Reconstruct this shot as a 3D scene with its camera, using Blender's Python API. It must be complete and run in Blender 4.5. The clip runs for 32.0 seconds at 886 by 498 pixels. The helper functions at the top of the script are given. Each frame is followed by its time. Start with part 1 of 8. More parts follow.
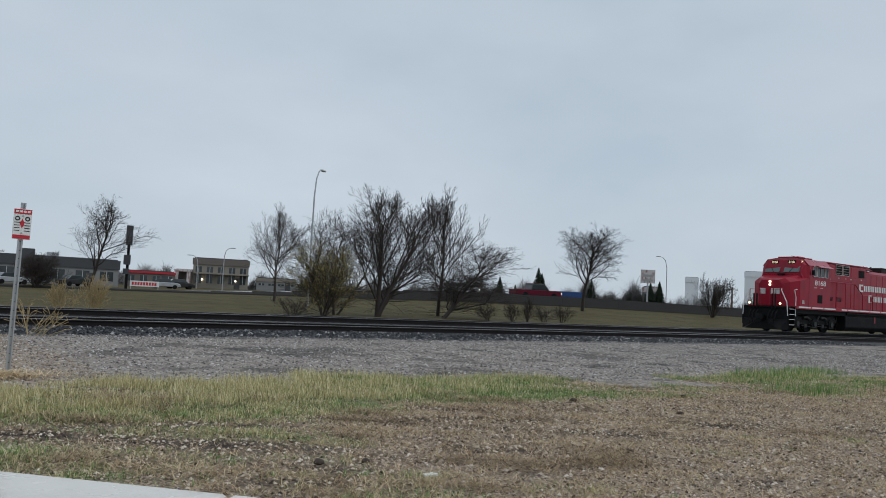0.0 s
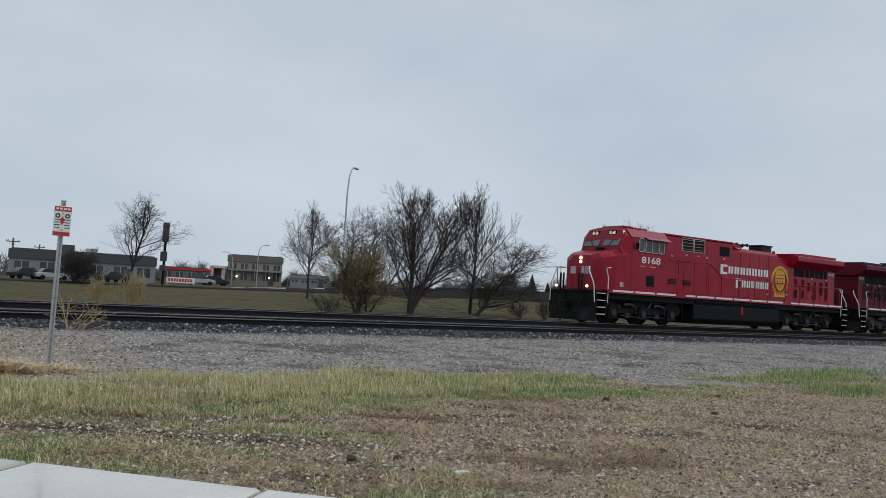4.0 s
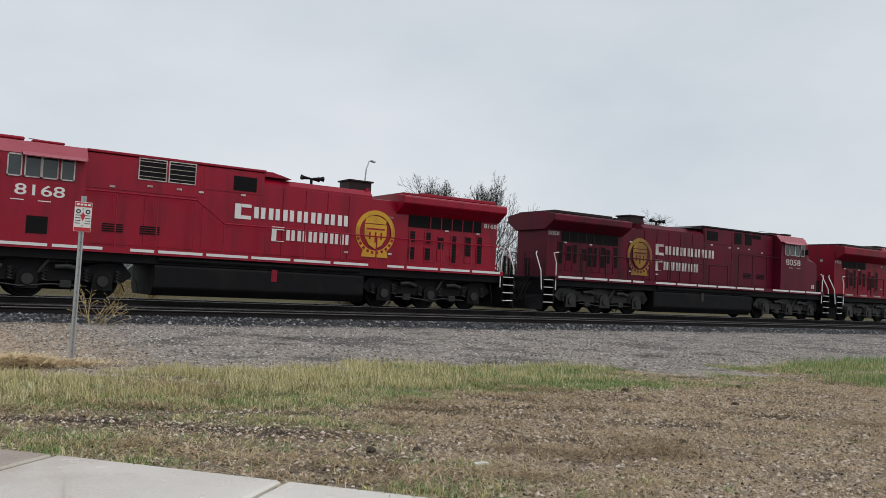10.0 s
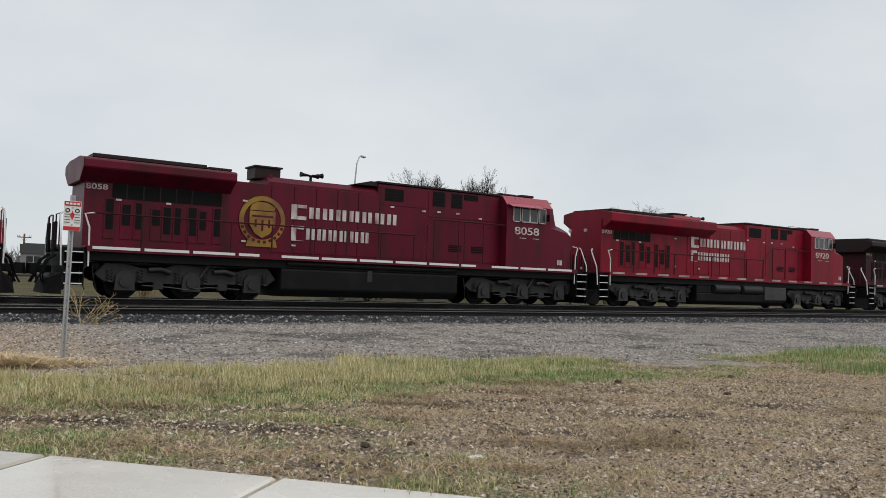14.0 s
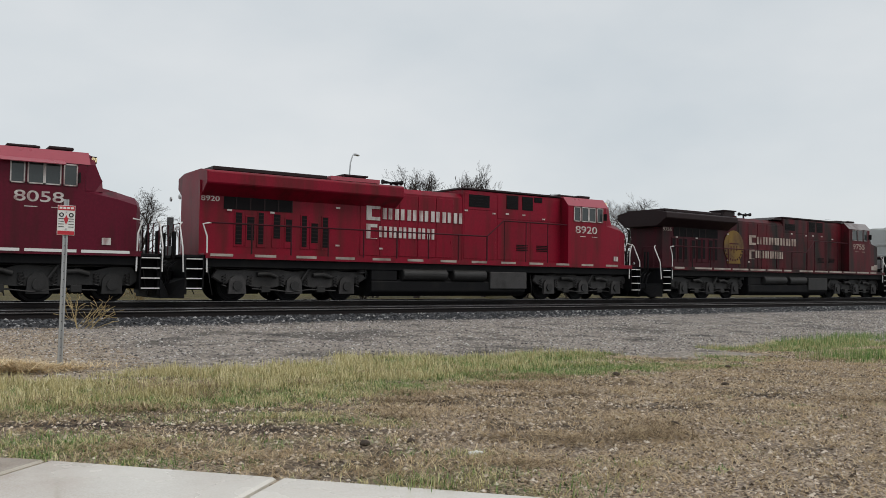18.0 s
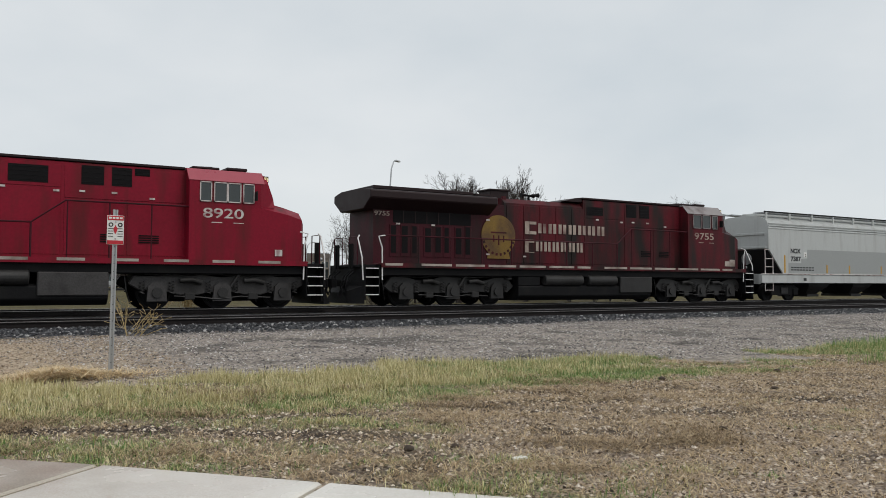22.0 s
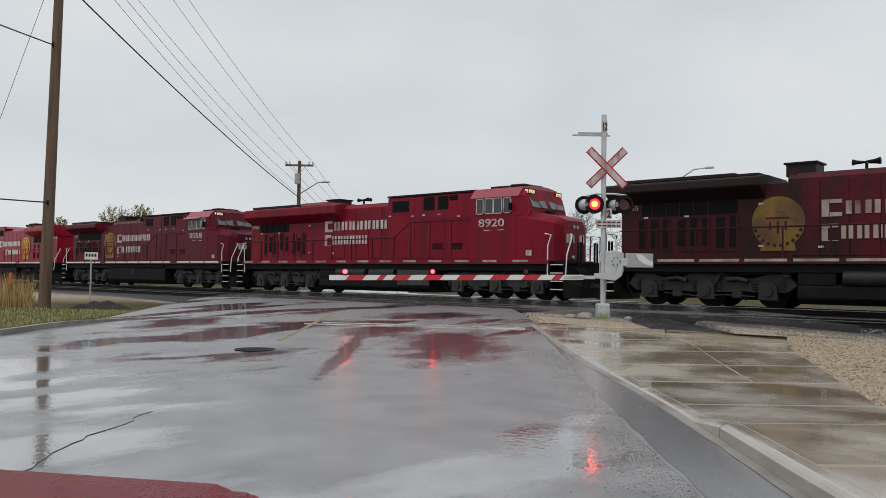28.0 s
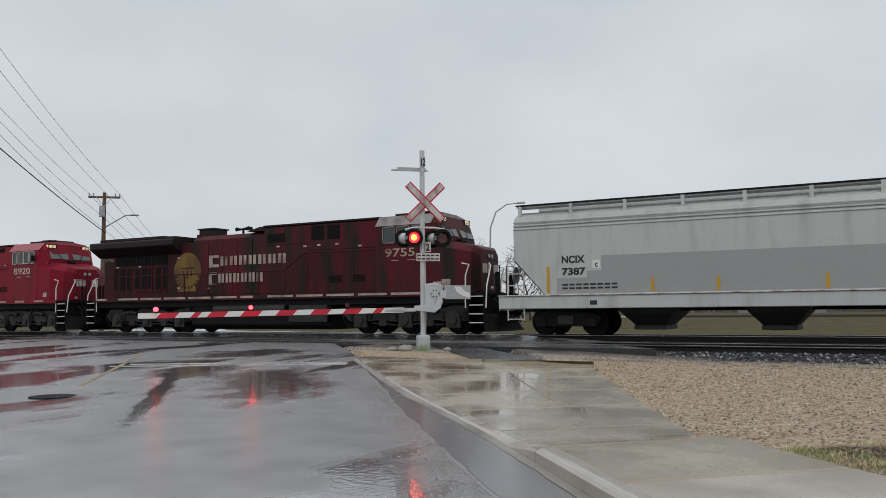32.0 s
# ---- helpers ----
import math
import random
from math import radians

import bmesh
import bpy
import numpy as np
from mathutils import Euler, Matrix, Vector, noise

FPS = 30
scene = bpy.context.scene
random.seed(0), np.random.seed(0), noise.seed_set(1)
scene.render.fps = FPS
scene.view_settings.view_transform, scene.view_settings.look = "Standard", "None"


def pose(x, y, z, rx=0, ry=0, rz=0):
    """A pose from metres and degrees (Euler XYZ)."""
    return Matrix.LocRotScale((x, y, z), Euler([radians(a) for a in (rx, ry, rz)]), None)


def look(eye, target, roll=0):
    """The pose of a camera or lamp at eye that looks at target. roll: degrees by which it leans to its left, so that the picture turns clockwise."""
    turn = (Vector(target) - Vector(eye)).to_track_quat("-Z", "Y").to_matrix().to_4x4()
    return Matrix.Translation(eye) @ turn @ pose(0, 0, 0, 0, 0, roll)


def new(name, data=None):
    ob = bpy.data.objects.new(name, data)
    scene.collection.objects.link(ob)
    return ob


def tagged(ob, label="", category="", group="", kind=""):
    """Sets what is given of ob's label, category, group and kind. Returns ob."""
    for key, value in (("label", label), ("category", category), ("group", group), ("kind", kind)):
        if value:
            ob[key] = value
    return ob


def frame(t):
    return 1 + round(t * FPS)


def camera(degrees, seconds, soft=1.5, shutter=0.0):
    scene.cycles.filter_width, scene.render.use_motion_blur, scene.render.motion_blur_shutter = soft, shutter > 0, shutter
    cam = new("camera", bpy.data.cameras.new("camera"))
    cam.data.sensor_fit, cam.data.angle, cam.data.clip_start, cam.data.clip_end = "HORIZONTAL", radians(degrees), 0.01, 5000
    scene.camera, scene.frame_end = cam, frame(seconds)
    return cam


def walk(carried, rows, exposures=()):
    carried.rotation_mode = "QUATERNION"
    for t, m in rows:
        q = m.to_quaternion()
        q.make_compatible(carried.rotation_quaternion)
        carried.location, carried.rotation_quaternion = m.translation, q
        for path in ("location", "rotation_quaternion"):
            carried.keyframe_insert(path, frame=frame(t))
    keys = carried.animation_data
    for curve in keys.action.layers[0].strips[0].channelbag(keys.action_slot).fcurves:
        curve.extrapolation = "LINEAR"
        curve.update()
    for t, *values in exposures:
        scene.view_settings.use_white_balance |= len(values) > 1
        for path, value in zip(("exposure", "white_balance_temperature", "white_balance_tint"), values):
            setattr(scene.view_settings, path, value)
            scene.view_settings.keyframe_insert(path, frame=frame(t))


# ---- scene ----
EYE = (0.0, 0.0, 1.22)


def aim(yaw, pitch, roll):
    """The camera's pose: degrees to the left from the track's normal, up, and lean."""
    return pose(*EYE, 0, 0, yaw) @ pose(0, 0, 0, 90 + pitch) @ pose(0, 0, 0, 0, 0, roll)


cam = camera(57.6, 32.0, 0.8)
PATH = [(0,-37.05,3.64,2.90),(0.5,-37.05,3.74,3.05),(1,-37.02,3.68,3.07),(1.5,-36.83,3.46,2.92),(2,-36.51,3.24,2.96),(2.5,-36.10,3.12,3.06),(3,-35.69,3.17,3.11),(3.5,-35.24,3.26,3.15),(5.5,-33.57,3.51,3.28),(6,-33.32,3.50,3.31),(6.5,-33.11,3.49,3.34),(7,-32.90,3.46,3.40),(7.5,-32.77,3.43,3.41),(8,-32.77,3.36,3.34),(8.5,-32.96,3.23,3.23),(9,-33.24,3.06,3.09),(9.5,-33.47,2.89,2.81),(10,-33.57,2.72,2.73),(10.5,-33.57,2.61,2.81),(11,-33.51,2.51,2.83),(11.5,-33.49,2.45,2.90),(12,-33.55,2.41,2.69),(12.5,-33.65,2.40,2.49),(13,-33.84,2.37,2.30),(13.5,-34.01,2.37,2.14),(14,-34.18,2.35,1.95),(14.5,-34.31,2.34,1.79),(16.5,-34.29,2.20,1.72),(17,-34.35,2.11,1.45),(17.5,-34.44,2.09,1.12),(18,-34.50,2.11,0.73),(18.5,-34.51,2.18,0.49),(19,-34.48,2.25,0.55),(19.5,-34.39,2.26,0.75),(20,-34.26,2.33,0.90),(20.5,-34.10,2.40,0.98),(21,-33.80,2.38,0.88),(21.5,-33.10,2.42,0.65),(22,-31.54,2.44,0.16),(22.5,-28.49,2.68,-0.70),(23,-22.96,3.20,-1.77),(23.5,-14.83,4.25,-2.3),(24,-2.91,5.50,-2.8),(24.2,3.77,5.75,-2.45),(24.5,14.27,4.76,-0.75),(24.6,17.28,4.65,0.2),(25,26.34,4.10,0.88),(25.5,31.75,3.79,0.37),(26,34.46,3.23,-0.07),(26.5,36.80,2.72,-0.04),(28.5,41.92,2.11,0.79),(29,41.95,2.36,0.53),(29.5,41.04,2.72,0.48),(30,39.23,3.22,0.40),(30.5,36.66,3.70,0.15),(31,33.86,4.12,0.07),(31.5,31.09,4.35,-0.19),(32,28.66,4.43,-0.49)]
walk(cam, [(t, aim(a, b, c)) for t, a, b, c in PATH], [(0, -0.06, 6150, 9), (6, -0.03, 6250, 10), (8.5, 0.06, 6450, 11), (11, 0.24, 6750, 12), (21, 0.20, 6850, 11), (23, 0.28, 6750, 11), (24.3, 0.14, 6600, 11), (28, 0.14, 6800, 11), (32, 0.06, 6700, 11)])


# ---- sky and light ----
world = bpy.data.worlds.new("world")
scene.world = world
world.use_nodes = True
wn, wl = world.node_tree.nodes, world.node_tree.links
bg = wn["Background"]
sky = wn.new("ShaderNodeTexSky")
sky.sky_type, sky.sun_disc = "NISHITA", False
sky.sun_elevation, sky.sun_rotation = radians(48), radians(200)
sky_gain = wn.new("ShaderNodeVectorMath")
sky_gain.operation = "SCALE"
sky_gain.inputs["Scale"].default_value = 0.12
wl.new(sky.outputs[0], sky_gain.inputs[0])
wcoord = wn.new("ShaderNodeTexCoord")
wmap = wn.new("ShaderNodeMapping")
wmap.inputs["Scale"].default_value = (1.2, 1.2, 2.6)
wl.new(wcoord.outputs["Generated"], wmap.inputs[0])
cloud = wn.new("ShaderNodeTexNoise")
cloud.inputs["Scale"].default_value, cloud.inputs["Detail"].default_value = 1.7, 5
wl.new(wmap.outputs[0], cloud.inputs["Vector"])
ramp = wn.new("ShaderNodeValToRGB")
ramp.color_ramp.elements[0].position, ramp.color_ramp.elements[0].color = 0.3, (0.50, 0.565, 0.62, 1)
ramp.color_ramp.elements[1].position, ramp.color_ramp.elements[1].color = 0.72, (0.66, 0.70, 0.735, 1)
wl.new(cloud.outputs[0], ramp.inputs[0])
veil = wn.new("ShaderNodeMix")
veil.data_type = "RGBA"
veil.inputs["Factor"].default_value = 0.94
wl.new(sky_gain.outputs[0], veil.inputs["A"])
wl.new(ramp.outputs[0], veil.inputs["B"])
wl.new(veil.outputs["Result"], bg.inputs[0])
bg.inputs[1].default_value = 1.0
sun = new("sun", bpy.data.lights.new("sun", "SUN"))
sun.data.energy, sun.data.angle, sun.data.color = 0.8, radians(30), (1.0, 0.97, 0.93)
sun.matrix_basis = look((0, 0, 0), (-0.25, 0.6, -0.9))

# ---- helpers of this scene ----
RNG = random.Random(7)


def part(name, bm, material, parent, label="", smooth=False):
    me = bpy.data.meshes.new(name)
    bmesh.ops.recalc_face_normals(bm, faces=bm.faces)
    bm.to_mesh(me)
    bm.free()
    if smooth:
        me.polygons.foreach_set("use_smooth", [True] * len(me.polygons))
    me.materials.append(material)
    ob = new(name, me)
    ob.parent = parent
    if label:
        ob["label"] = label
    return ob


def raw(name, verts, faces, material, parent=None, smooth=False):
    me = bpy.data.meshes.new(name)
    me.from_pydata(verts, [], faces)
    if smooth:
        me.polygons.foreach_set("use_smooth", [True] * len(me.polygons))
    me.materials.append(material)
    ob = new(name, me)
    ob.parent = parent
    return ob


def thing(name, label, category, m=None, group="", kind=""):
    ob = new(name)
    ob.empty_display_size = 0.3
    if m is not None:
        ob.matrix_basis = m
    return tagged(ob, label, category, group, kind)


def B():
    return bmesh.new()


def box(bm, x0, x1, y0, y1, z0, z1):
    if x0 > x1:
        x0, x1 = x1, x0
    v = [bm.verts.new((x, y, z)) for z in (z0, z1) for y in (y0, y1) for x in (x0, x1)]
    for f in ((0, 2, 3, 1), (4, 5, 7, 6), (0, 1, 5, 4), (1, 3, 7, 5), (3, 2, 6, 7), (2, 0, 4, 6)):
        bm.faces.new([v[i] for i in f])
    return bm


def bevelled(bm, w, seg=1):
    bmesh.ops.bevel(bm, geom=bm.edges[:], offset=w, segments=seg, affect="EDGES", clamp_overlap=True)
    return bm


def boxed(x0, x1, y0, y1, z0, z1, w=0.0, seg=1):
    bm = box(B(), x0, x1, y0, y1, z0, z1)
    return bevelled(bm, w, seg) if w else bm


def loft(bm, rings, close=True):
    """Skin through rings of equal count; the ends are closed."""
    rows = [[bm.verts.new(p) for p in r] for r in rings]
    n = len(rows[0])
    for a, b in zip(rows, rows[1:]):
        for i in range(n if close else n - 1):
            bm.faces.new((a[i], a[(i + 1) % n], b[(i + 1) % n], b[i]))
    if close:
        bm.faces.new(rows[0])
        bm.faces.new(rows[-1])
    return bm


def tube(bm, pts, r, n=6, r1=None):
    """A round bar along points."""
    pts = [Vector(p) for p in pts]
    rings = []
    for i, p in enumerate(pts):
        d = (pts[min(i + 1, len(pts) - 1)] - pts[max(i - 1, 0)]).normalized()
        side = d.orthogonal().normalized() if i == 0 else (side - d * side.dot(d)).normalized()
        up = d.cross(side)
        rr = r if r1 is None else r + (r1 - r) * i / (len(pts) - 1)
        rings.append([p + (side * math.cos(2 * math.pi * k / n) + up * math.sin(2 * math.pi * k / n)) * rr for k in range(n)])
    return loft(bm, rings)


def extrude(bm, outline, axis, lo, hi):
    """A prism: an outline in the two other axes, from lo to hi along axis."""
    def put(a, b, c):
        return {"x": (c, a, b), "y": (a, c, b), "z": (a, b, c)}[axis]
    return loft(bm, [[put(a, b, lo) for a, b in outline], [put(a, b, hi) for a, b in outline]])


def disc(bm, cx, cz, y0, y1, r, n=20, rz=None):
    return extrude(bm, [(cx + r * math.cos(2 * math.pi * k / n), cz + (rz or r) * math.sin(2 * math.pi * k / n)) for k in range(n)], "y", y0, y1)


def letters(name, text, x, y, z, height, width, material, parent, shear=0.0, bold=0.012):
    """Raised lettering on a face that looks to -y, centred on x."""
    cu = bpy.data.curves.new(name, "FONT")
    cu.body, cu.size, cu.align_x, cu.extrude, cu.shear, cu.offset = text, height / 0.69, "CENTER", 0.004, shear, bold
    tmp = new(name, cu)
    bpy.context.view_layer.update()
    me = bpy.data.meshes.new_from_object(tmp.evaluated_get(bpy.context.evaluated_depsgraph_get()))
    bpy.data.objects.remove(tmp)
    bpy.data.curves.remove(cu)
    xs = [v.co.x for v in me.vertices]
    k = width / max(max(xs) - min(xs), 1e-6)
    me.transform(Matrix.Diagonal((k, 1, 1, 1)))
    me.materials.append(material)
    ob = new(name, me)
    ob.parent = parent
    ob.matrix_basis = pose(x, y, z, 90)
    return ob


# ---- materials ----
def mat(name, col, rough=0.6, metal=0.0, var=0.18, scale=2.0, fine=35.0, bump=0.15, dirt=None, dirt_amount=0.0, streak=(1, 1, 1), coat=0.0, rvar=0.12, spec=0.5):
    m = bpy.data.materials.new(name)
    m.use_nodes = True
    n, l = m.node_tree.nodes, m.node_tree.links
    p = n["Principled BSDF"]
    co = n.new("ShaderNodeTexCoord")
    big, small = n.new("ShaderNodeTexNoise"), n.new("ShaderNodeTexNoise")
    big.inputs["Scale"].default_value, big.inputs["Detail"].default_value = scale, 6
    small.inputs["Scale"].default_value, small.inputs["Detail"].default_value = fine, 4
    for t in (big, small):
        l.new(co.outputs["Object"], t.inputs["Vector"])
    mix = n.new("ShaderNodeMix")
    mix.data_type = "RGBA"
    mix.inputs["A"].default_value = (*[c * (1 - var) for c in col], 1)
    mix.inputs["B"].default_value = (*[min(1, c * (1 + var)) for c in col], 1)
    l.new(big.outputs[0], mix.inputs["Factor"])
    grain = n.new("ShaderNodeMix")
    grain.data_type, grain.blend_type = "RGBA", "OVERLAY"
    grain.inputs["Factor"].default_value = min(0.6, var * 1.5)
    l.new(mix.outputs["Result"], grain.inputs["A"])
    l.new(small.outputs[0], grain.inputs["B"])
    out = grain.outputs["Result"]
    if dirt:
        mp = n.new("ShaderNodeMapping")
        mp.inputs["Scale"].default_value = streak
        l.new(co.outputs["Object"], mp.inputs[0])
        dn = n.new("ShaderNodeTexNoise")
        dn.inputs["Scale"].default_value, dn.inputs["Detail"].default_value = 1.3, 8
        l.new(mp.outputs[0], dn.inputs["Vector"])
        mr = n.new("ShaderNodeMapRange")
        mr.inputs["From Min"].default_value, mr.inputs["From Max"].default_value = 0.62 - 0.3 * dirt_amount, 0.9 - 0.3 * dirt_amount
        l.new(dn.outputs[0], mr.inputs["Value"])
        dm = n.new("ShaderNodeMix")
        dm.data_type = "RGBA"
        dm.inputs["B"].default_value = (*dirt, 1)
        l.new(mr.outputs[0], dm.inputs["Factor"])
        l.new(out, dm.inputs["A"])
        out = dm.outputs["Result"]
    l.new(out, p.inputs["Base Color"])
    rr = n.new("ShaderNodeMapRange")
    rr.inputs["To Min"].default_value, rr.inputs["To Max"].default_value = max(0.03, rough - rvar), min(1, rough + rvar)
    l.new(big.outputs[0], rr.inputs["Value"])
    l.new(rr.outputs[0], p.inputs["Roughness"])
    p.inputs["Metallic"].default_value = metal
    p.inputs["Specular IOR Level"].default_value = spec
    if coat:
        p.inputs["Coat Weight"].default_value, p.inputs["Coat Roughness"].default_value = coat, 0.15
    if bump:
        bp = n.new("ShaderNodeBump")
        bp.inputs["Strength"].default_value, bp.inputs["Distance"].default_value = bump, 0.02
        l.new(small.outputs[0], bp.inputs["Height"])
        l.new(bp.outputs[0], p.inputs["Normal"])
    return m


def glow(name, col, power, base=(0.1, 0.02, 0.02)):
    m = bpy.data.materials.new(name)
    m.use_nodes = True
    p = m.node_tree.nodes["Principled BSDF"]
    p.inputs["Base Color"].default_value = (*base, 1)
    p.inputs["Emission Color"].default_value = (*col, 1)
    p.inputs["Emission Strength"].default_value = power
    return m


def glass_mat(name, col=(0.55, 0.62, 0.62)):
    m = bpy.data.materials.new(name)
    m.use_nodes = True
    p = m.node_tree.nodes["Principled BSDF"]
    p.inputs["Base Color"].default_value = (*col, 1)
    p.inputs["Roughness"].default_value = 0.04
    p.inputs["Transmission Weight"].default_value = 1.0
    p.inputs["IOR"].default_value = 1.3
    return m


GRIME = (0.018, 0.013, 0.012)
RED_NEW = mat("paint_bright_red", (0.30, 0.004, 0.022), 0.33, var=0.12, scale=0.7, fine=14, bump=0.03, dirt=(0.17, 0.004, 0.016), dirt_amount=0.45, streak=(1.5, 1.5, 0.35), spec=0.32)
RED_WORN = mat("paint_worn_red", (0.225, 0.005, 0.021), 0.45, var=0.16, scale=0.8, fine=14, bump=0.05, dirt=(0.10, 0.012, 0.014), dirt_amount=0.55, streak=(1.8, 1.8, 0.3), spec=0.2)
MAROON = mat("paint_maroon", (0.115, 0.005, 0.020), 0.45, var=0.18, scale=0.8, fine=14, bump=0.05, dirt=(0.05, 0.010, 0.012), dirt_amount=0.55, streak=(1.8, 1.8, 0.3), spec=0.2)
MAROON_DIRTY = mat("paint_grimy_maroon", (0.095, 0.007, 0.013), 0.5, var=0.25, scale=0.9, fine=12, bump=0.06, dirt=GRIME, dirt_amount=0.85, streak=(1.2, 1.2, 0.28), spec=0.2)
MAROON_DARK = mat("paint_sooty_roof_and_shade", (0.020, 0.010, 0.011), 0.55, var=0.2, bump=0.06, spec=0.25)
# Soot on the fourth's radiator end; on handrails the dark tone is painted shade.
SOOT_AND_SHADE = mat("paint_soot_and_shade_maroon", (0.055, 0.007, 0.013), 0.55, var=0.3, scale=0.9, fine=12, bump=0.06, dirt=GRIME, dirt_amount=0.5, streak=(1.2, 1.2, 0.28), spec=0.2)
# Body red paled to pink: the wet roof's sky sheen is put into the colour.
SKY_SHEEN_ROOF = mat("wet_roof_red_with_sky_sheen", (0.36, 0.06, 0.085), 0.30, var=0.1, bump=0.04)
BLACK = mat("black_running_gear", (0.006, 0.006, 0.007), 0.65, var=0.25, fine=18, bump=0.25, dirt=(0.014, 0.013, 0.012), dirt_amount=0.35, spec=0.18)
GEAR = mat("dark_grey_gear", (0.024, 0.023, 0.023), 0.55, var=0.4, fine=18, bump=0.25, dirt=(0.012, 0.011, 0.010), dirt_amount=0.5, spec=0.4)
DUSTY_GEAR = mat("pale_dusty_gear", (0.048, 0.045, 0.045), 0.6, var=0.4, fine=18, bump=0.25, dirt=(0.012, 0.011, 0.010), dirt_amount=0.5, spec=0.4)
DARK = mat("dark_screen", (0.007, 0.006, 0.007), 0.7, var=0.2, fine=60, bump=0.3, spec=0.15)
WHITE = mat("white_paint", (0.75, 0.74, 0.72), 0.5, var=0.07, fine=30, bump=0.05)
WHITE_WORN = mat("white_worn_paint", (0.58, 0.54, 0.52), 0.55, var=0.12, fine=30, bump=0.05, dirt=(0.2, 0.06, 0.06), dirt_amount=0.55, streak=(3, 3, 1))
CREAM = mat("dirty_cream_paint", (0.42, 0.36, 0.32), 0.6, var=0.15, dirt=(0.12, 0.08, 0.06), dirt_amount=0.6)
GOLD = mat("gold_paint", (0.62, 0.33, 0.02), 0.45, var=0.1, dirt=(0.3, 0.12, 0.02), dirt_amount=0.4)
GOLD_GRIMY = mat("grimy_gold_paint", (0.20, 0.115, 0.015), 0.6, var=0.25, dirt=(0.07, 0.03, 0.015), dirt_amount=0.7)
GOLD_WORN = mat("worn_gold_paint", (0.30, 0.165, 0.016), 0.55, var=0.25, dirt=(0.13, 0.05, 0.02), dirt_amount=0.65)
STEEL = mat("galvanised_steel", (0.42, 0.43, 0.44), 0.45, 0.6, var=0.12, fine=60, bump=0.08)
ALU = mat("aluminium_paint", (0.55, 0.56, 0.57), 0.4, 0.3, var=0.12, fine=40, bump=0.1, dirt=(0.25, 0.24, 0.23), dirt_amount=0.4)
RAIL_TOP = mat("rail_steel", (0.30, 0.29, 0.29), 0.22, 0.9, var=0.15, fine=40, bump=0.04)
RAIL_SIDE = mat("rail_dark_rust", (0.014, 0.011, 0.011), 0.7, var=0.25, fine=40, bump=0.2, spec=0.2)
TIE = mat("creosoted_tie", (0.022, 0.018, 0.016), 0.75, var=0.3, fine=25, bump=0.4, spec=0.25)
GLASS = glass_mat("window_glass")
# Paler than the side glass: reflected sky is painted into the base colour.
WINDSCREEN = mat("sky_reflection_tinted_windscreen", (0.13, 0.15, 0.15), 0.08, var=0.15, bump=0.0, rvar=0.03)
SCREEN_GLASS = mat("dark_window_glass", (0.04, 0.05, 0.052), 0.06, var=0.2, bump=0.0, rvar=0.02)
HOPPER_GREY = mat("hopper_pale_grey", (0.50, 0.52, 0.51), 0.42, var=0.06, scale=0.5, fine=14, bump=0.04, dirt=(0.36, 0.36, 0.35), dirt_amount=0.4, streak=(1.5, 1.5, 0.25))
HOPPER_PATCH = mat("hopper_mid_grey_patch", (0.33, 0.345, 0.34), 0.42, var=0.06, scale=0.5, fine=14, bump=0.04)
YELLOW = mat("yellow_reflector", (0.55, 0.30, 0.02), 0.4, var=0.1)
BLACK_PAINT = mat("black_lettering", (0.02, 0.022, 0.024), 0.5, var=0.1)
SIGN_RED = mat("sign_red", (0.50, 0.02, 0.035), 0.4, var=0.06)
RED_TAPE = mat("reflective_red", (0.55, 0.015, 0.04), 0.35, var=0.06)
WOOD_POLE = mat("weathered_pole_wood", (0.16, 0.10, 0.065), 0.8, var=0.25, scale=1.5, fine=30, bump=0.4, dirt=(0.07, 0.045, 0.03), dirt_amount=0.5, streak=(6, 6, 0.4))
BARK = mat("grey_brown_bark", (0.040, 0.031, 0.026), 0.9, var=0.25, fine=30, bump=0.5)
TWIG = mat("dark_twigs", (0.055, 0.045, 0.040), 0.9, var=0.2, spec=0.2)
BUD = mat("yellow_green_buds", (0.25, 0.20, 0.04), 0.7, var=0.25)
CONIFER = mat("dark_conifer_needles", (0.025, 0.045, 0.022), 0.8, var=0.3)
STRAW = mat("dry_straw", (0.36, 0.27, 0.13), 0.8, var=0.25)
ASPHALT_DARK = mat("dark_wet_asphalt", (0.03, 0.03, 0.032), 0.25, var=0.3, scale=1.2, fine=120, bump=0.25, rvar=0.15)
CONCRETE_OLD = mat("kerb_concrete", (0.30, 0.28, 0.25), 0.4, var=0.18, scale=2.5, fine=80, bump=0.3, dirt=(0.12, 0.11, 0.09), dirt_amount=0.5, rvar=0.2)

# ---- the lie of the land ----
ORG, FWD, RGT = Vector((-2.8, 6.85, 0)), Vector((-0.67, 0.742, 0)), Vector((0.742, 0.67, 0))
TRAIN_Y, NEAR_Y, TRAIN_Z, NEAR_Z = 27.0, 21.9, 0.38, 0.30


def smooth(v):
    v = min(1.0, max(0.0, v))
    return v * v * (3 - 2 * v)


def road_uv(x, y):
    d = Vector((x, y, 0)) - ORG
    return d.dot(FWD), d.dot(RGT)


def road_xy(f, lat):
    p = ORG + FWD * f + RGT * lat
    return p.x, p.y


def road_z(f, lat=0.0):
    return -0.14 + 0.44 * smooth((0.742 * f + 0.67 * lat) / 12.6)


def walk_z(f, lat=0.0):
    return road_z(f, lat) + 0.015 + 0.12 * (1 - smooth((f + 0.15) / 1.3))


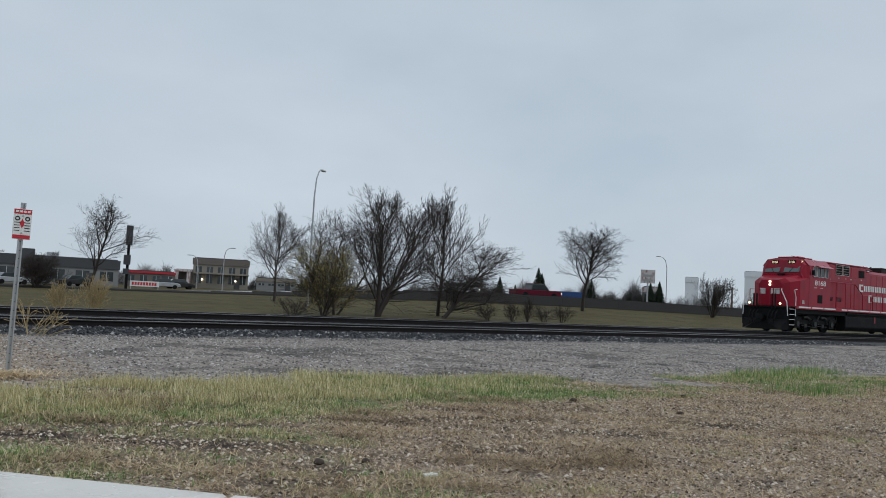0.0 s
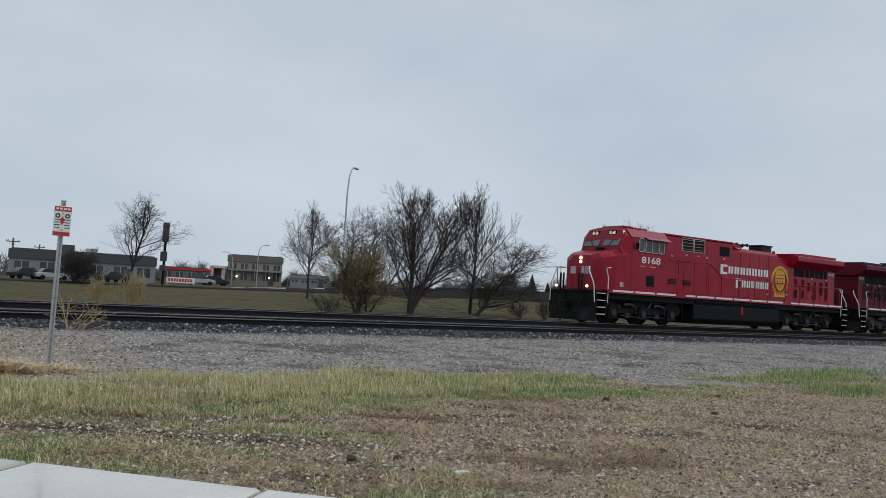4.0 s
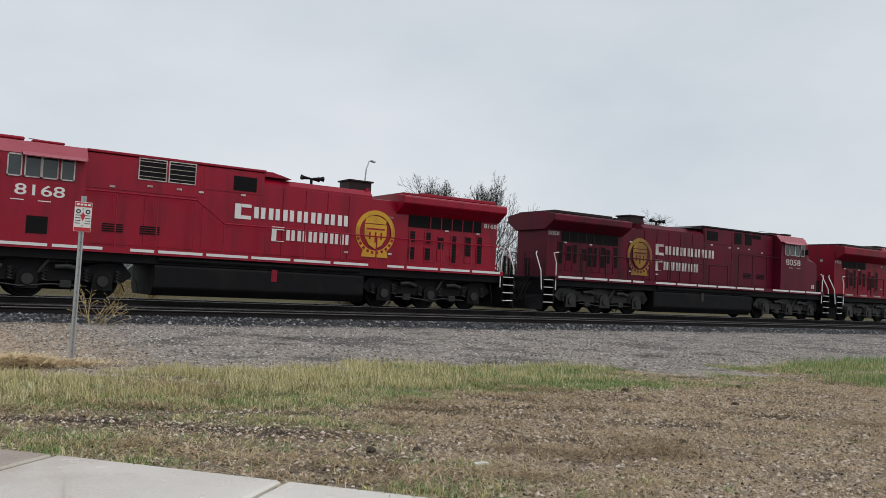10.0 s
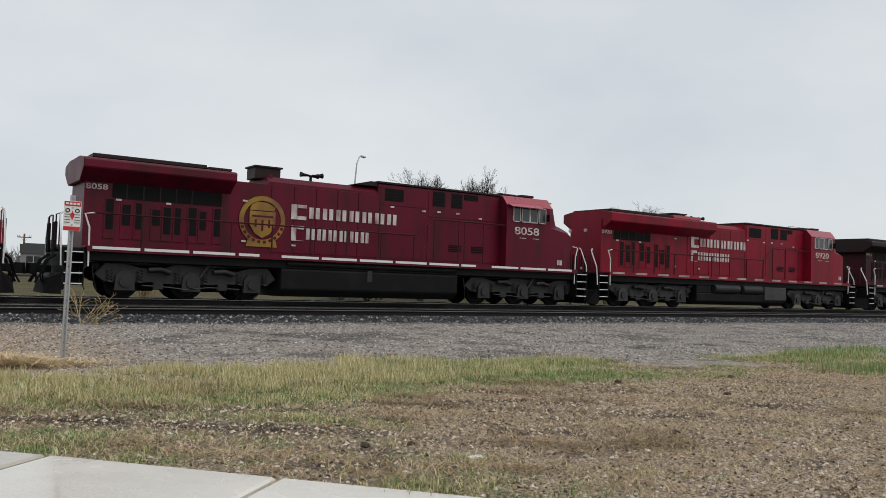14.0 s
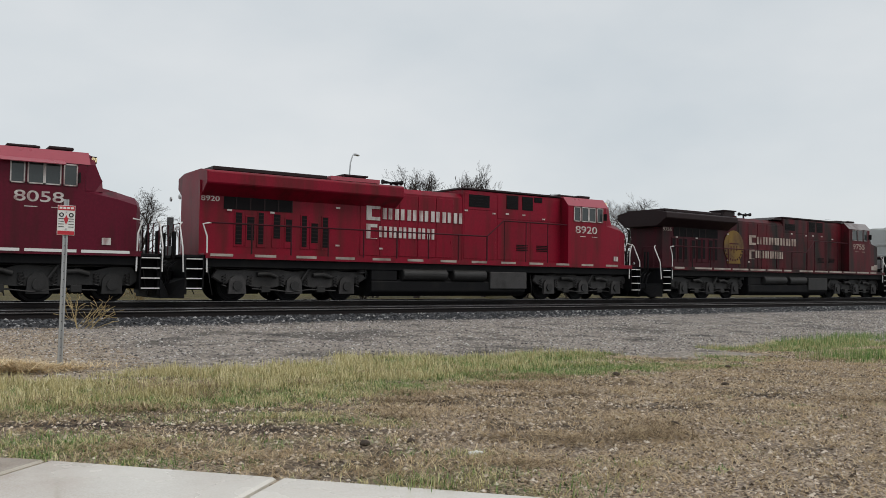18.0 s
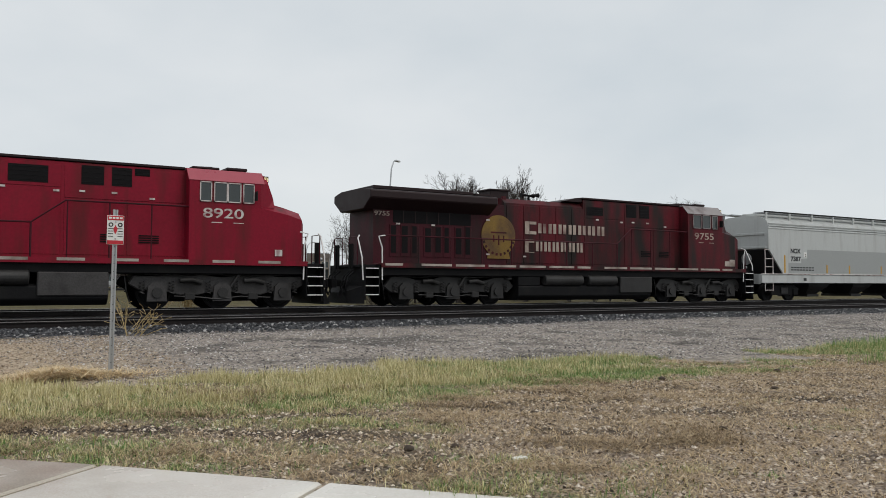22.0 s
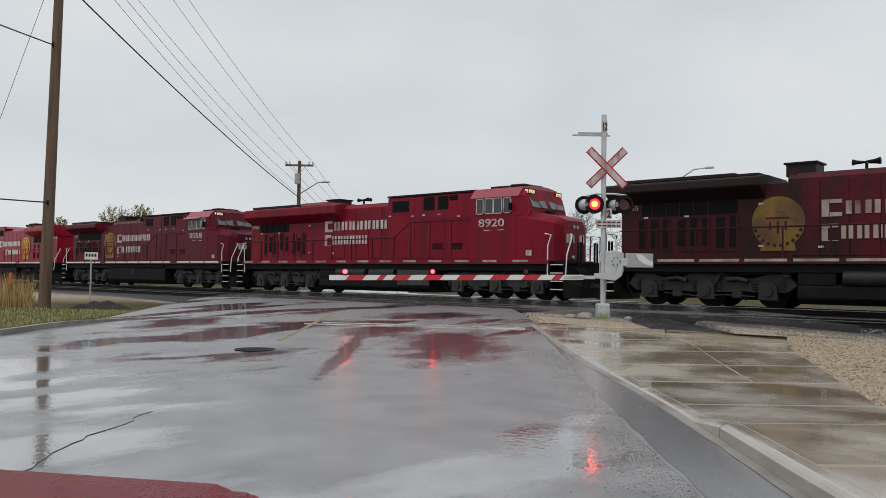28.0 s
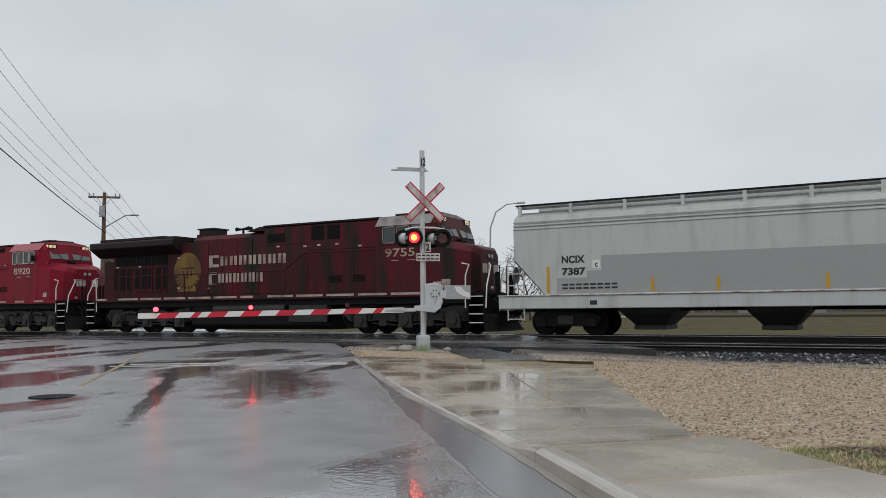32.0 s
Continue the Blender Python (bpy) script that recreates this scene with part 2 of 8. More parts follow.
def walk_edge(f):
    """How far right of the kerb the pavement reaches."""
    return 2.0 + 0.10 * smooth((-1.6 - f) / 1.5) + max(0.0, f - 0.4) * 0.27


PAVE_END = 15.45


def clipped(f, lat):
    """The pavement ends on a line beside the tracks."""
    return min(f, (PAVE_END - 6.85 - 0.67 * lat) / 0.742)


def kerb_line(f):
    """The kerb bows gently towards the pavement where it drops."""
    return 0.2 * math.exp(-((f - 1.6) / 3.2) ** 2)


def far_z(x, y):
    """The embankment behind the tracks."""
    top = 0.45 + 1.05 * smooth((x - 5) / 75)
    return top * smooth((y - 33) / 48) * (1 if x > -40 else 0.4)


def land(x, y):
    if y > 31:
        return far_z(x, y)
    f, lat = road_uv(x, y)
    near = 0.07 * smooth((y - 9) / 9) + 0.018 * noise.noise((x * 0.5, y * 0.5, 3)) + 0.012 * noise.noise((x * 2.3, y * 2.3, 1))
    edge = walk_edge(f)
    if lat < edge + 5:
        if lat < -11.6:
            side = road_z(min(f, 13), -11.6) + 0.09 + 0.12 * smooth((-11.6 - lat) / 8) + 0.02 * noise.noise((x * 0.7, y * 0.7, 6))
            if lat > -11.75:
                side = road_z(f, lat) - 0.25
            return side
        ramp = walk_z(f, min(lat, 0)) - 0.025
        paved = lat < 0.02 or (y < PAVE_END - 0.2 and lat < edge - 0.26) or (2.45 < lat < 3.95 and PAVE_END - 0.3 < y < 19.2)
        if paved:
            return ramp - 0.35
        w = 1 - smooth((lat - edge) / 5)
        return near * (1 - w) + ramp * w
    return near


def mask_noise(x, y, s, k):
    return noise.fractal((x * s, y * s, k), 0.8, 2.0, 4)


# bare dark patches in the grass: place, half-length and half-width
BARE = ((5.6, 6.5, 0.9, 0.3), (7.0, 6.9, 0.8, 0.24), (8.3, 5.2, 0.9, 0.3), (4.4, 5.3, 0.6, 0.2), (0.9, 7.4, 1.3, 0.32), (2.6, 6.1, 1.2, 0.26), (1.8, 5.9, 0.5, 0.14), (2.9, 5.15, 0.45, 0.12), (4.7, 6.7, 0.7, 0.16), (6.1, 5.4, 0.8, 0.18), (8.9, 6.0, 0.6, 0.2), (12.0, 8.0, 0.4, 0.22), (10.4, 6.3, 0.7, 0.16), (3.0, 7.0, 0.6, 0.12), (5.2, 6.2, 0.5, 0.1), (2.2, 6.6, 0.8, 0.1), (7.6, 5.5, 0.5, 0.14), (10.8, 5.5, 0.6, 0.15), (2.6, 4.85, 0.5, 0.15), (5.3, 6.05, 0.7, 0.14), (11.8, 7.3, 0.5, 0.15), (6.5, 4.9, 0.6, 0.16))


def cover(x, y):
    """Grass, soil, dry straw and dark share at a place of the near ground."""
    u, v = 0.83 * x - 0.56 * y, 0.56 * x + 0.83 * y
    n1, n2, n3 = mask_noise(x, y, 0.35, 2.0), mask_noise(u * 0.55, v * 1.7, 0.9, 5.0), mask_noise(u * 0.5, v * 1.5, 2.6, 8.0)
    front = 10.5 - 0.12 * max(0, x - 3) + 0.55 * n1 + 0.6 * n2 + 0.35 * n3 - (1.6 if 10.0 < x < 12.4 else 0)
    f, lat = road_uv(x, y)
    if y > front or lat < walk_edge(f) or (x < 0.4 and f > -0.6):
        return 0, 0, 0, 0
    grass = 0.46 + 0.5 * n1 + 0.75 * n2 + 0.5 * n3
    if x < 3.6 and y < 7.4:
        grass += 0.06
    if y > 7.6 and x < 9.5:
        grass += 0.45
    if x > 3.2 and y < 7.4:
        grass -= 0.80 * smooth((x - 2.7) / 1.5) * smooth((7.6 - y) / 1.2)
    if x > 8.8 and y < 9.2:
        grass -= 0.35
    if x > 12.5 and y > 8.3:
        grass += 0.55
    if x > 12.0 and 6.2 < y < 7.9 and x - y > 5.6:
        grass += 0.4
    track = max(0, math.exp(-((y + 0.28 * x - 7.9) / 0.4) ** 2) * smooth((4.5 - x) / 2) * (0.55 + 0.9 * n2))
    grass -= 0.75 * track
    dry = 0.42 + 0.5 * n2 + 0.9 * n3 + (0.25 if y > 9.2 and x < 9 else 0)
    dark = track + max(0, -n1 * 0.9 - 0.18) + max(0, -n3 * 1.1 - n2 * 0.7 - 0.25)
    for cx, cy, ru, rv in BARE:
        du, dv = 0.83 * (x - cx) - 0.56 * (y - cy), 0.56 * (x - cx) + 0.83 * (y - cy)
        q = max(0, 1.25 - math.hypot(du / ru, dv / rv) + 0.9 * n2)
        if q > 0:
            grass -= 0.9 * min(1, q * 1.5)
            dark += 0.8 * min(1, q * 1.3)
    return max(0, min(1, grass)), 1, max(0, min(1, dry)), max(0, min(1, dark))


# ---- ground ----
def ground_material():
    m = bpy.data.materials.new("ground_soil_gravel_grass")
    m.use_nodes = True
    n, l = m.node_tree.nodes, m.node_tree.links
    p = n["Principled BSDF"]
    co = n.new("ShaderNodeTexCoord")
    at = n.new("ShaderNodeVertexColor")
    at.layer_name = "cover"
    at2 = n.new("ShaderNodeVertexColor")
    at2.layer_name = "gravel"
    sep, sep2 = n.new("ShaderNodeSeparateColor"), n.new("ShaderNodeSeparateColor")
    l.new(at.outputs[0], sep.inputs[0])
    l.new(at2.outputs[0], sep2.inputs[0])

    def noise_tex(s, d=5):
        t = n.new("ShaderNodeTexNoise")
        t.inputs["Scale"].default_value, t.inputs["Detail"].default_value = s, d
        l.new(co.outputs["Object"], t.inputs["Vector"])
        return t

    def mix(f, a, b):
        t = n.new("ShaderNodeMix")
        t.data_type = "RGBA"
        if isinstance(f, float):
            t.inputs["Factor"].default_value = f
        else:
            l.new(f, t.inputs["Factor"])
        for k, v in (("A", a), ("B", b)):
            if isinstance(v, tuple):
                t.inputs[k].default_value = (*v, 1)
            else:
                l.new(v, t.inputs[k])
        return t.outputs["Result"]

    def span(v, a, b):
        t = n.new("ShaderNodeMapRange")
        t.inputs["From Min"].default_value, t.inputs["From Max"].default_value = a, b
        l.new(v, t.inputs["Value"])
        return t.outputs[0]

    def wide(v, a, b):
        t = n.new("ShaderNodeMapRange")
        t.inputs["To Min"].default_value, t.inputs["To Max"].default_value = a, b
        l.new(v, t.inputs["Value"])
        return t.outputs[0]

    fine, mid, big, patch = noise_tex(42, 6), noise_tex(9, 6), noise_tex(0.9, 5), noise_tex(0.22, 4)
    vor = n.new("ShaderNodeTexVoronoi")
    vor.inputs["Scale"].default_value = 24
    l.new(co.outputs["Object"], vor.inputs["Vector"])
    vcol = n.new("ShaderNodeSeparateColor")
    l.new(vor.outputs["Color"], vcol.inputs[0])
    grey = mix(span(vcol.outputs[0], 0.1, 0.95), (0.075, 0.066, 0.058), (0.58, 0.51, 0.45))
    grey = mix(span(mid.outputs[0], 0.35, 0.7), grey, (0.30, 0.262, 0.225))
    grey = mix(span(big.outputs[0], 0.53, 0.68), grey, (0.105, 0.093, 0.083))
    tan = mix(span(vcol.outputs[1], 0.1, 0.95), (0.23, 0.17, 0.115), (0.62, 0.50, 0.38))
    tan = mix(span(mid.outputs[0], 0.4, 0.75), tan, (0.43, 0.34, 0.24))
    gravel = mix(sep2.outputs[0], grey, tan)
    gravel = mix(sep2.outputs[1], gravel, (0.035, 0.034, 0.035))
    soil = mix(span(fine.outputs[0], 0.38, 0.64), (0.07, 0.052, 0.042), (0.60, 0.485, 0.38))
    soil = mix(span(mid.outputs[0], 0.5, 0.74), soil, (0.30, 0.235, 0.175))
    soil = mix(sep.outputs[2], soil, (0.042, 0.031, 0.025))
    green = mix(span(mid.outputs[0], 0.35, 0.65), (0.055, 0.062, 0.026), (0.14, 0.14, 0.058))
    green = mix(span(fine.outputs[0], 0.48, 0.68), green, (0.30, 0.235, 0.13))
    near = mix(sep.outputs[0], soil, green)
    base = mix(sep.outputs[1], gravel, near)
    field = mix(span(patch.outputs[0], 0.3, 0.7), (0.062, 0.050, 0.019), (0.135, 0.105, 0.040))
    field = mix(span(mid.outputs[0], 0.35, 0.7), field, (0.085, 0.078, 0.028))
    field = mix(span(big.outputs[0], 0.5, 0.66), field, (0.060, 0.042, 0.022))
    base = mix(sep2.outputs[2], base, field)
    l.new(base, p.inputs["Base Color"])
    p.inputs["Specular IOR Level"].default_value = 0.12
    l.new(wide(mid.outputs[0], 0.55, 0.95), p.inputs["Roughness"])
    add = n.new("ShaderNodeMath")
    l.new(fine.outputs[0], add.inputs[0])
    l.new(vor.outputs["Distance"], add.inputs[1])
    bp = n.new("ShaderNodeBump")
    bp.inputs["Strength"].default_value, bp.inputs["Distance"].default_value = 0.7, 0.03
    l.new(add.outputs[0], bp.inputs["Height"])
    l.new(bp.outputs[0], p.inputs["Normal"])
    return m


def spread(parts):
    out = []
    for a, b, step in parts:
        out += list(np.arange(a, b, step))
    return out + [parts[-1][1]]


def make_ground():
    xs = spread([(-2500, -400, 420), (-400, -100, 50), (-100, -30, 7), (-30, -12, 1.0), (-12, 24, 0.2), (24, 46, 0.8), (46, 140, 6), (140, 500, 40), (500, 2900, 400)])
    ys = spread([(-1500, -100, 350), (-100, -12, 16), (-12, 1, 1.0), (1, 19, 0.2), (19, 32, 1.0), (32, 100, 3), (100, 400, 30), (400, 2800, 400)])
    verts = [(x, y, land(x, y)) for y in ys for x in xs]
    nx = len(xs)
    faces = [(j * nx + i, j * nx + i + 1, (j + 1) * nx + i + 1, (j + 1) * nx + i) for j in range(len(ys) - 1) for i in range(nx - 1)]
    ob = raw("ground", verts, faces, ground_material(), smooth=True)
    a = ob.data.color_attributes.new("cover", "FLOAT_COLOR", "POINT")
    b = ob.data.color_attributes.new("gravel", "FLOAT_COLOR", "POINT")
    ca, cb = [], []
    for x, y, z in verts:
        g, s, d, k = cover(x, y) if -12 < x < 46 and 0 < y < 14 else (0, 0, 0, 0)
        f, lat = road_uv(x, y)
        tan = (1 - smooth((x - 0.5 + 0.5 * mask_noise(x, y, 0.4, 9)) / 3.5)) if y < 17.2 else 0.0
        wet = smooth((mask_noise(x, y, 0.5, 12) - 0.25) / 0.25) * 0.6 if (y > 9 and x > 4) else 0
        field = 1.0 if y > 30 or (lat < -11.6 and f < 26) or x > 46 or y < 0 else 0.0
        if y > 18.2 and y <= 30:
            tan, wet = 0, 0.6
        ca += [g, s, k, 1]
        cb += [tan, wet, field, 1]
    a.data.foreach_set("color", ca)
    b.data.foreach_set("color", cb)
    return tagged(ob, "soil, gravel and rough spring grass", "ground", kind="structure")


make_ground()


# ---- road, pavement, kerb ----
# standing water: place along and across the road, half-length and half-width
PUDDLES = ((7.6, -2.2, 2.3, 0.9), (7.2, -4.0, 3.4, 0.17), (10.6, -3.6, 1.0, 0.8), (11.0, -7.0, 1.6, 0.9), (13.6, -9.0, 1.6, 1.0), (12.6, -5.0, 0.8, 1.6), (-0.1, -1.5, 0.7, 0.42), (3.0, -8.2, 2.4, 0.5), (8.5, -9.0, 1.6, 0.5), (14.2, -2.6, 0.9, 1.4))


def wet_road_material():
    m = bpy.data.materials.new("wet_asphalt")
    m.use_nodes = True
    n, l = m.node_tree.nodes, m.node_tree.links
    p = n["Principled BSDF"]
    co = n.new("ShaderNodeTexCoord")
    mp = n.new("ShaderNodeMapping")
    mp.inputs["Rotation"].default_value = (0, 0, radians(-42))
    mp.inputs["Scale"].default_value = (0.8, 0.3, 1)
    l.new(co.outputs["Object"], mp.inputs[0])

    def tex(s, d, v):
        t = n.new("ShaderNodeTexNoise")
        t.inputs["Scale"].default_value, t.inputs["Detail"].default_value = s, d
        l.new(v, t.inputs["Vector"])
        return t.outputs[0]

    def rng(v, a, b, c, d):
        t = n.new("ShaderNodeMapRange")
        for k, q in (("From Min", a), ("From Max", b), ("To Min", c), ("To Max", d)):
            t.inputs[k].default_value = q
        l.new(v, t.inputs["Value"])
        return t.outputs[0]

    pools, grain, wear = tex(0.55, 7, mp.outputs[0]), tex(150, 3, co.outputs["Object"]), tex(1.6, 7, co.outputs["Object"])
    cr = n.new("ShaderNodeValToRGB")
    cr.color_ramp.elements[0].color, cr.color_ramp.elements[1].color = (0.11, 0.107, 0.11, 1), (0.27, 0.264, 0.266, 1)
    cr.color_ramp.elements[0].position, cr.color_ramp.elements[1].position = 0.3, 0.75
    l.new(wear, cr.inputs[0])
    gm = n.new("ShaderNodeMix")
    gm.data_type, gm.blend_type = "RGBA", "OVERLAY"
    gm.inputs["Factor"].default_value = 0.7
    l.new(cr.outputs[0], gm.inputs["A"])
    l.new(grain, gm.inputs["B"])
    l.new(gm.outputs["Result"], p.inputs["Base Color"])
    wet = rng(pools, 0.405, 0.455, 0.0, 1.0)
    edge = tex(1.1, 5, co.outputs["Object"])
    for f, lat, lf, ll in PUDDLES:
        x, y = road_xy(f, lat)
        pm = n.new("ShaderNodeMapping")
        pm.vector_type = "TEXTURE"
        pm.inputs["Location"].default_value, pm.inputs["Rotation"].default_value, pm.inputs["Scale"].default_value = (x, y, 0), (0, 0, math.atan2(FWD.y, FWD.x)), (lf, ll, 50)
        l.new(co.outputs["Object"], pm.inputs[0])
        ln = n.new("ShaderNodeVectorMath")
        ln.operation = "LENGTH"
        l.new(pm.outputs[0], ln.inputs[0])
        sm = n.new("ShaderNodeMath")
        sm.operation = "MULTIPLY_ADD"
        sm.inputs[1].default_value, sm.inputs[2].default_value = 1.9, -0.95
        l.new(edge, sm.inputs[0])
        ad = n.new("ShaderNodeMath")
        l.new(ln.outputs["Value"], ad.inputs[0])
        l.new(sm.outputs[0], ad.inputs[1])
        mn = n.new("ShaderNodeMath")
        mn.operation = "MINIMUM"
        l.new(wet, mn.inputs[0])
        l.new(rng(ad.outputs[0], 0.7, 1.3, 0.0, 1.0), mn.inputs[1])
        wet = mn.outputs[0]
    l.new(rng(wet, 0, 1, 0.12, 0.46), p.inputs["Roughness"])
    p.inputs["IOR"].default_value = 1.5
    p.inputs["Coat Weight"].default_value = 1.0
    p.inputs["Coat IOR"].default_value = 1.55
    l.new(rng(wet, 0, 1, 0.03, 0.30), p.inputs["Coat Roughness"])
    bp = n.new("ShaderNodeBump")
    bp.inputs["Distance"].default_value = 0.006
    l.new(rng(wet, 0, 1, 0.10, 0.6), bp.inputs["Strength"])
    l.new(grain, bp.inputs["Height"])
    l.new(bp.outputs[0], p.inputs["Normal"])
    ripple = n.new("ShaderNodeBump")
    ripple.inputs["Strength"].default_value, ripple.inputs["Distance"].default_value = 0.08, 0.02
    l.new(tex(14, 2, co.outputs["Object"]), ripple.inputs["Height"])
    l.new(ripple.outputs[0], p.inputs["Coat Normal"])
    return m


def wet_concrete(name, col, dark):
    m = bpy.data.materials.new(name)
    m.use_nodes = True
    n, l = m.node_tree.nodes, m.node_tree.links
    p = n["Principled BSDF"]
    co = n.new("ShaderNodeTexCoord")
    info = n.new("ShaderNodeObjectInfo")

    def tex(s, d):
        t = n.new("ShaderNodeTexNoise")
        t.inputs["Scale"].default_value, t.inputs["Detail"].default_value = s, d
        l.new(co.outputs["Object"], t.inputs["Vector"])
        return t.outputs[0]

    def rng(v, a, b, c, d):
        t = n.new("ShaderNodeMapRange")
        for k, q in (("From Min", a), ("From Max", b), ("To Min", c), ("To Max", d)):
            t.inputs[k].default_value = q
        l.new(v, t.inputs["Value"])
        return t.outputs[0]

    big, grain = tex(0.8, 5), tex(90, 4)
    mx = n.new("ShaderNodeMix")
    mx.data_type = "RGBA"
    mx.inputs["A"].default_value, mx.inputs["B"].default_value = (*dark, 1), (*col, 1)
    l.new(rng(big, 0.34, 0.66, 0, 1), mx.inputs["Factor"])
    hsv = n.new("ShaderNodeHueSaturation")
    l.new(rng(info.outputs["Random"], 0, 1, 0.86, 1.12), hsv.inputs["Value"])
    l.new(mx.outputs["Result"], hsv.inputs["Color"])
    ov = n.new("ShaderNodeMix")
    ov.data_type, ov.blend_type = "RGBA", "OVERLAY"
    ov.inputs["Factor"].default_value = 0.3
    l.new(hsv.outputs[0], ov.inputs["A"])
    l.new(grain, ov.inputs["B"])
    l.new(ov.outputs["Result"], p.inputs["Base Color"])
    l.new(rng(big, 0.38, 0.6, 0.10, 0.36), p.inputs["Roughness"])
    p.inputs["Coat Weight"].default_value, p.inputs["Coat IOR"].default_value = 0.6, 1.4
    l.new(rng(big, 0.4, 0.62, 0.04, 0.3), p.inputs["Coat Roughness"])
    bp = n.new("ShaderNodeBump")
    bp.inputs["Strength"].default_value, bp.inputs["Distance"].default_value = 0.12, 0.006
    l.new(grain, bp.inputs["Height"])
    l.new(bp.outputs[0], p.inputs["Normal"])
    return m


ROAD_MAT = wet_road_material()
KERB_MAT = wet_concrete("wet_kerb_concrete", (0.46, 0.42, 0.36), (0.33, 0.295, 0.245))
WET_DECK = mat("wet_crossing_asphalt", (0.055, 0.054, 0.055), 0.1, var=0.3, scale=1.2, fine=120, bump=0.1, rvar=0.06, coat=1.0)
PAVE_MAT = wet_concrete("wet_pavement_concrete", (0.80, 0.76, 0.69), (0.62, 0.56, 0.47))
PAVE_MID = wet_concrete("worn_pavement_concrete", (0.50, 0.45, 0.37), (0.40, 0.345, 0.27))
PAVE_OLD = wet_concrete("stained_pavement_concrete", (0.36, 0.31, 0.235), (0.285, 0.235, 0.165))


def strip(name, label, f0, f1, step, lat0, lat1, top, thick, material, parent=None, skew=(0, 0), cols=1):
    """A slab along the road: lat0, lat1 and top are functions of the way along."""
    rows = []
    count = max(2, int((f1 - f0) / step) + 1)
    for k, f in enumerate(np.linspace(f0, f1, count)):
        a, b = lat0(f), lat1(f)
        turn = skew[0] + (skew[1] - skew[0]) * k / (count - 1)
        pts = []
        for lat, dz in [(a + (b - a) * c / cols, 0) for c in range(cols + 1)] + [(b, -thick), (a, -thick)]:
            g = f - 0.903 * lat * turn
            x, y = road_xy(g, lat)
            pts.append((x, y, top(g, lat) + dz))
        rows.append(pts)
    return part(name, loft(B(), rows), material, parent)


road = strip("road", "", -30, 17.2, 0.6, lambda f: -11.6, lambda f: kerb_line(f) - 0.12, road_z, 0.3, ROAD_MAT, None, (0, 1), 8)
tagged(road, "wet grey asphalt road with puddles", "road", kind="structure")
far_road = strip("road", "", 31.3, 120, 3, lambda f: -11.6, lambda f: 0.0, lambda f, lat: 0.33 - 0.3 * smooth((0.742 * f + 0.67 * lat - 23.2) / 8) + 0.004, 0.3, WET_DECK, None, (1, 1))
tagged(far_road, "asphalt road beyond the tracks", "road", kind="structure")
# gutter pan, tar seam, worn markings
tagged(strip("gutter", "", -30, 11.3, 0.4, lambda f: kerb_line(f) - 0.29 + 0.05 * noise.noise((f * 1.3, 0, 2)), lambda f: kerb_line(f) - 0.182, lambda f, lat: road_z(f, lat) + 0.009, 0.02, CONCRETE_OLD), "worn concrete gutter strip along the kerb", "gutter", kind="structure")
GUTTER_MAT = mat("dark_smooth_gutter_asphalt", (0.12, 0.115, 0.118), 0.24, var=0.2, scale=3, fine=120, bump=0.12, rvar=0.1, coat=0.5)
tagged(strip("gutter_patch", "", -20, 10.0, 0.35, lambda f: -0.68 + 0.045 * f + 0.05 * noise.noise((f * 1.7, 0.4, 4)), lambda f: kerb_line(f) - 0.30, lambda f, lat: road_z(f, lat) + 0.005, 0.02, GUTTER_MAT), "smooth dark asphalt patch along the gutter", "asphalt patch", kind="structure")
tar = tagged(strip("tar_seam", "", -20, 10.0, 0.35, lambda f: -0.70 + 0.045 * f - 0.022 + 0.05 * noise.noise((f * 1.7, 0, 4)), lambda f: -0.70 + 0.045 * f + 0.014 + 0.05 * noise.noise((f * 1.7, 0.4, 4)), lambda f, lat: road_z(f, lat) + 0.004, 0.02, ROAD_MAT), "dark tar seam in the wet asphalt", "tar seam", kind="structure")
MARK_YELLOW = mat("worn_yellow_marking", (0.32, 0.21, 0.06), 0.35, var=0.3, scale=4, fine=90, bump=0.15, dirt=(0.08, 0.075, 0.07), dirt_amount=0.55, rvar=0.2)
MARK_WHITE = mat("worn_white_marking", (0.55, 0.55, 0.54), 0.3, var=0.2, scale=4, fine=90, bump=0.15, dirt=(0.09, 0.09, 0.09), dirt_amount=0.6, rvar=0.2)
tagged(strip("centre_line", "", 9.0, 15.6, 0.6, lambda f: -5.58 + 0.04 * (f - 9), lambda f: -5.48 + 0.04 * (f - 9), lambda f, lat: road_z(f, lat) + 0.005, 0.01, MARK_YELLOW), "worn yellow centre line on wet asphalt", "road marking", kind="structure")


def slanted_bar(label, f0, f1, lat0, lat1, slope):
    bm = loft(B(), [[(*road_xy(f + slope * lat, lat), road_z(f + slope * lat, lat) + dz) for f, dz in ((f0, 0.006), (f1, 0.006), (f1, -0.01), (f0, -0.01))] for lat in np.linspace(lat0, lat1, 9)])
    return tagged(part("stop_line", bm, MARK_WHITE, None), label, "road marking", kind="structure")


slanted_bar("worn white stop line on wet asphalt", 9.9, 10.02, -5.6, -0.55, -0.48)
slanted_bar("worn white stop line on wet asphalt", 10.3, 10.45, -5.2, -0.55, -0.48)
slanted_bar("short bright white bar beside the gutter", 10.06, 10.27, -1.3, -0.5, -0.48)


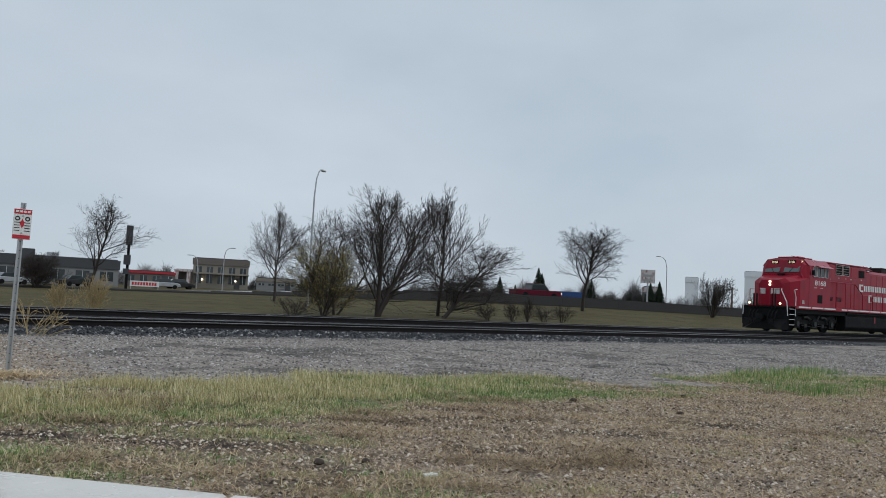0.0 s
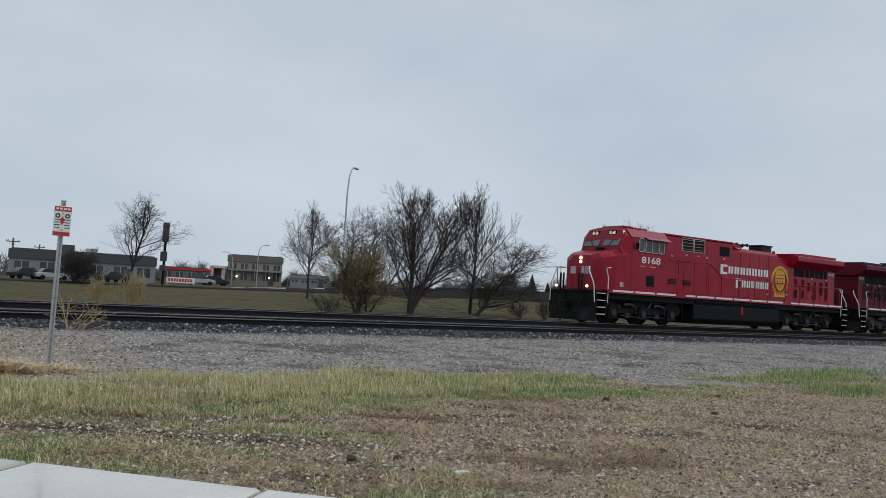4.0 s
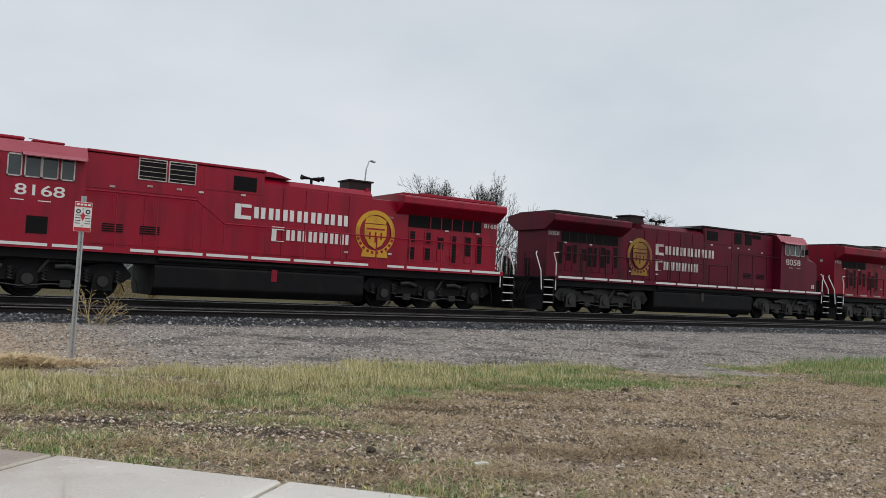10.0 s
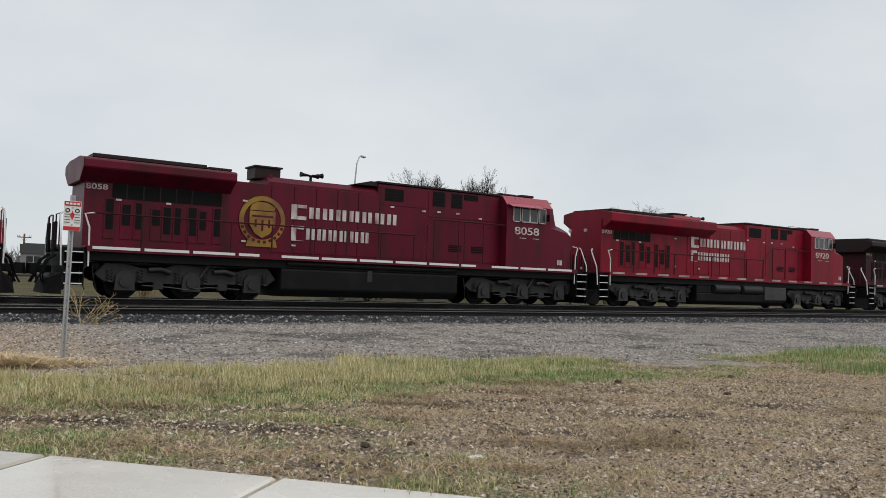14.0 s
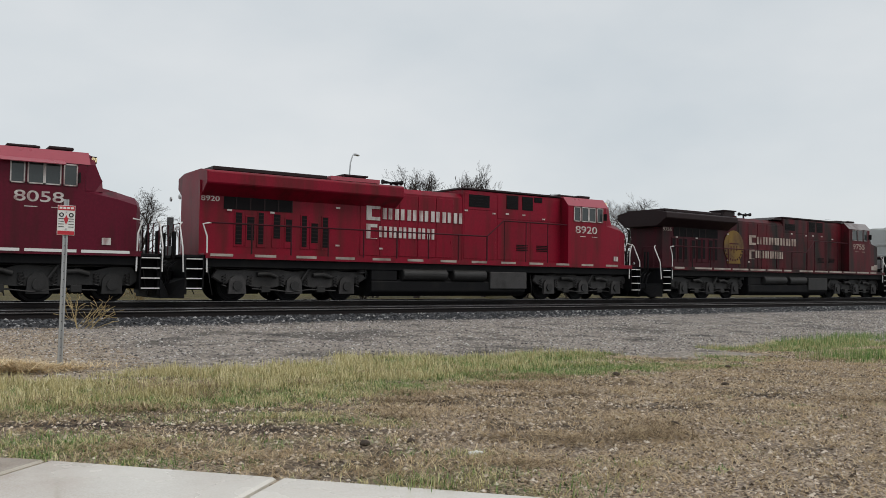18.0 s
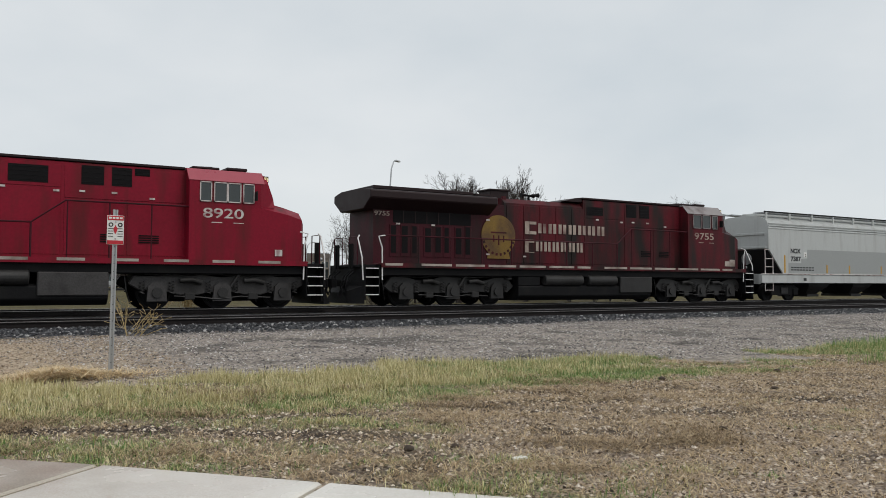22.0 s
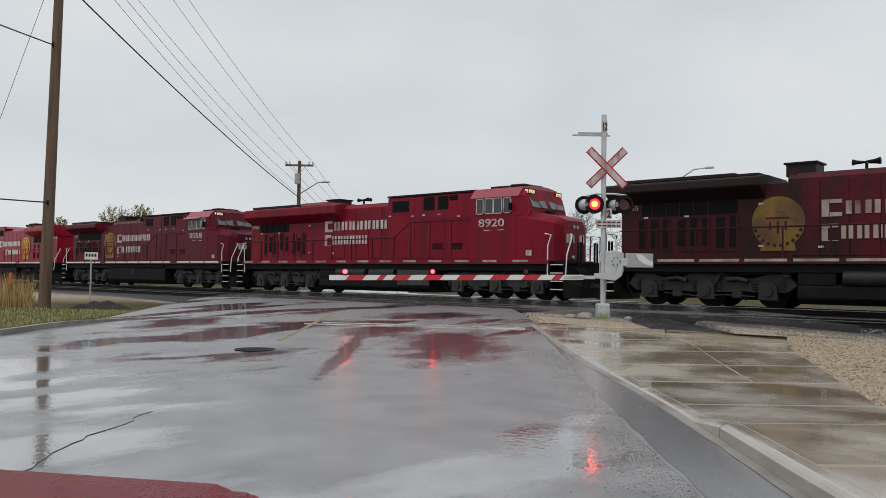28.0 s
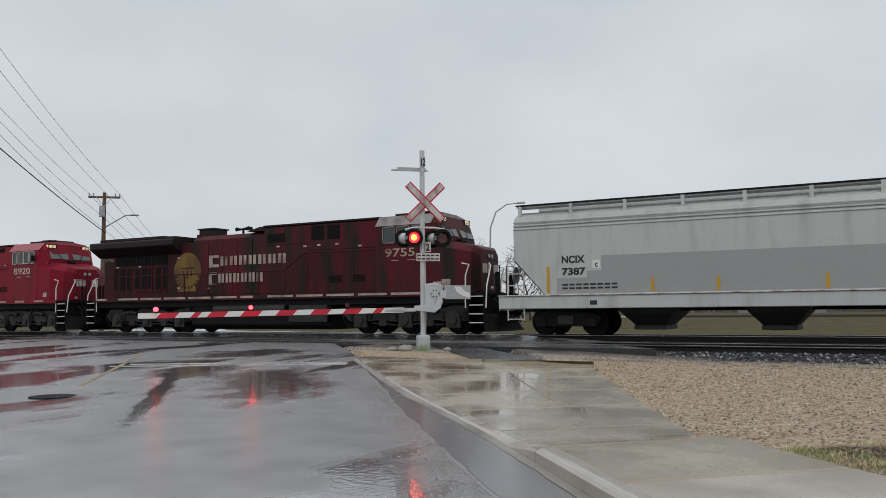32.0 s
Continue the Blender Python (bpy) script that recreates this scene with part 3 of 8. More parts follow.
def crack(pts, w):
    rows = []
    for (f, lat) in pts:
        x, y = road_xy(f, lat)
        rows.append([(x - w * RNG.uniform(0.3, 1), y, road_z(f, lat) + 0.005), (x + w * RNG.uniform(0.3, 1), y, road_z(f, lat) + 0.005), (x + w, y, road_z(f, lat) - 0.01), (x - w, y, road_z(f, lat) - 0.01)])
    return part("crack", loft(B(), rows), ASPHALT_DARK, road)


MANHOLE = (7.5, -5.66)
CRACK = (-1.5, -5.28, 0.155, -0.008)
for seed, (f, lat, df, dl) in enumerate((CRACK,)):
    r = random.Random(seed)
    pts = []
    for k in range(16):
        pts.append((f, lat))
        f, lat = f + df + r.uniform(-0.05, 0.05), lat + dl + r.uniform(-0.06, 0.06)
    crack(pts, 0.008)
bm = B()
x, y = road_xy(MANHOLE[0], MANHOLE[1])
extrude(bm, [(x + 0.36 * math.cos(a * 0.2618), y + 0.36 * math.sin(a * 0.2618)) for a in range(24)], "z", road_z(*MANHOLE) - 0.02, road_z(*MANHOLE) + 0.010)
manhole = tagged(part("manhole_cover", bm, BLACK, None), "dark iron manhole cover set in wet asphalt", "manhole cover")
def kerb_top(f, lat):
    """Flat on top, rounded towards the gutter, dropped flush along the crossing's approach."""
    u = max(0.0, min(1.0, (kerb_line(f) - 0.10 - lat) / 0.08))
    return walk_z(f) + 0.002 - 0.035 * u * u


for f0, f1 in ((-30, -0.02), (0.0, 2.9), (2.92, 6.1), (6.12, 9.2), (9.22, 11.4)):
    tagged(strip("kerb", "", f0, f1, 0.3 if f1 < 4 and f0 > -1 else 0.8, lambda f: kerb_line(f) - 0.18, lambda f: kerb_line(f) - 0.002, kerb_top, 0.4, KERB_MAT, None, (0, 0), 6), "rounded pale concrete kerb, worn and wet" if f1 < 0 else "dropped kerb stone flush with the wet road", "kerb", kind="structure")
tagged(strip("kerb", "", -30, 15.4, 0.8, lambda f: -11.75 + 0.9 * smooth((f - 12.2) / 3.2), lambda f: -11.605 + 0.9 * smooth((f - 12.2) / 3.2), lambda f, lat: road_z(f, lat) + 0.12 - 0.10 * smooth((f - 13) / 2.4), 0.4, CONCRETE_OLD), "concrete kerb beside the grass verge", "kerb", kind="structure")

pavement = thing("pavement", "wet concrete pavement slabs with tooled joints", "pavement", kind="structure")
f = -29.6
while f < 11.5:
    g = f + 1.65
    cols = [(0.0, 1.0)] if walk_edge((f + g) / 2) < 2.9 else [(0.0, 0.56), (0.56, 1.0)]
    for a, b in cols:
        rows = []
        for q in (f + 0.016, f + 0.04, (f + g) / 2, g - 0.04, g - 0.016):
            e0, e1 = kerb_line(q) + 0.006, min(walk_edge(q), 4.07)
            l0, l1 = e0 + (e1 - e0) * a + (0.008 if a else 0), e0 + (e1 - e0) * b - (0.008 if b < 1 else 0)
            z = walk_z(q) - (0.012 if min(q - f, g - q) < 0.02 else 0)
            rows.append([(*road_xy(clipped(q, l), l), z - dz) for l, dz in ((l0 + 0.012, 0), (l1 - 0.012, 0), (l1, 0.012), (l1, 0.14), (l0, 0.14), (l0, 0.012))])
        part("slab", loft(B(), rows), PAVE_OLD if f > -2.4 else (PAVE_MID if f > -4.2 else PAVE_MAT), pavement)
    f = g
tagged(strip("path_approach", "", 11.62, 16.85, 0.6, lambda f: 2.3, lambda f: 4.0 - 0.12 * (f - 11.6), lambda f, lat: walk_z(f) - 0.014, 0.25, ASPHALT_DARK, None, (1, 1), 3), "dark asphalt footway patch leading onto the crossing", "footway", kind="structure")

# ---- railway ----
def rail_outline(y, top):
    pts = [(-0.036, 0), (0.036, 0), (0.036, -0.035), (0.01, -0.05), (0.01, -0.14), (0.068, -0.155), (0.068, -0.17), (-0.068, -0.17), (-0.068, -0.155), (-0.01, -0.14), (-0.01, -0.05), (-0.036, -0.035)]
    return [(y + a, top + b) for a, b in pts]


def make_track(yc, top, label):
    t = thing("railway_track", label, "railway track", group="parallel tracks")
    for d in (-0.7525, 0.7525):
        r = part("rail", extrude(B(), rail_outline(yc + d, top), "x", -400, 600), RAIL_SIDE, t, "dark rusted steel rail")
        part("rail_head", boxed(-400, 600, yc + d - 0.038, yc + d + 0.038, top - 0.014, top + 0.003), RAIL_TOP, r, "bright worn running surface")
    return t


tracks = [make_track(NEAR_Y, NEAR_Z, "empty near railway track with wet shining rails"), make_track(TRAIN_Y, TRAIN_Z, "railway track under the train")]
BALLAST = mat("dark_wet_ballast", (0.032, 0.032, 0.034), 0.65, spec=0.3, var=0.35, scale=6, fine=30, bump=0.8, rvar=0.2)
bm = B()
outline_of = lambda x: [(18.5 + 0.25 * noise.noise((x * 0.3, 0, 8)), 0.02), (20.2, 0.12), (23.4, 0.14), (25.0, 0.20), (29.3, 0.21), (31.2, -0.02), (31.2, -0.4), (18.3, -0.4)]
loft(bm, [[(x + 0.45 * (18.5 - y), y, z) for y, z in outline_of(x)] for x in np.arange(-5.2, 300, 1.0)])
tagged(part("ballast_bed", bm, BALLAST, None), "bed of dark wet track ballast", "ballast", kind="structure")
bm = B()
loft(bm, [[(x + 0.45 * (18.5 - y), y, z) for y, z in outline_of(x)] for x in np.arange(-330, -29, 3.0)])
tagged(part("ballast_bed", bm, BALLAST, None), "bed of dark track ballast beyond the road", "ballast", kind="structure")
# crossing surface between and beside the rails
crossing = thing("level_crossing_deck", "dark wet asphalt and rubber crossing panels", "level crossing", kind="structure")
for y0, y1, z0, z1 in ((19.4, 21.07, 0.285, 0.29), (21.23, 22.57, 0.28, 0.28), (22.73, 26.17, 0.29, 0.36), (26.33, 27.67, 0.36, 0.36), (27.83, 30.0, 0.365, 0.33)):
    n = 12 if y1 - y0 < 1.4 else 1
    for k in range(n):
        rows = []
        for y, z in ((y0, z0), (y1, z1)):
            s = -0.903 * (y - 18.5)
            xa, xb = -29 + s + 25 * k / n, -29 + s + 25 * (k + 1) / n - 0.015
            rows.append([(xa, y, z), (xb, y, z), (xb, y, z - 0.35), (xa, y, z - 0.35)])
        part("panel", loft(B(), rows), WET_DECK if y0 > 27 else ASPHALT_DARK, crossing)

# ---- the train ----
def crown(half, z0, z1, cut=0.16, lean=0.0):
    """A body's cross-section: sides, chamfered shoulders, a slightly arched roof."""
    return [(-half, z0), (-half + lean, z1 - cut), (-half + cut * 0.9 + lean, z1 - 0.03), (0, z1 + 0.03), (half - cut * 0.9 - lean, z1 - 0.03), (half - lean, z1 - cut), (half, z0)]


TRUCKS, CARS = [], []


def wheelset(parent, x, r, gauge=0.7525, material=None):
    """Two wheels on an axle; its centre is the axle's."""
    bm = B()
    for s in (-1, 1):
        y = s * gauge
        prof = [(r, y - 0.06 * s), (r, y + 0.05 * s), (r * 0.86, y + 0.06 * s), (r * 0.8, y + 0.02 * s), (r * 0.38, y + 0.01 * s), (r * 0.3, y + 0.09 * s), (0.10, y + 0.10 * s)]
        rings = [[(q * math.cos(2 * math.pi * k / 28), yy, q * math.sin(2 * math.pi * k / 28)) for k in range(28)] for q, yy in [(0.10, y - 0.08 * s), (r * 0.8, y - 0.08 * s), (r + 0.028, y - 0.09 * s)] + prof]
        loft(bm, rings)
    tube(bm, [(0, -gauge - 0.15, 0), (0, gauge + 0.15, 0)], 0.095, 10)
    for s in (-1, 1):
        for k in range(4):
            a = k * math.pi / 2
            tube(bm, [(0.2 * math.cos(a), s * (gauge + 0.05), 0.2 * math.sin(a)), (0.2 * math.cos(a), s * (gauge + 0.10), 0.2 * math.sin(a))], 0.03, 6)
    ob = part("wheelset", bm, material or BLACK, parent, "steel wheels on an axle")
    ob.matrix_basis = pose(x, 0, r)
    TRUCKS.append((ob, x, r))
    return ob


def loco_truck(body, x, steerable, material):
    tr = thing_part("truck", body, x, "cast three-axle truck, dusty black")
    part("bolster", boxed(-2.6, 2.6, -0.5, 0.5, 0.86, 1.10, 0.02), BLACK, tr)
    for s in (-1, 1):
        lo, hi = sorted((s * 1.0, s * 1.16))
        if steerable:
            top = [(-2.85, 0.80), (-2.7, 1.06), (-1.9, 1.00), (-1.5, 1.12), (-0.55, 1.10), (0, 0.98), (0.55, 1.10), (1.5, 1.12), (1.9, 1.00), (2.7, 1.06), (2.85, 0.80)]
            low = [(2.55, 0.62), (1.75, 0.60), (1.3, 0.44), (0.75, 0.44), (0.4, 0.58), (-0.4, 0.58), (-0.75, 0.44), (-1.3, 0.44), (-1.75, 0.60), (-2.55, 0.62)]
        else:
            top = [(-2.9, 0.72), (-2.6, 1.10), (-2.0, 1.10), (-1.55, 0.92), (-0.9, 0.92), (-0.5, 1.12), (0.5, 1.12), (0.9, 0.92), (1.55, 0.92), (2.0, 1.10), (2.6, 1.10), (2.9, 0.72)]
            low = [(2.6, 0.50), (1.9, 0.46), (1.2, 0.56), (0.6, 0.48), (-0.6, 0.48), (-1.2, 0.56), (-1.9, 0.46), (-2.6, 0.50)]
        part("side_frame", bevelled(extrude(B(), top + low, "y", lo, hi), 0.03), material, tr, "cast steel side frame")
        part("sand_pipe", tube(B(), [(-2.4, s * 1.2, 1.1), (-1.4, s * 1.25, 1.06), (-0.3, s * 1.2, 1.12), (0.7, s * 1.26, 1.05), (2.3, s * 1.2, 1.12)], 0.022, 5), GEAR, tr)
        part("brake_pipe", tube(B(), [(-1.5, s * 1.22, 0.42), (-0.7, s * 1.24, 0.38), (-0.2, s * 1.3, 0.32), (0.6, s * 1.22, 0.40), (1.6, s * 1.22, 0.36)], 0.022, 5), GEAR, tr)
        for dx in (-2.95, -1.02, 1.02, 2.95):
            part("sand_nozzle", tube(B(), [(dx, s * 1.1, 1.05), (dx + 0.05, s * 1.14, 0.6), (dx + 0.2, s * 0.95, 0.2)], 0.02, 5), GEAR, tr)
        for dx in (-1.02, 1.02):
            part("brake_cylinder", bevelled(tube(B(), [(dx - 0.32, s * 1.25, 0.90), (dx + 0.05, s * 1.27, 0.93), (dx + 0.36, s * 1.25, 0.84)], 0.085, 9), 0.01), GEAR, tr)
            part("brake_shoe", boxed(dx - 0.16, dx + 0.16, min(s * 1.1, s * 1.26), max(s * 1.1, s * 1.26), 0.30, 0.52, 0.02), GEAR, tr)
        part("damper", tube(B(), [(0.28, s * 1.24, 0.72), (0.62, s * 1.3, 1.24)], 0.05, 8), GEAR, tr)
    for ax in (-2.02, 0.0, 2.02):
        wheelset(tr, ax, 0.53)
        m0 = ax + (0.55 if ax < 1 else -0.55)
        part("traction_motor", boxed(m0 - 0.52, m0 + 0.52, -0.62, 0.62, 0.24, 0.84, 0.08), BLACK, tr)
        for s in (-1, 1):
            lo, hi = sorted((s * 1.15, s * 1.27))
            ab = part("axle_box", extrude(B(), [(ax - 0.30, 0.26), (ax + 0.30, 0.26), (ax + 0.27, 0.72), (ax + 0.14, 0.84), (ax - 0.14, 0.84), (ax - 0.27, 0.72)], "y", lo, hi), material, tr)
            lo, hi = sorted((s * 1.26, s * 1.33))
            part("bearing_cap", disc(B(), ax, 0.53, lo, hi, 0.16, 14), GEAR, ab)
            for dx in (-0.44, 0.44):
                coil = [(ax + dx + 0.075 * math.cos(k * 1.047), s * (1.22 + 0.06 * math.sin(k * 1.047)), 0.50 + 0.38 * k / 24) for k in range(25)]
                part("spring", tube(B(), coil, 0.022, 4), GEAR, tr)
    return tr


def thing_part(name, parent, x, label):
    """A part that is only a frame for its pieces."""
    ob = part(name, boxed(-0.4, 0.4, -0.4, 0.4, 1.10, 1.2, 0.02), BLACK, parent, label)
    ob.matrix_basis = pose(x, 0, 0)
    return ob


def coupler(parent, x, s):
    bm = B()
    box(bm, x, x + s * 0.45, -0.11, 0.11, 0.72, 0.95)
    extrude(bm, [(x + s * 0.4, -0.2), (x + s * 0.6, -0.22), (x + s * 0.7, -0.05), (x + s * 0.62, 0.2), (x + s * 0.4, 0.16)], "z", 0.68, 1.0)
    part("coupler", bevelled(bm, 0.015), BLACK, parent)
    for k, y in enumerate((-0.85, -0.62, -0.4, 0.4, 0.62, 0.85)):
        bm = B()
        tube(bm, [(x, y, 1.28), (x + s * 0.22, y * 1.02, 1.1), (x + s * 0.34, y * 0.98, 0.72), (x + s * (0.5 if k % 2 else 0.3), y * 0.9, 0.42)], 0.028, 6)
        part("air_hose", bm, BLACK, parent)


def crest(parent, x, z, y, material, back):
    """The ringed shield on the hood side, in plain shapes."""
    part("crest_ring", ring_y(B(), x, z, y, y + 0.02, 0.66, 0.82, 40), material, parent, "gold ring of the crest")
    for k in range(10):
        a = radians(200 + k * 15.5)
        c, s = math.cos(a), math.sin(a)
        pts = [(x + r * c - q * s, z + r * s + q * c) for r, q in ((0.69, -0.05), (0.79, -0.05), (0.79, 0.05), (0.69, 0.05))]
        part("ring_mark", extrude(B(), pts, "y", y - 0.006, y + 0.01), back, parent)
    part("crest_shield", extrude(B(), [(x - 0.46, z + 0.30), (x + 0.46, z + 0.30), (x + 0.46, z - 0.15), (x + 0.27, z - 0.45), (x, z - 0.6), (x - 0.27, z - 0.45), (x - 0.46, z - 0.15)], "y", y - 0.002, y + 0.018), material, parent, "gold shield shape")
    part("crest_field", extrude(B(), [(x - 0.38, z + 0.10), (x + 0.38, z + 0.10), (x + 0.38, z + 0.16), (x - 0.38, z + 0.16)], "y", y - 0.008, y + 0.01), back, parent)
    for dx in (-0.24, 0.0, 0.24):
        part("crest_bar", extrude(B(), [(x + dx - 0.035, z - 0.36 + abs(dx) * 0.5), (x + dx + 0.035, z - 0.36 + abs(dx) * 0.5), (x + dx + 0.035, z + 0.02), (x + dx - 0.035, z + 0.02)], "y", y - 0.008, y + 0.01), back, parent)
    part("crest_mount", extrude(B(), [(x - 0.46, z + 0.33), (x + 0.42, z + 0.33), (x + 0.44, z + 0.46), (x + 0.16, z + 0.60), (x - 0.2, z + 0.62), (x - 0.4, z + 0.5)], "y", y - 0.003, y + 0.016), material, parent)
    part("crest_scroll", extrude(B(), [(x - 0.55, z - 0.90), (x + 0.55, z - 0.90), (x + 0.5, z - 0.68), (x - 0.5, z - 0.68)], "y", y - 0.004, y + 0.016), material, parent)


def ring_y(bm, x, z, y0, y1, r0, r1, n=22):
    """A flat ring that looks to -y."""
    a = [[(x + r * math.cos(2 * math.pi * k / n), y, z + r * math.sin(2 * math.pi * k / n)) for k in range(n)] for r, y in ((r1, y0), (r0, y0), (r0, y1), (r1, y1))]
    rows = [[bm.verts.new(p) for p in q] for q in a]
    for i in range(4):
        for k in range(n):
            bm.faces.new((rows[i][k], rows[i][(k + 1) % n], rows[(i + 1) % 4][(k + 1) % n], rows[(i + 1) % 4][k]))
    return bm


def name_bars(parent, x0, x1, count, z, big, y, material):
    """The owner's name as plain upright bars, two to a letter; the first is taller."""
    step = (x1 - x0) / (count + 0.25)
    for k in range(count):
        w = step * (1.2 if k == 0 else 0.80)
        a = x0 + (0 if k == 0 else step * (k + 0.28))
        h, low = (big, z - big * 0.62) if k == 0 else (big * 0.76, z - big * 0.5)
        if k == 0:
            part("name_bar", boxed(a, a + w * 0.34, y - 0.006, y + 0.01, low, low + h), material, parent)
            part("name_bar", boxed(a + w * 0.36, a + w * 0.9, y - 0.006, y + 0.01, low + h * 0.78, low + h), material, parent)
            part("name_bar", boxed(a + w * 0.36, a + w * 0.9, y - 0.006, y + 0.01, low, low + h * (0.22 if count > 7 else 0.02) + 0.01), material, parent)
        else:
            part("name_bar", boxed(a, a + w * 0.38, y - 0.006, y + 0.01, low, low + h), material, parent)
            part("name_bar", boxed(a + w * 0.58, a + w * 0.94, y - 0.006, y + 0.01, low, low + h), material, parent)


# where the fittings of each locomotive sit along its canonical length
FITTINGS = {
    "8168": dict(cab=-0.2, inverter=-0.15, wing=(-10.15, -5.35), big=(0.13, 0.92, 3.72, 4.2), pair=((2.2, 3.0), (3.12, 3.92)), small=None, crest=-4.49, name=(-0.83, 3.44), word=(0.49, 3.48),
                 louvres=((-9.35, 1.84, 2.9), (-8.8, 2.1, 2.85), (-8.1, 1.8, 2.85), (-7.5, 2.3, 2.75), (-6.9, 1.85, 2.3), (-6.9, 2.5, 2.9), (-6.2, 1.85, 2.3), (-6.2, 2.5, 2.9))),
    "8058": dict(cab=0.0, inverter=-0.03, wing=(-10.25, -5.6), big=(0.25, 1.06, 3.8, 4.26), pair=((2.39, 2.95), (3.27, 3.79)), small=(3.87, 4.55), crest=-4.48, name=(-3.45, 0.89), word=(-3.42, -0.29),
                 louvres=((-9.47, 2.1, 3.02), (-9.0, 2.25, 2.89), (-8.6, 2.15, 2.96), (-8.1, 2.3, 2.8), (-7.75, 2.05, 2.9), (-7.4, 2.05, 2.9), (-6.97, 2.05, 2.95), (-6.6, 2.25, 2.85), (-6.13, 2.07, 2.98))),
    "8920": dict(cab=0.0, inverter=0.42, wing=(-10.05, -2.65), big=(0.72, 1.76, 3.74, 4.24), pair=((2.65, 3.28), (3.5, 4.08)), small=(4.16, 4.6), crest=None, name=(-3.95, 0.5), word=(-3.95, -0.85),
                 louvres=((-8.89, 1.9, 2.96), (-8.49, 2.05, 2.83), (-8.09, 1.93, 2.99), (-7.55, 2.14, 2.97), (-7.1, 2.05, 2.82), (-6.5, 1.89, 2.97), (-6.14, 2.04, 2.73), (-5.7, 1.89, 2.96))),
    "9755": dict(cab=0.0, inverter=-0.2, wing=(-10.5, -5.0), big=(0.0, 0.92, 3.76, 4.12), pair=((2.3, 2.9), (3.1, 3.7)), small=None, crest=-4.6, name=(-3.3, 1.1), word=(-3.3, -0.15),
                 louvres=((-9.4, 1.95, 2.95), (-8.95, 1.95, 2.95), (-8.5, 1.95, 2.95), (-7.95, 2.0, 2.9), (-7.5, 2.0, 2.95), (-7.1, 2.0, 2.95), (-6.6, 1.95, 2.95), (-6.15, 1.95, 3.0))),
}


def locomotive(name, label, f, number, body_mat, roof_mat, cab_roof, kind, text_mat, crest_mats, stripe_mat, doors_dark, lit, gear):
    """f: +1 when the cab end points along +x. Canonical x runs from radiator end (-) to nose (+)."""
    L = thing("locomotive", label, "locomotive", group="coupled locomotives")
    es = kind == "wide"
    q = FITTINGS[number]
    cs, inv = q["cab"], q["inverter"]

    def X(a):
        return f * a

    def bx(a, b, y0, y1, z0, z1, w=0.0, seg=1):
        return boxed(min(X(a), X(b)), max(X(a), X(b)), y0, y1, z0, z1, w, seg)

    # frame, deck
    part("underframe", bx(-10.1, 9.62, -1.42, 1.42, 1.12, 1.50, 0.02), BLACK, L)
    part("walkway", bx(-10.1, 9.65, -1.55, 1.55, 1.50, 1.56, 0.012), body_mat, L)
    part("deck_edge", bx(-10.05, 9.61, -1.575, -1.552, 1.40, 1.56), body_mat, L)
    segs = 13
    for k in range(segs):
        a = -9.9 + k * 19.3 / segs
        if (k + int(number[-1])) % 6 == 5:
            b = a + 0.7
        else:
            b = a + (1.36 if stripe_mat is WHITE else (1.3 if not es else 0.75))
        part("reflective_stripe", bx(a, b, -1.586, -1.577, 1.47, 1.555), stripe_mat, L)
    # engine hood
    hood = part("engine_hood", extrude(B(), crown(1.0, 1.56, 4.28, 0.22), "x", min(X(-4.3), X(inv)), max(X(-4.3), X(inv))), body_mat, L)
    inv_top = 4.44
    part("inverter_hood", extrude(B(), crown(1.02, 1.56, inv_top, 0.05), "x", min(X(inv + 0.004), X(5.7 + cs)), max(X(inv + 0.004), X(5.7 + cs))), body_mat, L)
    part("inverter_roof", bx(inv - 0.04, 5.66 + cs, -1.06, 1.06, inv_top - 0.02, inv_top + 0.06, 0.015), roof_mat, L, "dark sooty roof edge" if roof_mat is MAROON_DARK else "")
    if not es:
        part("blower_duct_roof", extrude(B(), [(X(inv - 1.0), 4.30), (X(inv - 0.01), 4.30), (X(inv - 0.01), 4.47), (X(inv - 0.3), 4.47)], "y", -0.98, 0.98), roof_mat, L)
    # radiator section with flared wing
    part("radiator_cab", extrude(B(), crown(1.0, 1.56, 4.0, 0.05), "x", min(X(-10.1), X(-4.302)), max(X(-10.1), X(-4.302))), SOOT_AND_SHADE if doors_dark else body_mat, L)
    e0, e1 = q["wing"]
    z0, z1, z2 = (3.46, 3.83, 4.25) if es else (3.50, 3.88, 4.18)
    wing = [(-1.58, z1), (-1.58, z2 - 0.04), (-1.52, z2), (-0.9, z2 + 0.09), (0.9, z2 + 0.09), (1.52, z2), (1.58, z2 - 0.04), (1.58, z1), (1.0, z0), (-1.0, z0)]
    lo, hi = sorted((X(e0), X(e1)))
    part("radiator_wing", bevelled(extrude(B(), wing, "x", lo, hi), 0.03), body_mat if es else (roof_mat if doors_dark else body_mat), L)
    part("radiator_grille", bx(e0 + 0.3, e1 - (3.0 if es else 0.9), -1.22, 1.22, z2 + 0.05, z2 + 0.18, 0.02), roof_mat if not es else MAROON_DARK, L)
    # The third's plate takes the pink that holds painted sky sheen.
    part("radiator_roof_plate", bx(e1 - (2.9 if es else 0.86), e1 - (0.9 if es else 0.1), -1.3, 1.3, z2 + 0.05, z2 + (0.19 if es else 0.12)), cab_roof if es and number == "8920" else roof_mat, L)
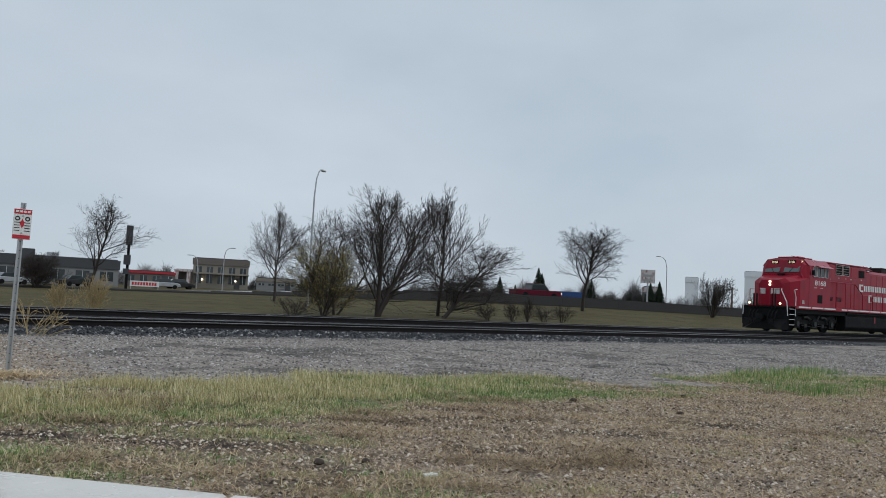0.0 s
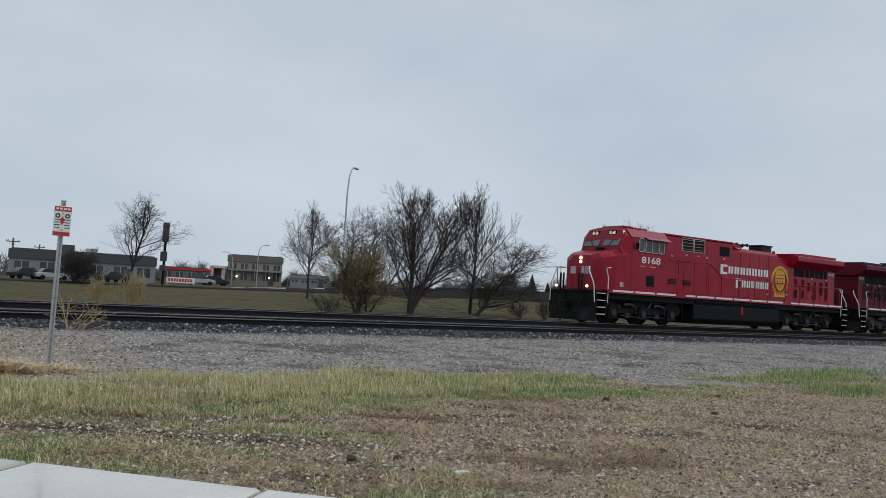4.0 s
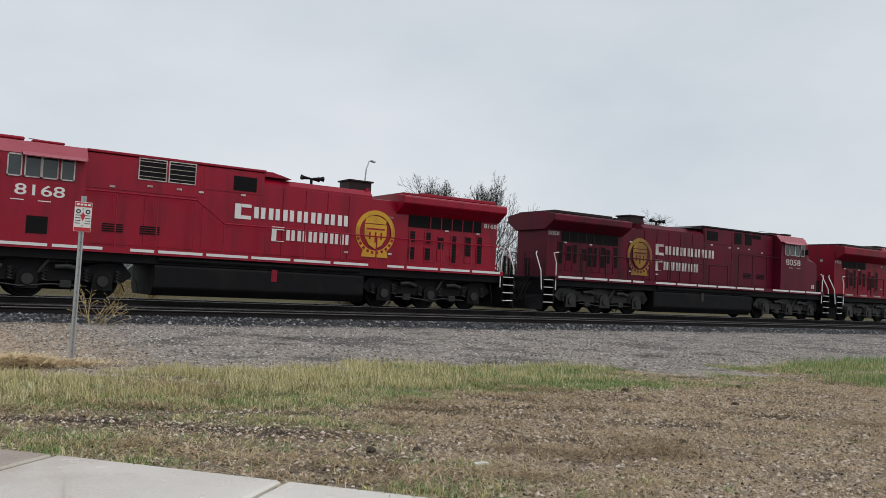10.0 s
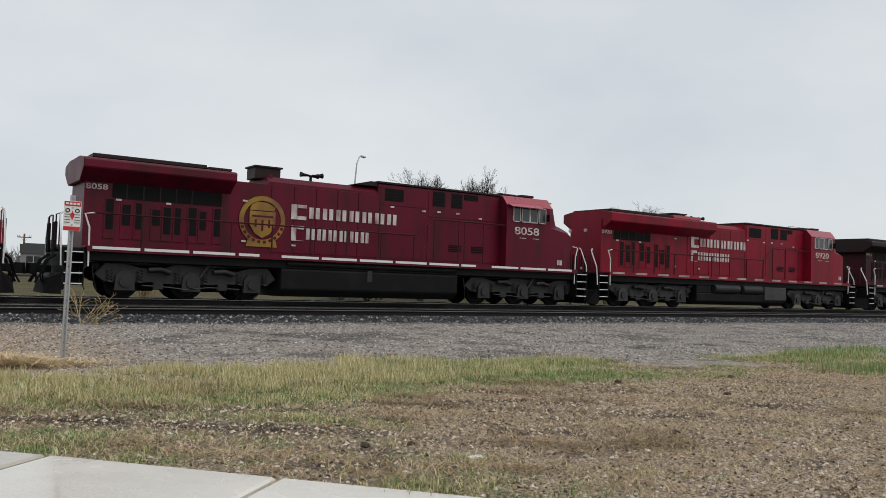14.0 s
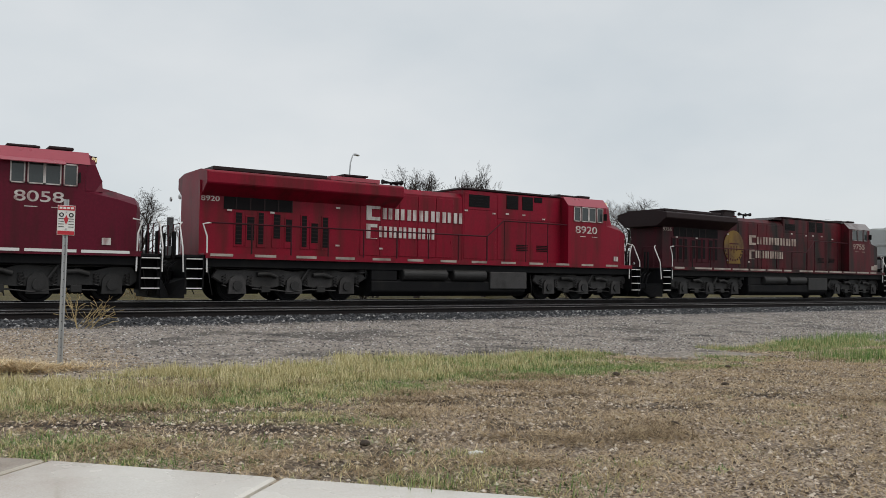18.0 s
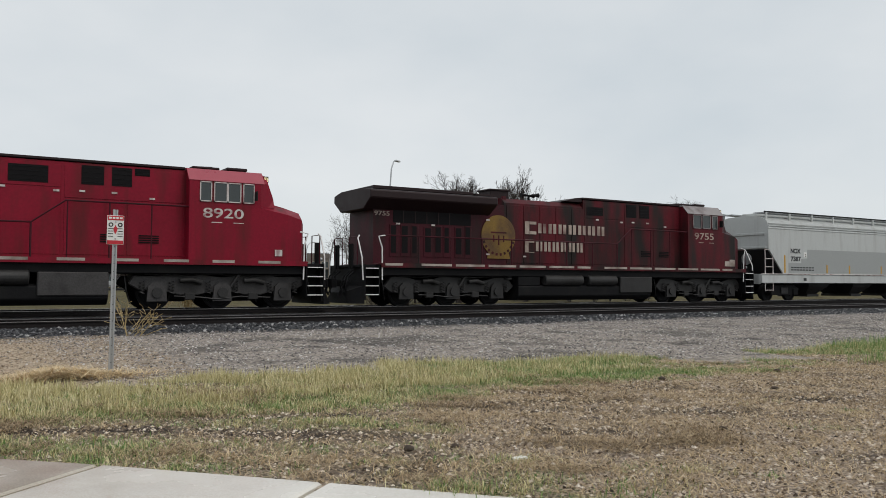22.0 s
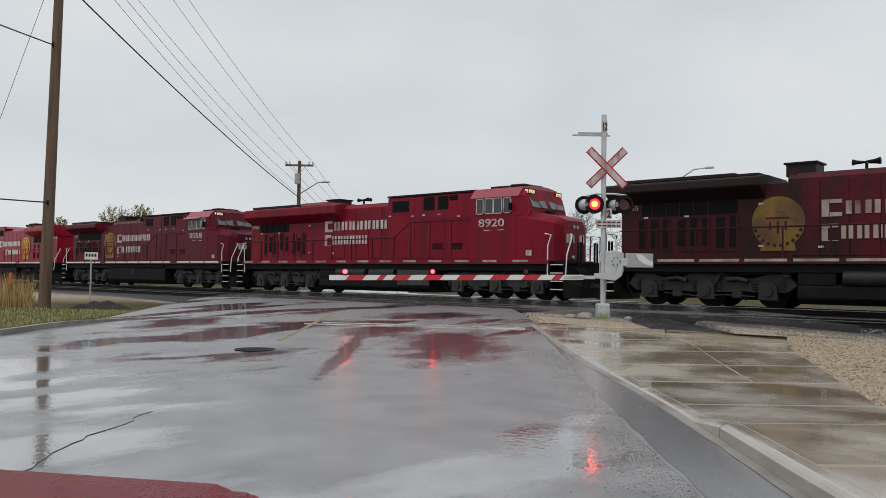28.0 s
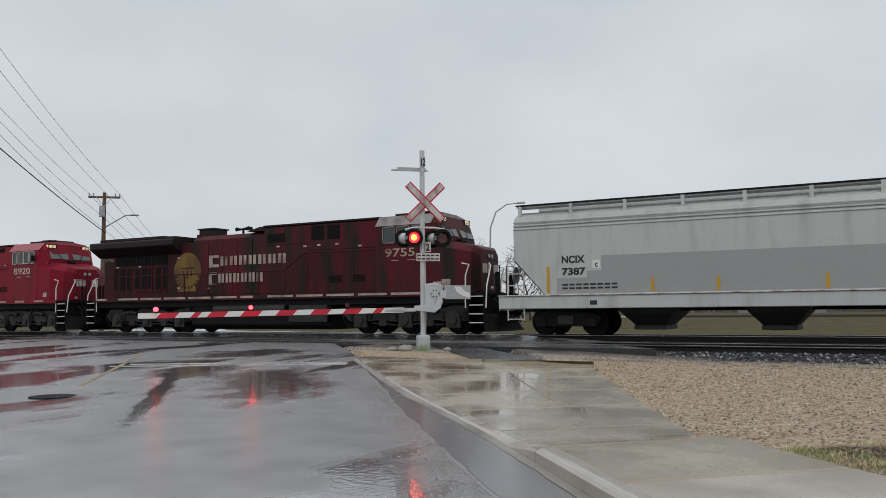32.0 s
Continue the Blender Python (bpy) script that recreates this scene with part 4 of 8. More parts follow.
    for s in (-1, 1):
        part("radiator_screen", bx(-9.3, -6.9 if es else -5.9, s * 1.004 - 0.012, s * 1.004 + 0.012, 3.06, 3.56), DARK, L, "black radiator intake screen")
        for k in range(5):
            a = -8.9 + k * 0.5
            # Dark maroon ribs hold the shadow under the wing in their colour, lead excepted.
            part("screen_rib", bx(a, a + 0.04, s * 1.02 - 0.012, s * 1.02 + 0.012, 3.06, 3.55), RED_NEW if number == "8168" else MAROON_DARK, L)
        for k, (a, low, high) in enumerate(q["louvres"]):
            wide = 0.22 + 0.04 * math.sin(k * 2.3)
            d = part("louvre_door", bx(a - 0.05, a + 0.27, s * 1.012 - 0.014, s * 1.012 + 0.014, min(low, 1.9) - 0.08 if high < 2.4 or low < 2.4 else low - 0.05, high + 0.05, 0.006), SOOT_AND_SHADE if doors_dark else body_mat, L)
            lv = part("louvre", bx(a, a + wide, s * 1.026 - 0.01, s * 1.026 + 0.01, low, high), DARK, d, "dark louvred opening")
            for j in range(int((high - low) / 0.13)):
                part("blade", bx(a + 0.01, a + wide - 0.01, s * 1.036 - 0.004, s * 1.036 + 0.004, low + 0.05 + j * 0.13, low + 0.075 + j * 0.13), MAROON_DARK, lv) if s < 0 and number in ("8168", "8920") else None
    # hood doors
    for s in (-1, 1):
        for k in range(5):
            a = -4.2 + k * 0.84
            d = part("hood_door", bx(a + 0.015, a + 0.82, s * 1.004 - 0.02, s * 1.004 + 0.02, 1.66, 3.98, 0.008), body_mat, L)
            part("latch", bx(a + 0.7, a + 0.76, s * 1.026 - 0.012, s * 1.026 + 0.012, 2.2, 2.32), body_mat, d)
        for k, (a, b, lo_z, hi_z) in enumerate(((inv + 0.08, 2.1 + cs, 1.66, 3.6), (2.2 + cs, 3.9 + cs, 1.66, 3.3), (3.96 + cs, 5.64 + cs, 1.66, 3.3), (inv + 0.08, 2.1 + cs, 3.64, 4.30), (2.2 + cs, 5.64 + cs, 3.34, 4.30))):
            part("side_panel", bx(a, b, s * 1.022 - 0.014, s * 1.022 + 0.014, lo_z, hi_z, 0.006), body_mat, L)
        for a, b, lo_z, hi_z in (q["big"], *((u, v, 3.76, 4.38 if number == "8168" else 4.33) for u, v in q["pair"]), *([(*q["small"], 4.12, 4.34)] if q["small"] else [])):
            g = part("intake_grille", bx(a, b, s * 1.036 - 0.012, s * 1.036 + 0.012, lo_z, hi_z), DARK, L, "dark louvred air intake")
            if number == "8168" and a > 2:
                fr = B()
                for q0, q1, r0, r1 in ((a - 0.03, a, lo_z - 0.03, hi_z + 0.03), (b, b + 0.03, lo_z - 0.03, hi_z + 0.03), (a, b, lo_z - 0.03, lo_z), (a, b, hi_z, hi_z + 0.03)):
                    box(fr, X(q0), X(q1), s * 1.046 - 0.012, s * 1.046 + 0.012, r0, r1)
                part("grille_frame", fr, WHITE_WORN, g)
            for k in range(4):
                zz = lo_z + (k + 0.5) * (hi_z - lo_z) / 4
                part("slat", bx(a, b, s * 1.05 - 0.008, s * 1.05 + 0.008, zz, zz + 0.02), BLACK if number != "8168" or a < 2 else CREAM, g)
        for a in (3.2, 4.3):
            for k in range(4):
                part("louvre", bx(a, a + 0.6, s * 1.05 - 0.012, s * 1.05 + 0.012, 2.05 + k * 0.07, 2.085 + k * 0.07), DARK, L)
    if number == "8168":
        part("vent_grille", bx(6.45, 7.0, -1.515, -1.5, 1.82, 2.32), DARK, L, "square dark vent grille")
    # cab
    cab_out = [(-1.5, 1.56), (-1.5, 4.08), (-1.18, 4.45), (-0.5, 4.54), (0.5, 4.54), (1.18, 4.45), (1.5, 4.08), (1.5, 1.56)]
    rows = []
    for a, low, k in ((5.704 + cs, 1.56, 1.0), (8.0, 1.56, 1.0)):
        rows.append([(X(a), y * k, max(z, low)) for y, z in cab_out])
    cab = part("cab", loft(B(), rows), body_mat, L)
    # windscreen slope
    front = [[(X(8.004), y, z) for y, z in ((-1.5, 3.30), (-1.5, 4.08), (-1.18, 4.45), (1.18, 4.45), (1.5, 4.08), (1.5, 3.30))],
             [(X(8.30), y, z) for y, z in ((-1.36, 3.30), (-1.34, 4.10), (-1.05, 4.38), (1.05, 4.38), (1.34, 4.10), (1.36, 3.30))],
             [(X(8.52), y, z) for y, z in ((-1.34, 3.30), (-1.22, 3.62), (-0.9, 3.62), (0.9, 3.62), (1.22, 3.62), (1.34, 3.30))]]
    part("cab_front", loft(B(), front), body_mat, cab)
    for s in (-1, 1):
        ws = loft(B(), [[(X(a + d), s * y, z) for y, z, a in ((0.14, 3.64, 8.545), (1.12, 3.64, 8.53), (1.12, 4.06, 8.335), (0.14, 4.10, 8.335))] for d in (0.0, 0.02)])
        wd = part("windscreen", ws, WINDSCREEN, cab, "windscreen glass with the sky's reflection in its pale colour")
        part("wiper", tube(B(), [(X(8.58), s * 0.5, 3.62), (X(8.46), s * 0.72, 3.95)], 0.012, 4), BLACK, wd)
    part("cab_roof", loft(B(), [[(X(a), y, z + 0.008) for y, z in ((-1.52, 4.06), (-1.19, 4.455), (-0.5, 4.545), (0.5, 4.545), (1.19, 4.455), (1.52, 4.06), (1.19, 4.40), (-1.19, 4.40))] for a in (5.68 + cs, 8.12)]), cab_roof, cab, "paler cab roof, the pink ones with sky sheen in their colour")
    part("roof_hatch", bx(6.0, 6.9, -0.6, 0.6, 4.55, 4.63, 0.03), roof_mat, cab)
    part("air_conditioner", bx(7.1, 7.8, -0.7, 0.7, 4.55, 4.65, 0.03), roof_mat, cab)
    for a, b in ([(6.02, 6.57), (6.64, 7.2), (7.3, 7.68)] if number == "9755" else [(u + cs, v + cs) for u, v in ((6.02, 6.40), (6.46, 6.90), (6.90, 7.34), (7.40, 7.78))]):
        w = part("cab_window", bx(a + 0.03, b - 0.03, -1.512, -1.502, 3.43, 4.0), SCREEN_GLASS, cab, "dark side window")
        fr = B()
        for q0, q1, r0, r1 in ((a, a + 0.035, 3.40, 4.04), (b - 0.035, b, 3.40, 4.04), (a, b, 3.40, 3.435), (a, b, 4.005, 4.04)):
            box(fr, X(q0), X(q1), -1.535, -1.50, r0, r1)
        part("window_frame", fr, WHITE_WORN if number != "9755" else GREY_ROOF, w, "pale worn window frame")
        part("cab_window", bx(a, b, 1.502, 1.512, 3.43, 4.0), SCREEN_GLASS, cab)
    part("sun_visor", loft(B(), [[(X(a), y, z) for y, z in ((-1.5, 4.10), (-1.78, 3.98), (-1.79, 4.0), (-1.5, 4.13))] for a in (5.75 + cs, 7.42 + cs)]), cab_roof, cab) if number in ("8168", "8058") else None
    part("mirror", bx(7.79, 7.83, -1.72, -1.54, 3.5, 3.8), BLACK, cab)
    # nose
    nose_rows = [[(X(8.002), y, z) for y, z in ((-1.49, 1.56), (-1.49, 3.28), (-1.2, 3.56), (1.2, 3.56), (1.49, 3.28), (1.49, 1.56))],
                 [(X(8.95), y, z) for y, z in ((-1.46, 1.56), (-1.46, 3.10), (-1.05, 3.36), (1.05, 3.36), (1.46, 3.10), (1.46, 1.56))],
                 [(X(9.56), y, z) for y, z in ((-1.15, 1.56), (-1.15, 2.98), (-0.85, 3.22), (0.85, 3.22), (1.15, 2.98), (1.15, 1.56))],
                 [(X(9.76), y, z) for y, z in ((-0.75, 1.56), (-0.75, 2.85), (-0.55, 3.10), (0.55, 3.10), (0.75, 2.85), (0.75, 1.56))]]
    nose = part("nose", loft(B(), nose_rows), body_mat, L)
    for k, (y, z) in enumerate(((-0.62, 0), (-0.2, 0.0), (0.3, 0.0))):
        part("emblem_bar", bx(9.772, 9.785, y, y + (0.36, 0.14, 0.36)[k], 2.24, 2.58), WHITE_WORN, nose, "plain white nose emblem shape")
    for y, z in (((0.0, 2.80), (0.0, 2.985)) if number == "8168" else ((-0.13, 2.86), (0.13, 2.86))):
        hl = part("headlight", disc_x(X(9.78), X(9.82), y, z, 0.075), LAMP if lit else STEEL, nose, "lit headlight" if lit else "unlit headlight")
    nby = 0.55 if number == "8168" else 0.95
    part("nose_vent", bx(8.25, 8.7, -0.2, 0.2, 3.42, 3.56, 0.02), BLACK, nose)
    part("number_board", bx(8.2, 8.36, -nby - 0.23, -nby + 0.23, 4.17, 4.37), BLACK, cab)
    part("number_board", bx(8.2, 8.36, nby - 0.23, nby + 0.23, 4.17, 4.37), BLACK, cab)
    for y in (-nby, nby):
        nb = letters("board_number", number, 0, 0, 0, 0.14, 0.36, BOARD, cab, bold=0.0)
        nb.matrix_basis = pose(X(8.363), y, 4.2, 90, 0, 90 * f)
    nb = letters("board_number", number, X(8.28), -1.183, 4.2, 0.14, 0.14, BOARD, cab, bold=0.0)
    if number == "9755":
        part("patch_plate", bx(8.2, 8.52, -1.505, -1.49, 1.68, 1.92), CREAM, L, "cream repair plate")
        part("patch_plate", bx(8.54, 8.9, -1.5, -1.482, 1.68, 2.0), CREAM, L, "cream repair plate")
    else:
        part("notice_plate", bx(8.5, 8.75, -1.505, -1.483, 1.72, 1.93), WHITE_WORN, L)
    # lettering
    letters("road_number", number, X(6.78 if f > 0 else 6.7), -1.506, 2.90, 0.30, 1.30, text_mat, L, bold=0.004)
    for a in (6.4, 7.1):
        part("small_print_bar", bx(a, a + 0.34, -1.508, -1.502, 2.74, 2.765), text_mat, L)
    big, up, down = (0.54, 3.30, 2.62) if es else ((0.52, 3.16, 2.42) if f > 0 else (0.50, 3.10, 2.44))
    name_bars(L, *q["name"], 8, up, big, -1.05, text_mat)
    name_bars(L, *q["word"], 7, down, big, -1.05, text_mat)
    letters("end_number", number, X(-9.75), -1.005, 3.3, 0.16, 0.62, text_mat, L, bold=0.002)
    if crest_mats:
        if doors_dark:
            part("crest_disc", disc(B(), X(q["crest"]), 2.72, -1.04, -1.03, 0.66, 32), GOLD_GRIMY, L, "worn gold field of the crest")
        crest(L, X(q["crest"]), 2.72, -1.045, *crest_mats)
    # placards on doors
    for a, z in ((-9.2, 2.99), (-7.7, 2.99), (-5.2, 3.3), (-5.2, 1.95), (-3.4, 1.9), (1.9, 3.5), (2.6, 3.52), (3.5, 3.52), (4.6, 3.4), (0.5, 3.55)):
        part("placard", bx(a, a + 0.16, -1.062, -1.055, z, z + 0.06), WHITE_WORN, L)
    # rails round the walkway
    # Except on the lead, the rails' shade is put into a darker maroon.
    rail_mat = body_mat if number == "8168" else SOOT_AND_SHADE
    for s in (-1, 1):
        xs = [-9.9 + 1.4 * k for k in range(9)]
        part("handrail", tube(B(), [(X(-9.9), s * 1.5, 2.55), (X(1.3), s * 1.5, 2.55), (X(2.2), s * 1.42, 3.22), (X(5.7), s * 1.42, 3.22)], 0.027, 6), rail_mat, L)
        for a in xs[1:]:
            part("stanchion", tube(B(), [(X(a), s * 1.5, 1.56), (X(a), s * 1.5, 2.55)], 0.03, 5), rail_mat, L)
        for a in (2.25, 3.4, 4.6):
            part("stanchion", tube(B(), [(X(a), s * 1.42, 1.56), (X(a), s * 1.42, 3.22)], 0.022, 5), rail_mat, L)
    # end platforms, steps, pilots
    for e in (-1, 1):
        end = 10.32 if e > 0 else 10.75
        base = 9.62 if e > 0 else 10.1
        pl = part("end_platform", bx(e * base, e * end, -1.3, 1.3, 1.40, 1.50, 0.015), BLACK, L)
        pilot = extrude(B(), [(-1.45, 0.24), (1.45, 0.24), (1.45, 0.6), (1.3, 1.4), (-1.3, 1.4), (-1.45, 0.6)], "x", min(X(e * (end - 0.16)), X(e * (end - 0.08))), max(X(e * (end - 0.16)), X(e * (end - 0.08))))
        part("pilot", pilot, BLACK, L)
        part("plow", loft(B(), [[(X(e * (end - 0.08)), y, z) for y, z in ((-1.5, 0.12), (1.5, 0.12), (1.45, 0.75), (-1.45, 0.75))], [(X(e * (end + 0.32)), y, z) for y, z in ((-1.1, 0.12), (1.1, 0.12), (0.5, 0.5), (-0.5, 0.5))]]), BLACK, L)
        coupler(L, X(e * end), f * e)
        for s in (-1, 1):
            for a in (base - 0.02, end - 0.1):
                part("step_side", bx(e * a, e * (a + 0.03), min(s * 1.0, s * 1.52), max(s * 1.0, s * 1.52), 0.38, 1.50), BLACK, L)
            part("step_back", bx(e * (base + 0.02), e * (end - 0.12), s * 1.02 - 0.01, s * 1.02 + 0.01, 0.38, 1.48), BLACK, L)
            for k in range(4):
                z = 0.42 + k * 0.31
                t = part("step", bx(e * base, e * (end - 0.08), min(s * 1.12, s * 1.5), max(s * 1.12, s * 1.5), z, z + 0.03), BLACK, L)
                part("step_edge", bx(e * (base + 0.03), e * (end - 0.12), min(s * 1.5, s * 1.53), max(s * 1.5, s * 1.53), z + 0.0, z + 0.032), WHITE, t, "white painted step edge")
            part("grab_rail", tube(B(), [(X(e * (base - 0.12)), s * 1.5, 0.95), (X(e * (base - 0.1)), s * 1.52, 2.1), (X(e * (base + 0.03)), s * 1.5, 2.5), (X(e * (base - 0.25)), s * 1.5, 2.55)], 0.026, 6), WHITE, L, "white grab rail")
            part("grab_rail", tube(B(), [(X(e * (end - 0.04)), s * 1.46, 0.95), (X(e * (end - 0.02)), s * 1.40, 1.75), (X(e * (end - 0.02)), s * 1.05, 2.45), (X(e * (end - 0.1)), s * 1.02, 2.55)], 0.026, 6), WHITE, L, "white grab rail")
            part("end_rail", tube(B(), [(X(e * (end - 0.03)), s * 1.0, 1.5), (X(e * (end - 0.03)), s * 1.0, 2.5), (X(e * (end - 0.03)), s * 0.3, 2.5), (X(e * (end - 0.03)), s * 0.28, 1.5)], 0.022, 5), rail_mat, L)
            for y in (0.5, 0.7):
                part("hose_post", tube(B(), [(X(e * (end + 0.03)), s * y, 1.35), (X(e * (end + 0.03)), s * y, 2.25)], 0.045, 6), BLACK, L)
            if e > 0:
                part("ditch_light", disc_x(X(end - 0.02), X(end + 0.05), s * 1.0, 1.66, 0.06), LAMP if lit else STEEL, L, "lit ditch light" if lit else "")
            elif es:
                part("marker_light", disc_x(X(-10.62), X(-10.57), s * 0.5, 3.4, 0.08), STEEL, L)
    # trucks, tank
    loco_truck(L, X(-6.85), es, gear)
    loco_truck(L, X(6.85), es, gear)
    if kind == "slab":
        tank = extrude(B(), [(-1.45, 0.42), (-1.25, 0.17), (1.25, 0.17), (1.45, 0.42), (1.45, 1.08), (1.3, 1.18), (-1.3, 1.18), (-1.45, 1.08)], "x", min(X(-3.9), X(3.4)), max(X(-3.9), X(3.4)))
        part("fuel_tank", bevelled(tank, 0.03), BLACK, L, "long black fuel tank")
        for s in (-1, 1):
            part("pipe", tube(B(), [(X(-3.7), s * 1.42, 1.28), (X(3.3), s * 1.42, 1.28)], 0.09, 8), BLACK, L)
        part("fuel_gauge", bx(-0.6, -0.4, -1.47, -1.45, 0.75, 1.15), RED_NEW if number == "8168" else GEAR, L)
    else:
        tank = extrude(B(), [(-1.42, 0.35), (-1.2, 0.17), (1.2, 0.17), (1.42, 0.35), (1.42, 0.72), (1.25, 0.8), (-1.25, 0.8), (-1.42, 0.72)], "x", min(X(-3.9), X(3.4)), max(X(-3.9), X(3.4)))
        part("fuel_tank", bevelled(tank, 0.03), BLACK, L, "long black fuel tank")
        for s in (-1, 1):
            for a, b in ((-2.6, -0.6), (-0.3, 1.3)):
                part("air_reservoir", bevelled(tube(B(), [(X(a), s * 1.34, 0.98), (X(b), s * 1.34, 0.98)], 0.23, 16), 0.03), GEAR, L, "black cylindrical air reservoir")
            part("battery_box", bx(1.5, 3.4, s * 1.3 - 0.2, s * 1.3 + 0.2, 0.45, 1.14, 0.03), gear, L)
            part("equipment_box", bx(-3.9, -2.8, s * 1.2 - 0.2, s * 1.2 + 0.2, 0.75, 1.12, 0.02), BLACK, L)
            for k in range(4):
                part("filter", disc_y(X(-4.25), 1.0 + k * 0.09, s * 1.2, 0.16, 0.06), GEAR, L)
    # roof gear
    part("exhaust_pipe", boxed(X(-4.1) - 0.46, X(-4.1) + 0.46, -0.42, 0.42, 4.2, 4.62, 0.02), MAROON_DARK, L, "sooted exhaust stack")
    part("stack_rim", boxed(X(-4.1) - 0.52, X(-4.1) + 0.52, -0.48, 0.48, 4.60, 4.66, 0.01), MAROON_DARK, L)
    horn = B()
    tube(horn, [(X(-2.3), 0, 4.28), (X(-2.3), 0, 4.52)], 0.05, 6)
    for y, dx in ((-0.12, 0.42), (0.0, -0.4), (0.12, 0.36)):
        tube(horn, [(X(-2.3), y, 4.55), (X(-2.3) + dx * 0.7, y, 4.56), (X(-2.3) + dx, y, 4.57)], 0.03, 8, 0.10)
    part("air_horn", horn, BLACK, L)
    part("antenna", tube(B(), [(X(6.2), 0.3, 4.6), (X(6.3), 0.3, 4.74), (X(6.9), 0.3, 4.76)], 0.012, 4), BLACK, L)
    for y in (-0.8, 0.8):
        part("lifting_lug", bx(-4.25, -4.1, y - 0.05, y + 0.05, 4.0, 4.34), body_mat, L)
    return L


def disc_x(x0, x1, y, z, r, n=14):
    a, b = sorted((x0, x1))
    return extrude(B(), [(y + r * math.cos(2 * math.pi * k / n), z + r * math.sin(2 * math.pi * k / n)) for k in range(n)], "x", a, b)


def disc_y(x, z, y, r, h, n=14):
    return loft(B(), [[(x + r * math.cos(2 * math.pi * k / n), y + r * math.sin(2 * math.pi * k / n), zz) for k in range(n)] for zz in (z, z + h)])


LAMP = glow("lit_headlight", (1.0, 0.74, 0.40), 3.0, (0.8, 0.8, 0.8))
BOARD = glow("lit_number", (1.0, 0.85, 0.55), 0.7, (0.7, 0.6, 0.3))

GREY_ROOF = mat("weathered_grey_cab_roof", (0.26, 0.235, 0.235), 0.45, var=0.2, scale=1.5, dirt=(0.08, 0.04, 0.04), dirt_amount=0.55)
FADED_TEXT = mat("faded_lettering", (0.40, 0.33, 0.28), 0.6, var=0.25, scale=3, dirt=(0.12, 0.05, 0.045), dirt_amount=0.6)
CARS.append((locomotive("lead", "clean bright red diesel locomotive leading the train, headlights lit", -1, "8168", RED_NEW, RED_NEW, SKY_SHEEN_ROOF, "slab", WHITE, (GOLD, RED_NEW), WHITE, False, True, BLACK), -17.15))
CARS.append((locomotive("second", "maroon diesel locomotive running backwards, faded gold crest", 1, "8058", MAROON, MAROON_DARK, SKY_SHEEN_ROOF, "slab", WHITE_WORN, (GOLD_WORN, MAROON), WHITE, False, False, GEAR), 5.75))
CARS.append((locomotive("third", "red diesel locomotive with wide flared radiator wings, lightly soiled", 1, "8920", RED_WORN, MAROON_DARK, SKY_SHEEN_ROOF, "wide", WHITE_WORN, None, CREAM, False, False, DUSTY_GEAR), 27.4))
CARS.append((locomotive("fourth", "grimy dark maroon diesel locomotive with worn lettering", 1, "9755", MAROON_DIRTY, MAROON_DARK, GREY_ROOF, "tanks", FADED_TEXT, (GOLD_GRIMY, MAROON_DIRTY), CREAM, True, False, GEAR), 49.85))


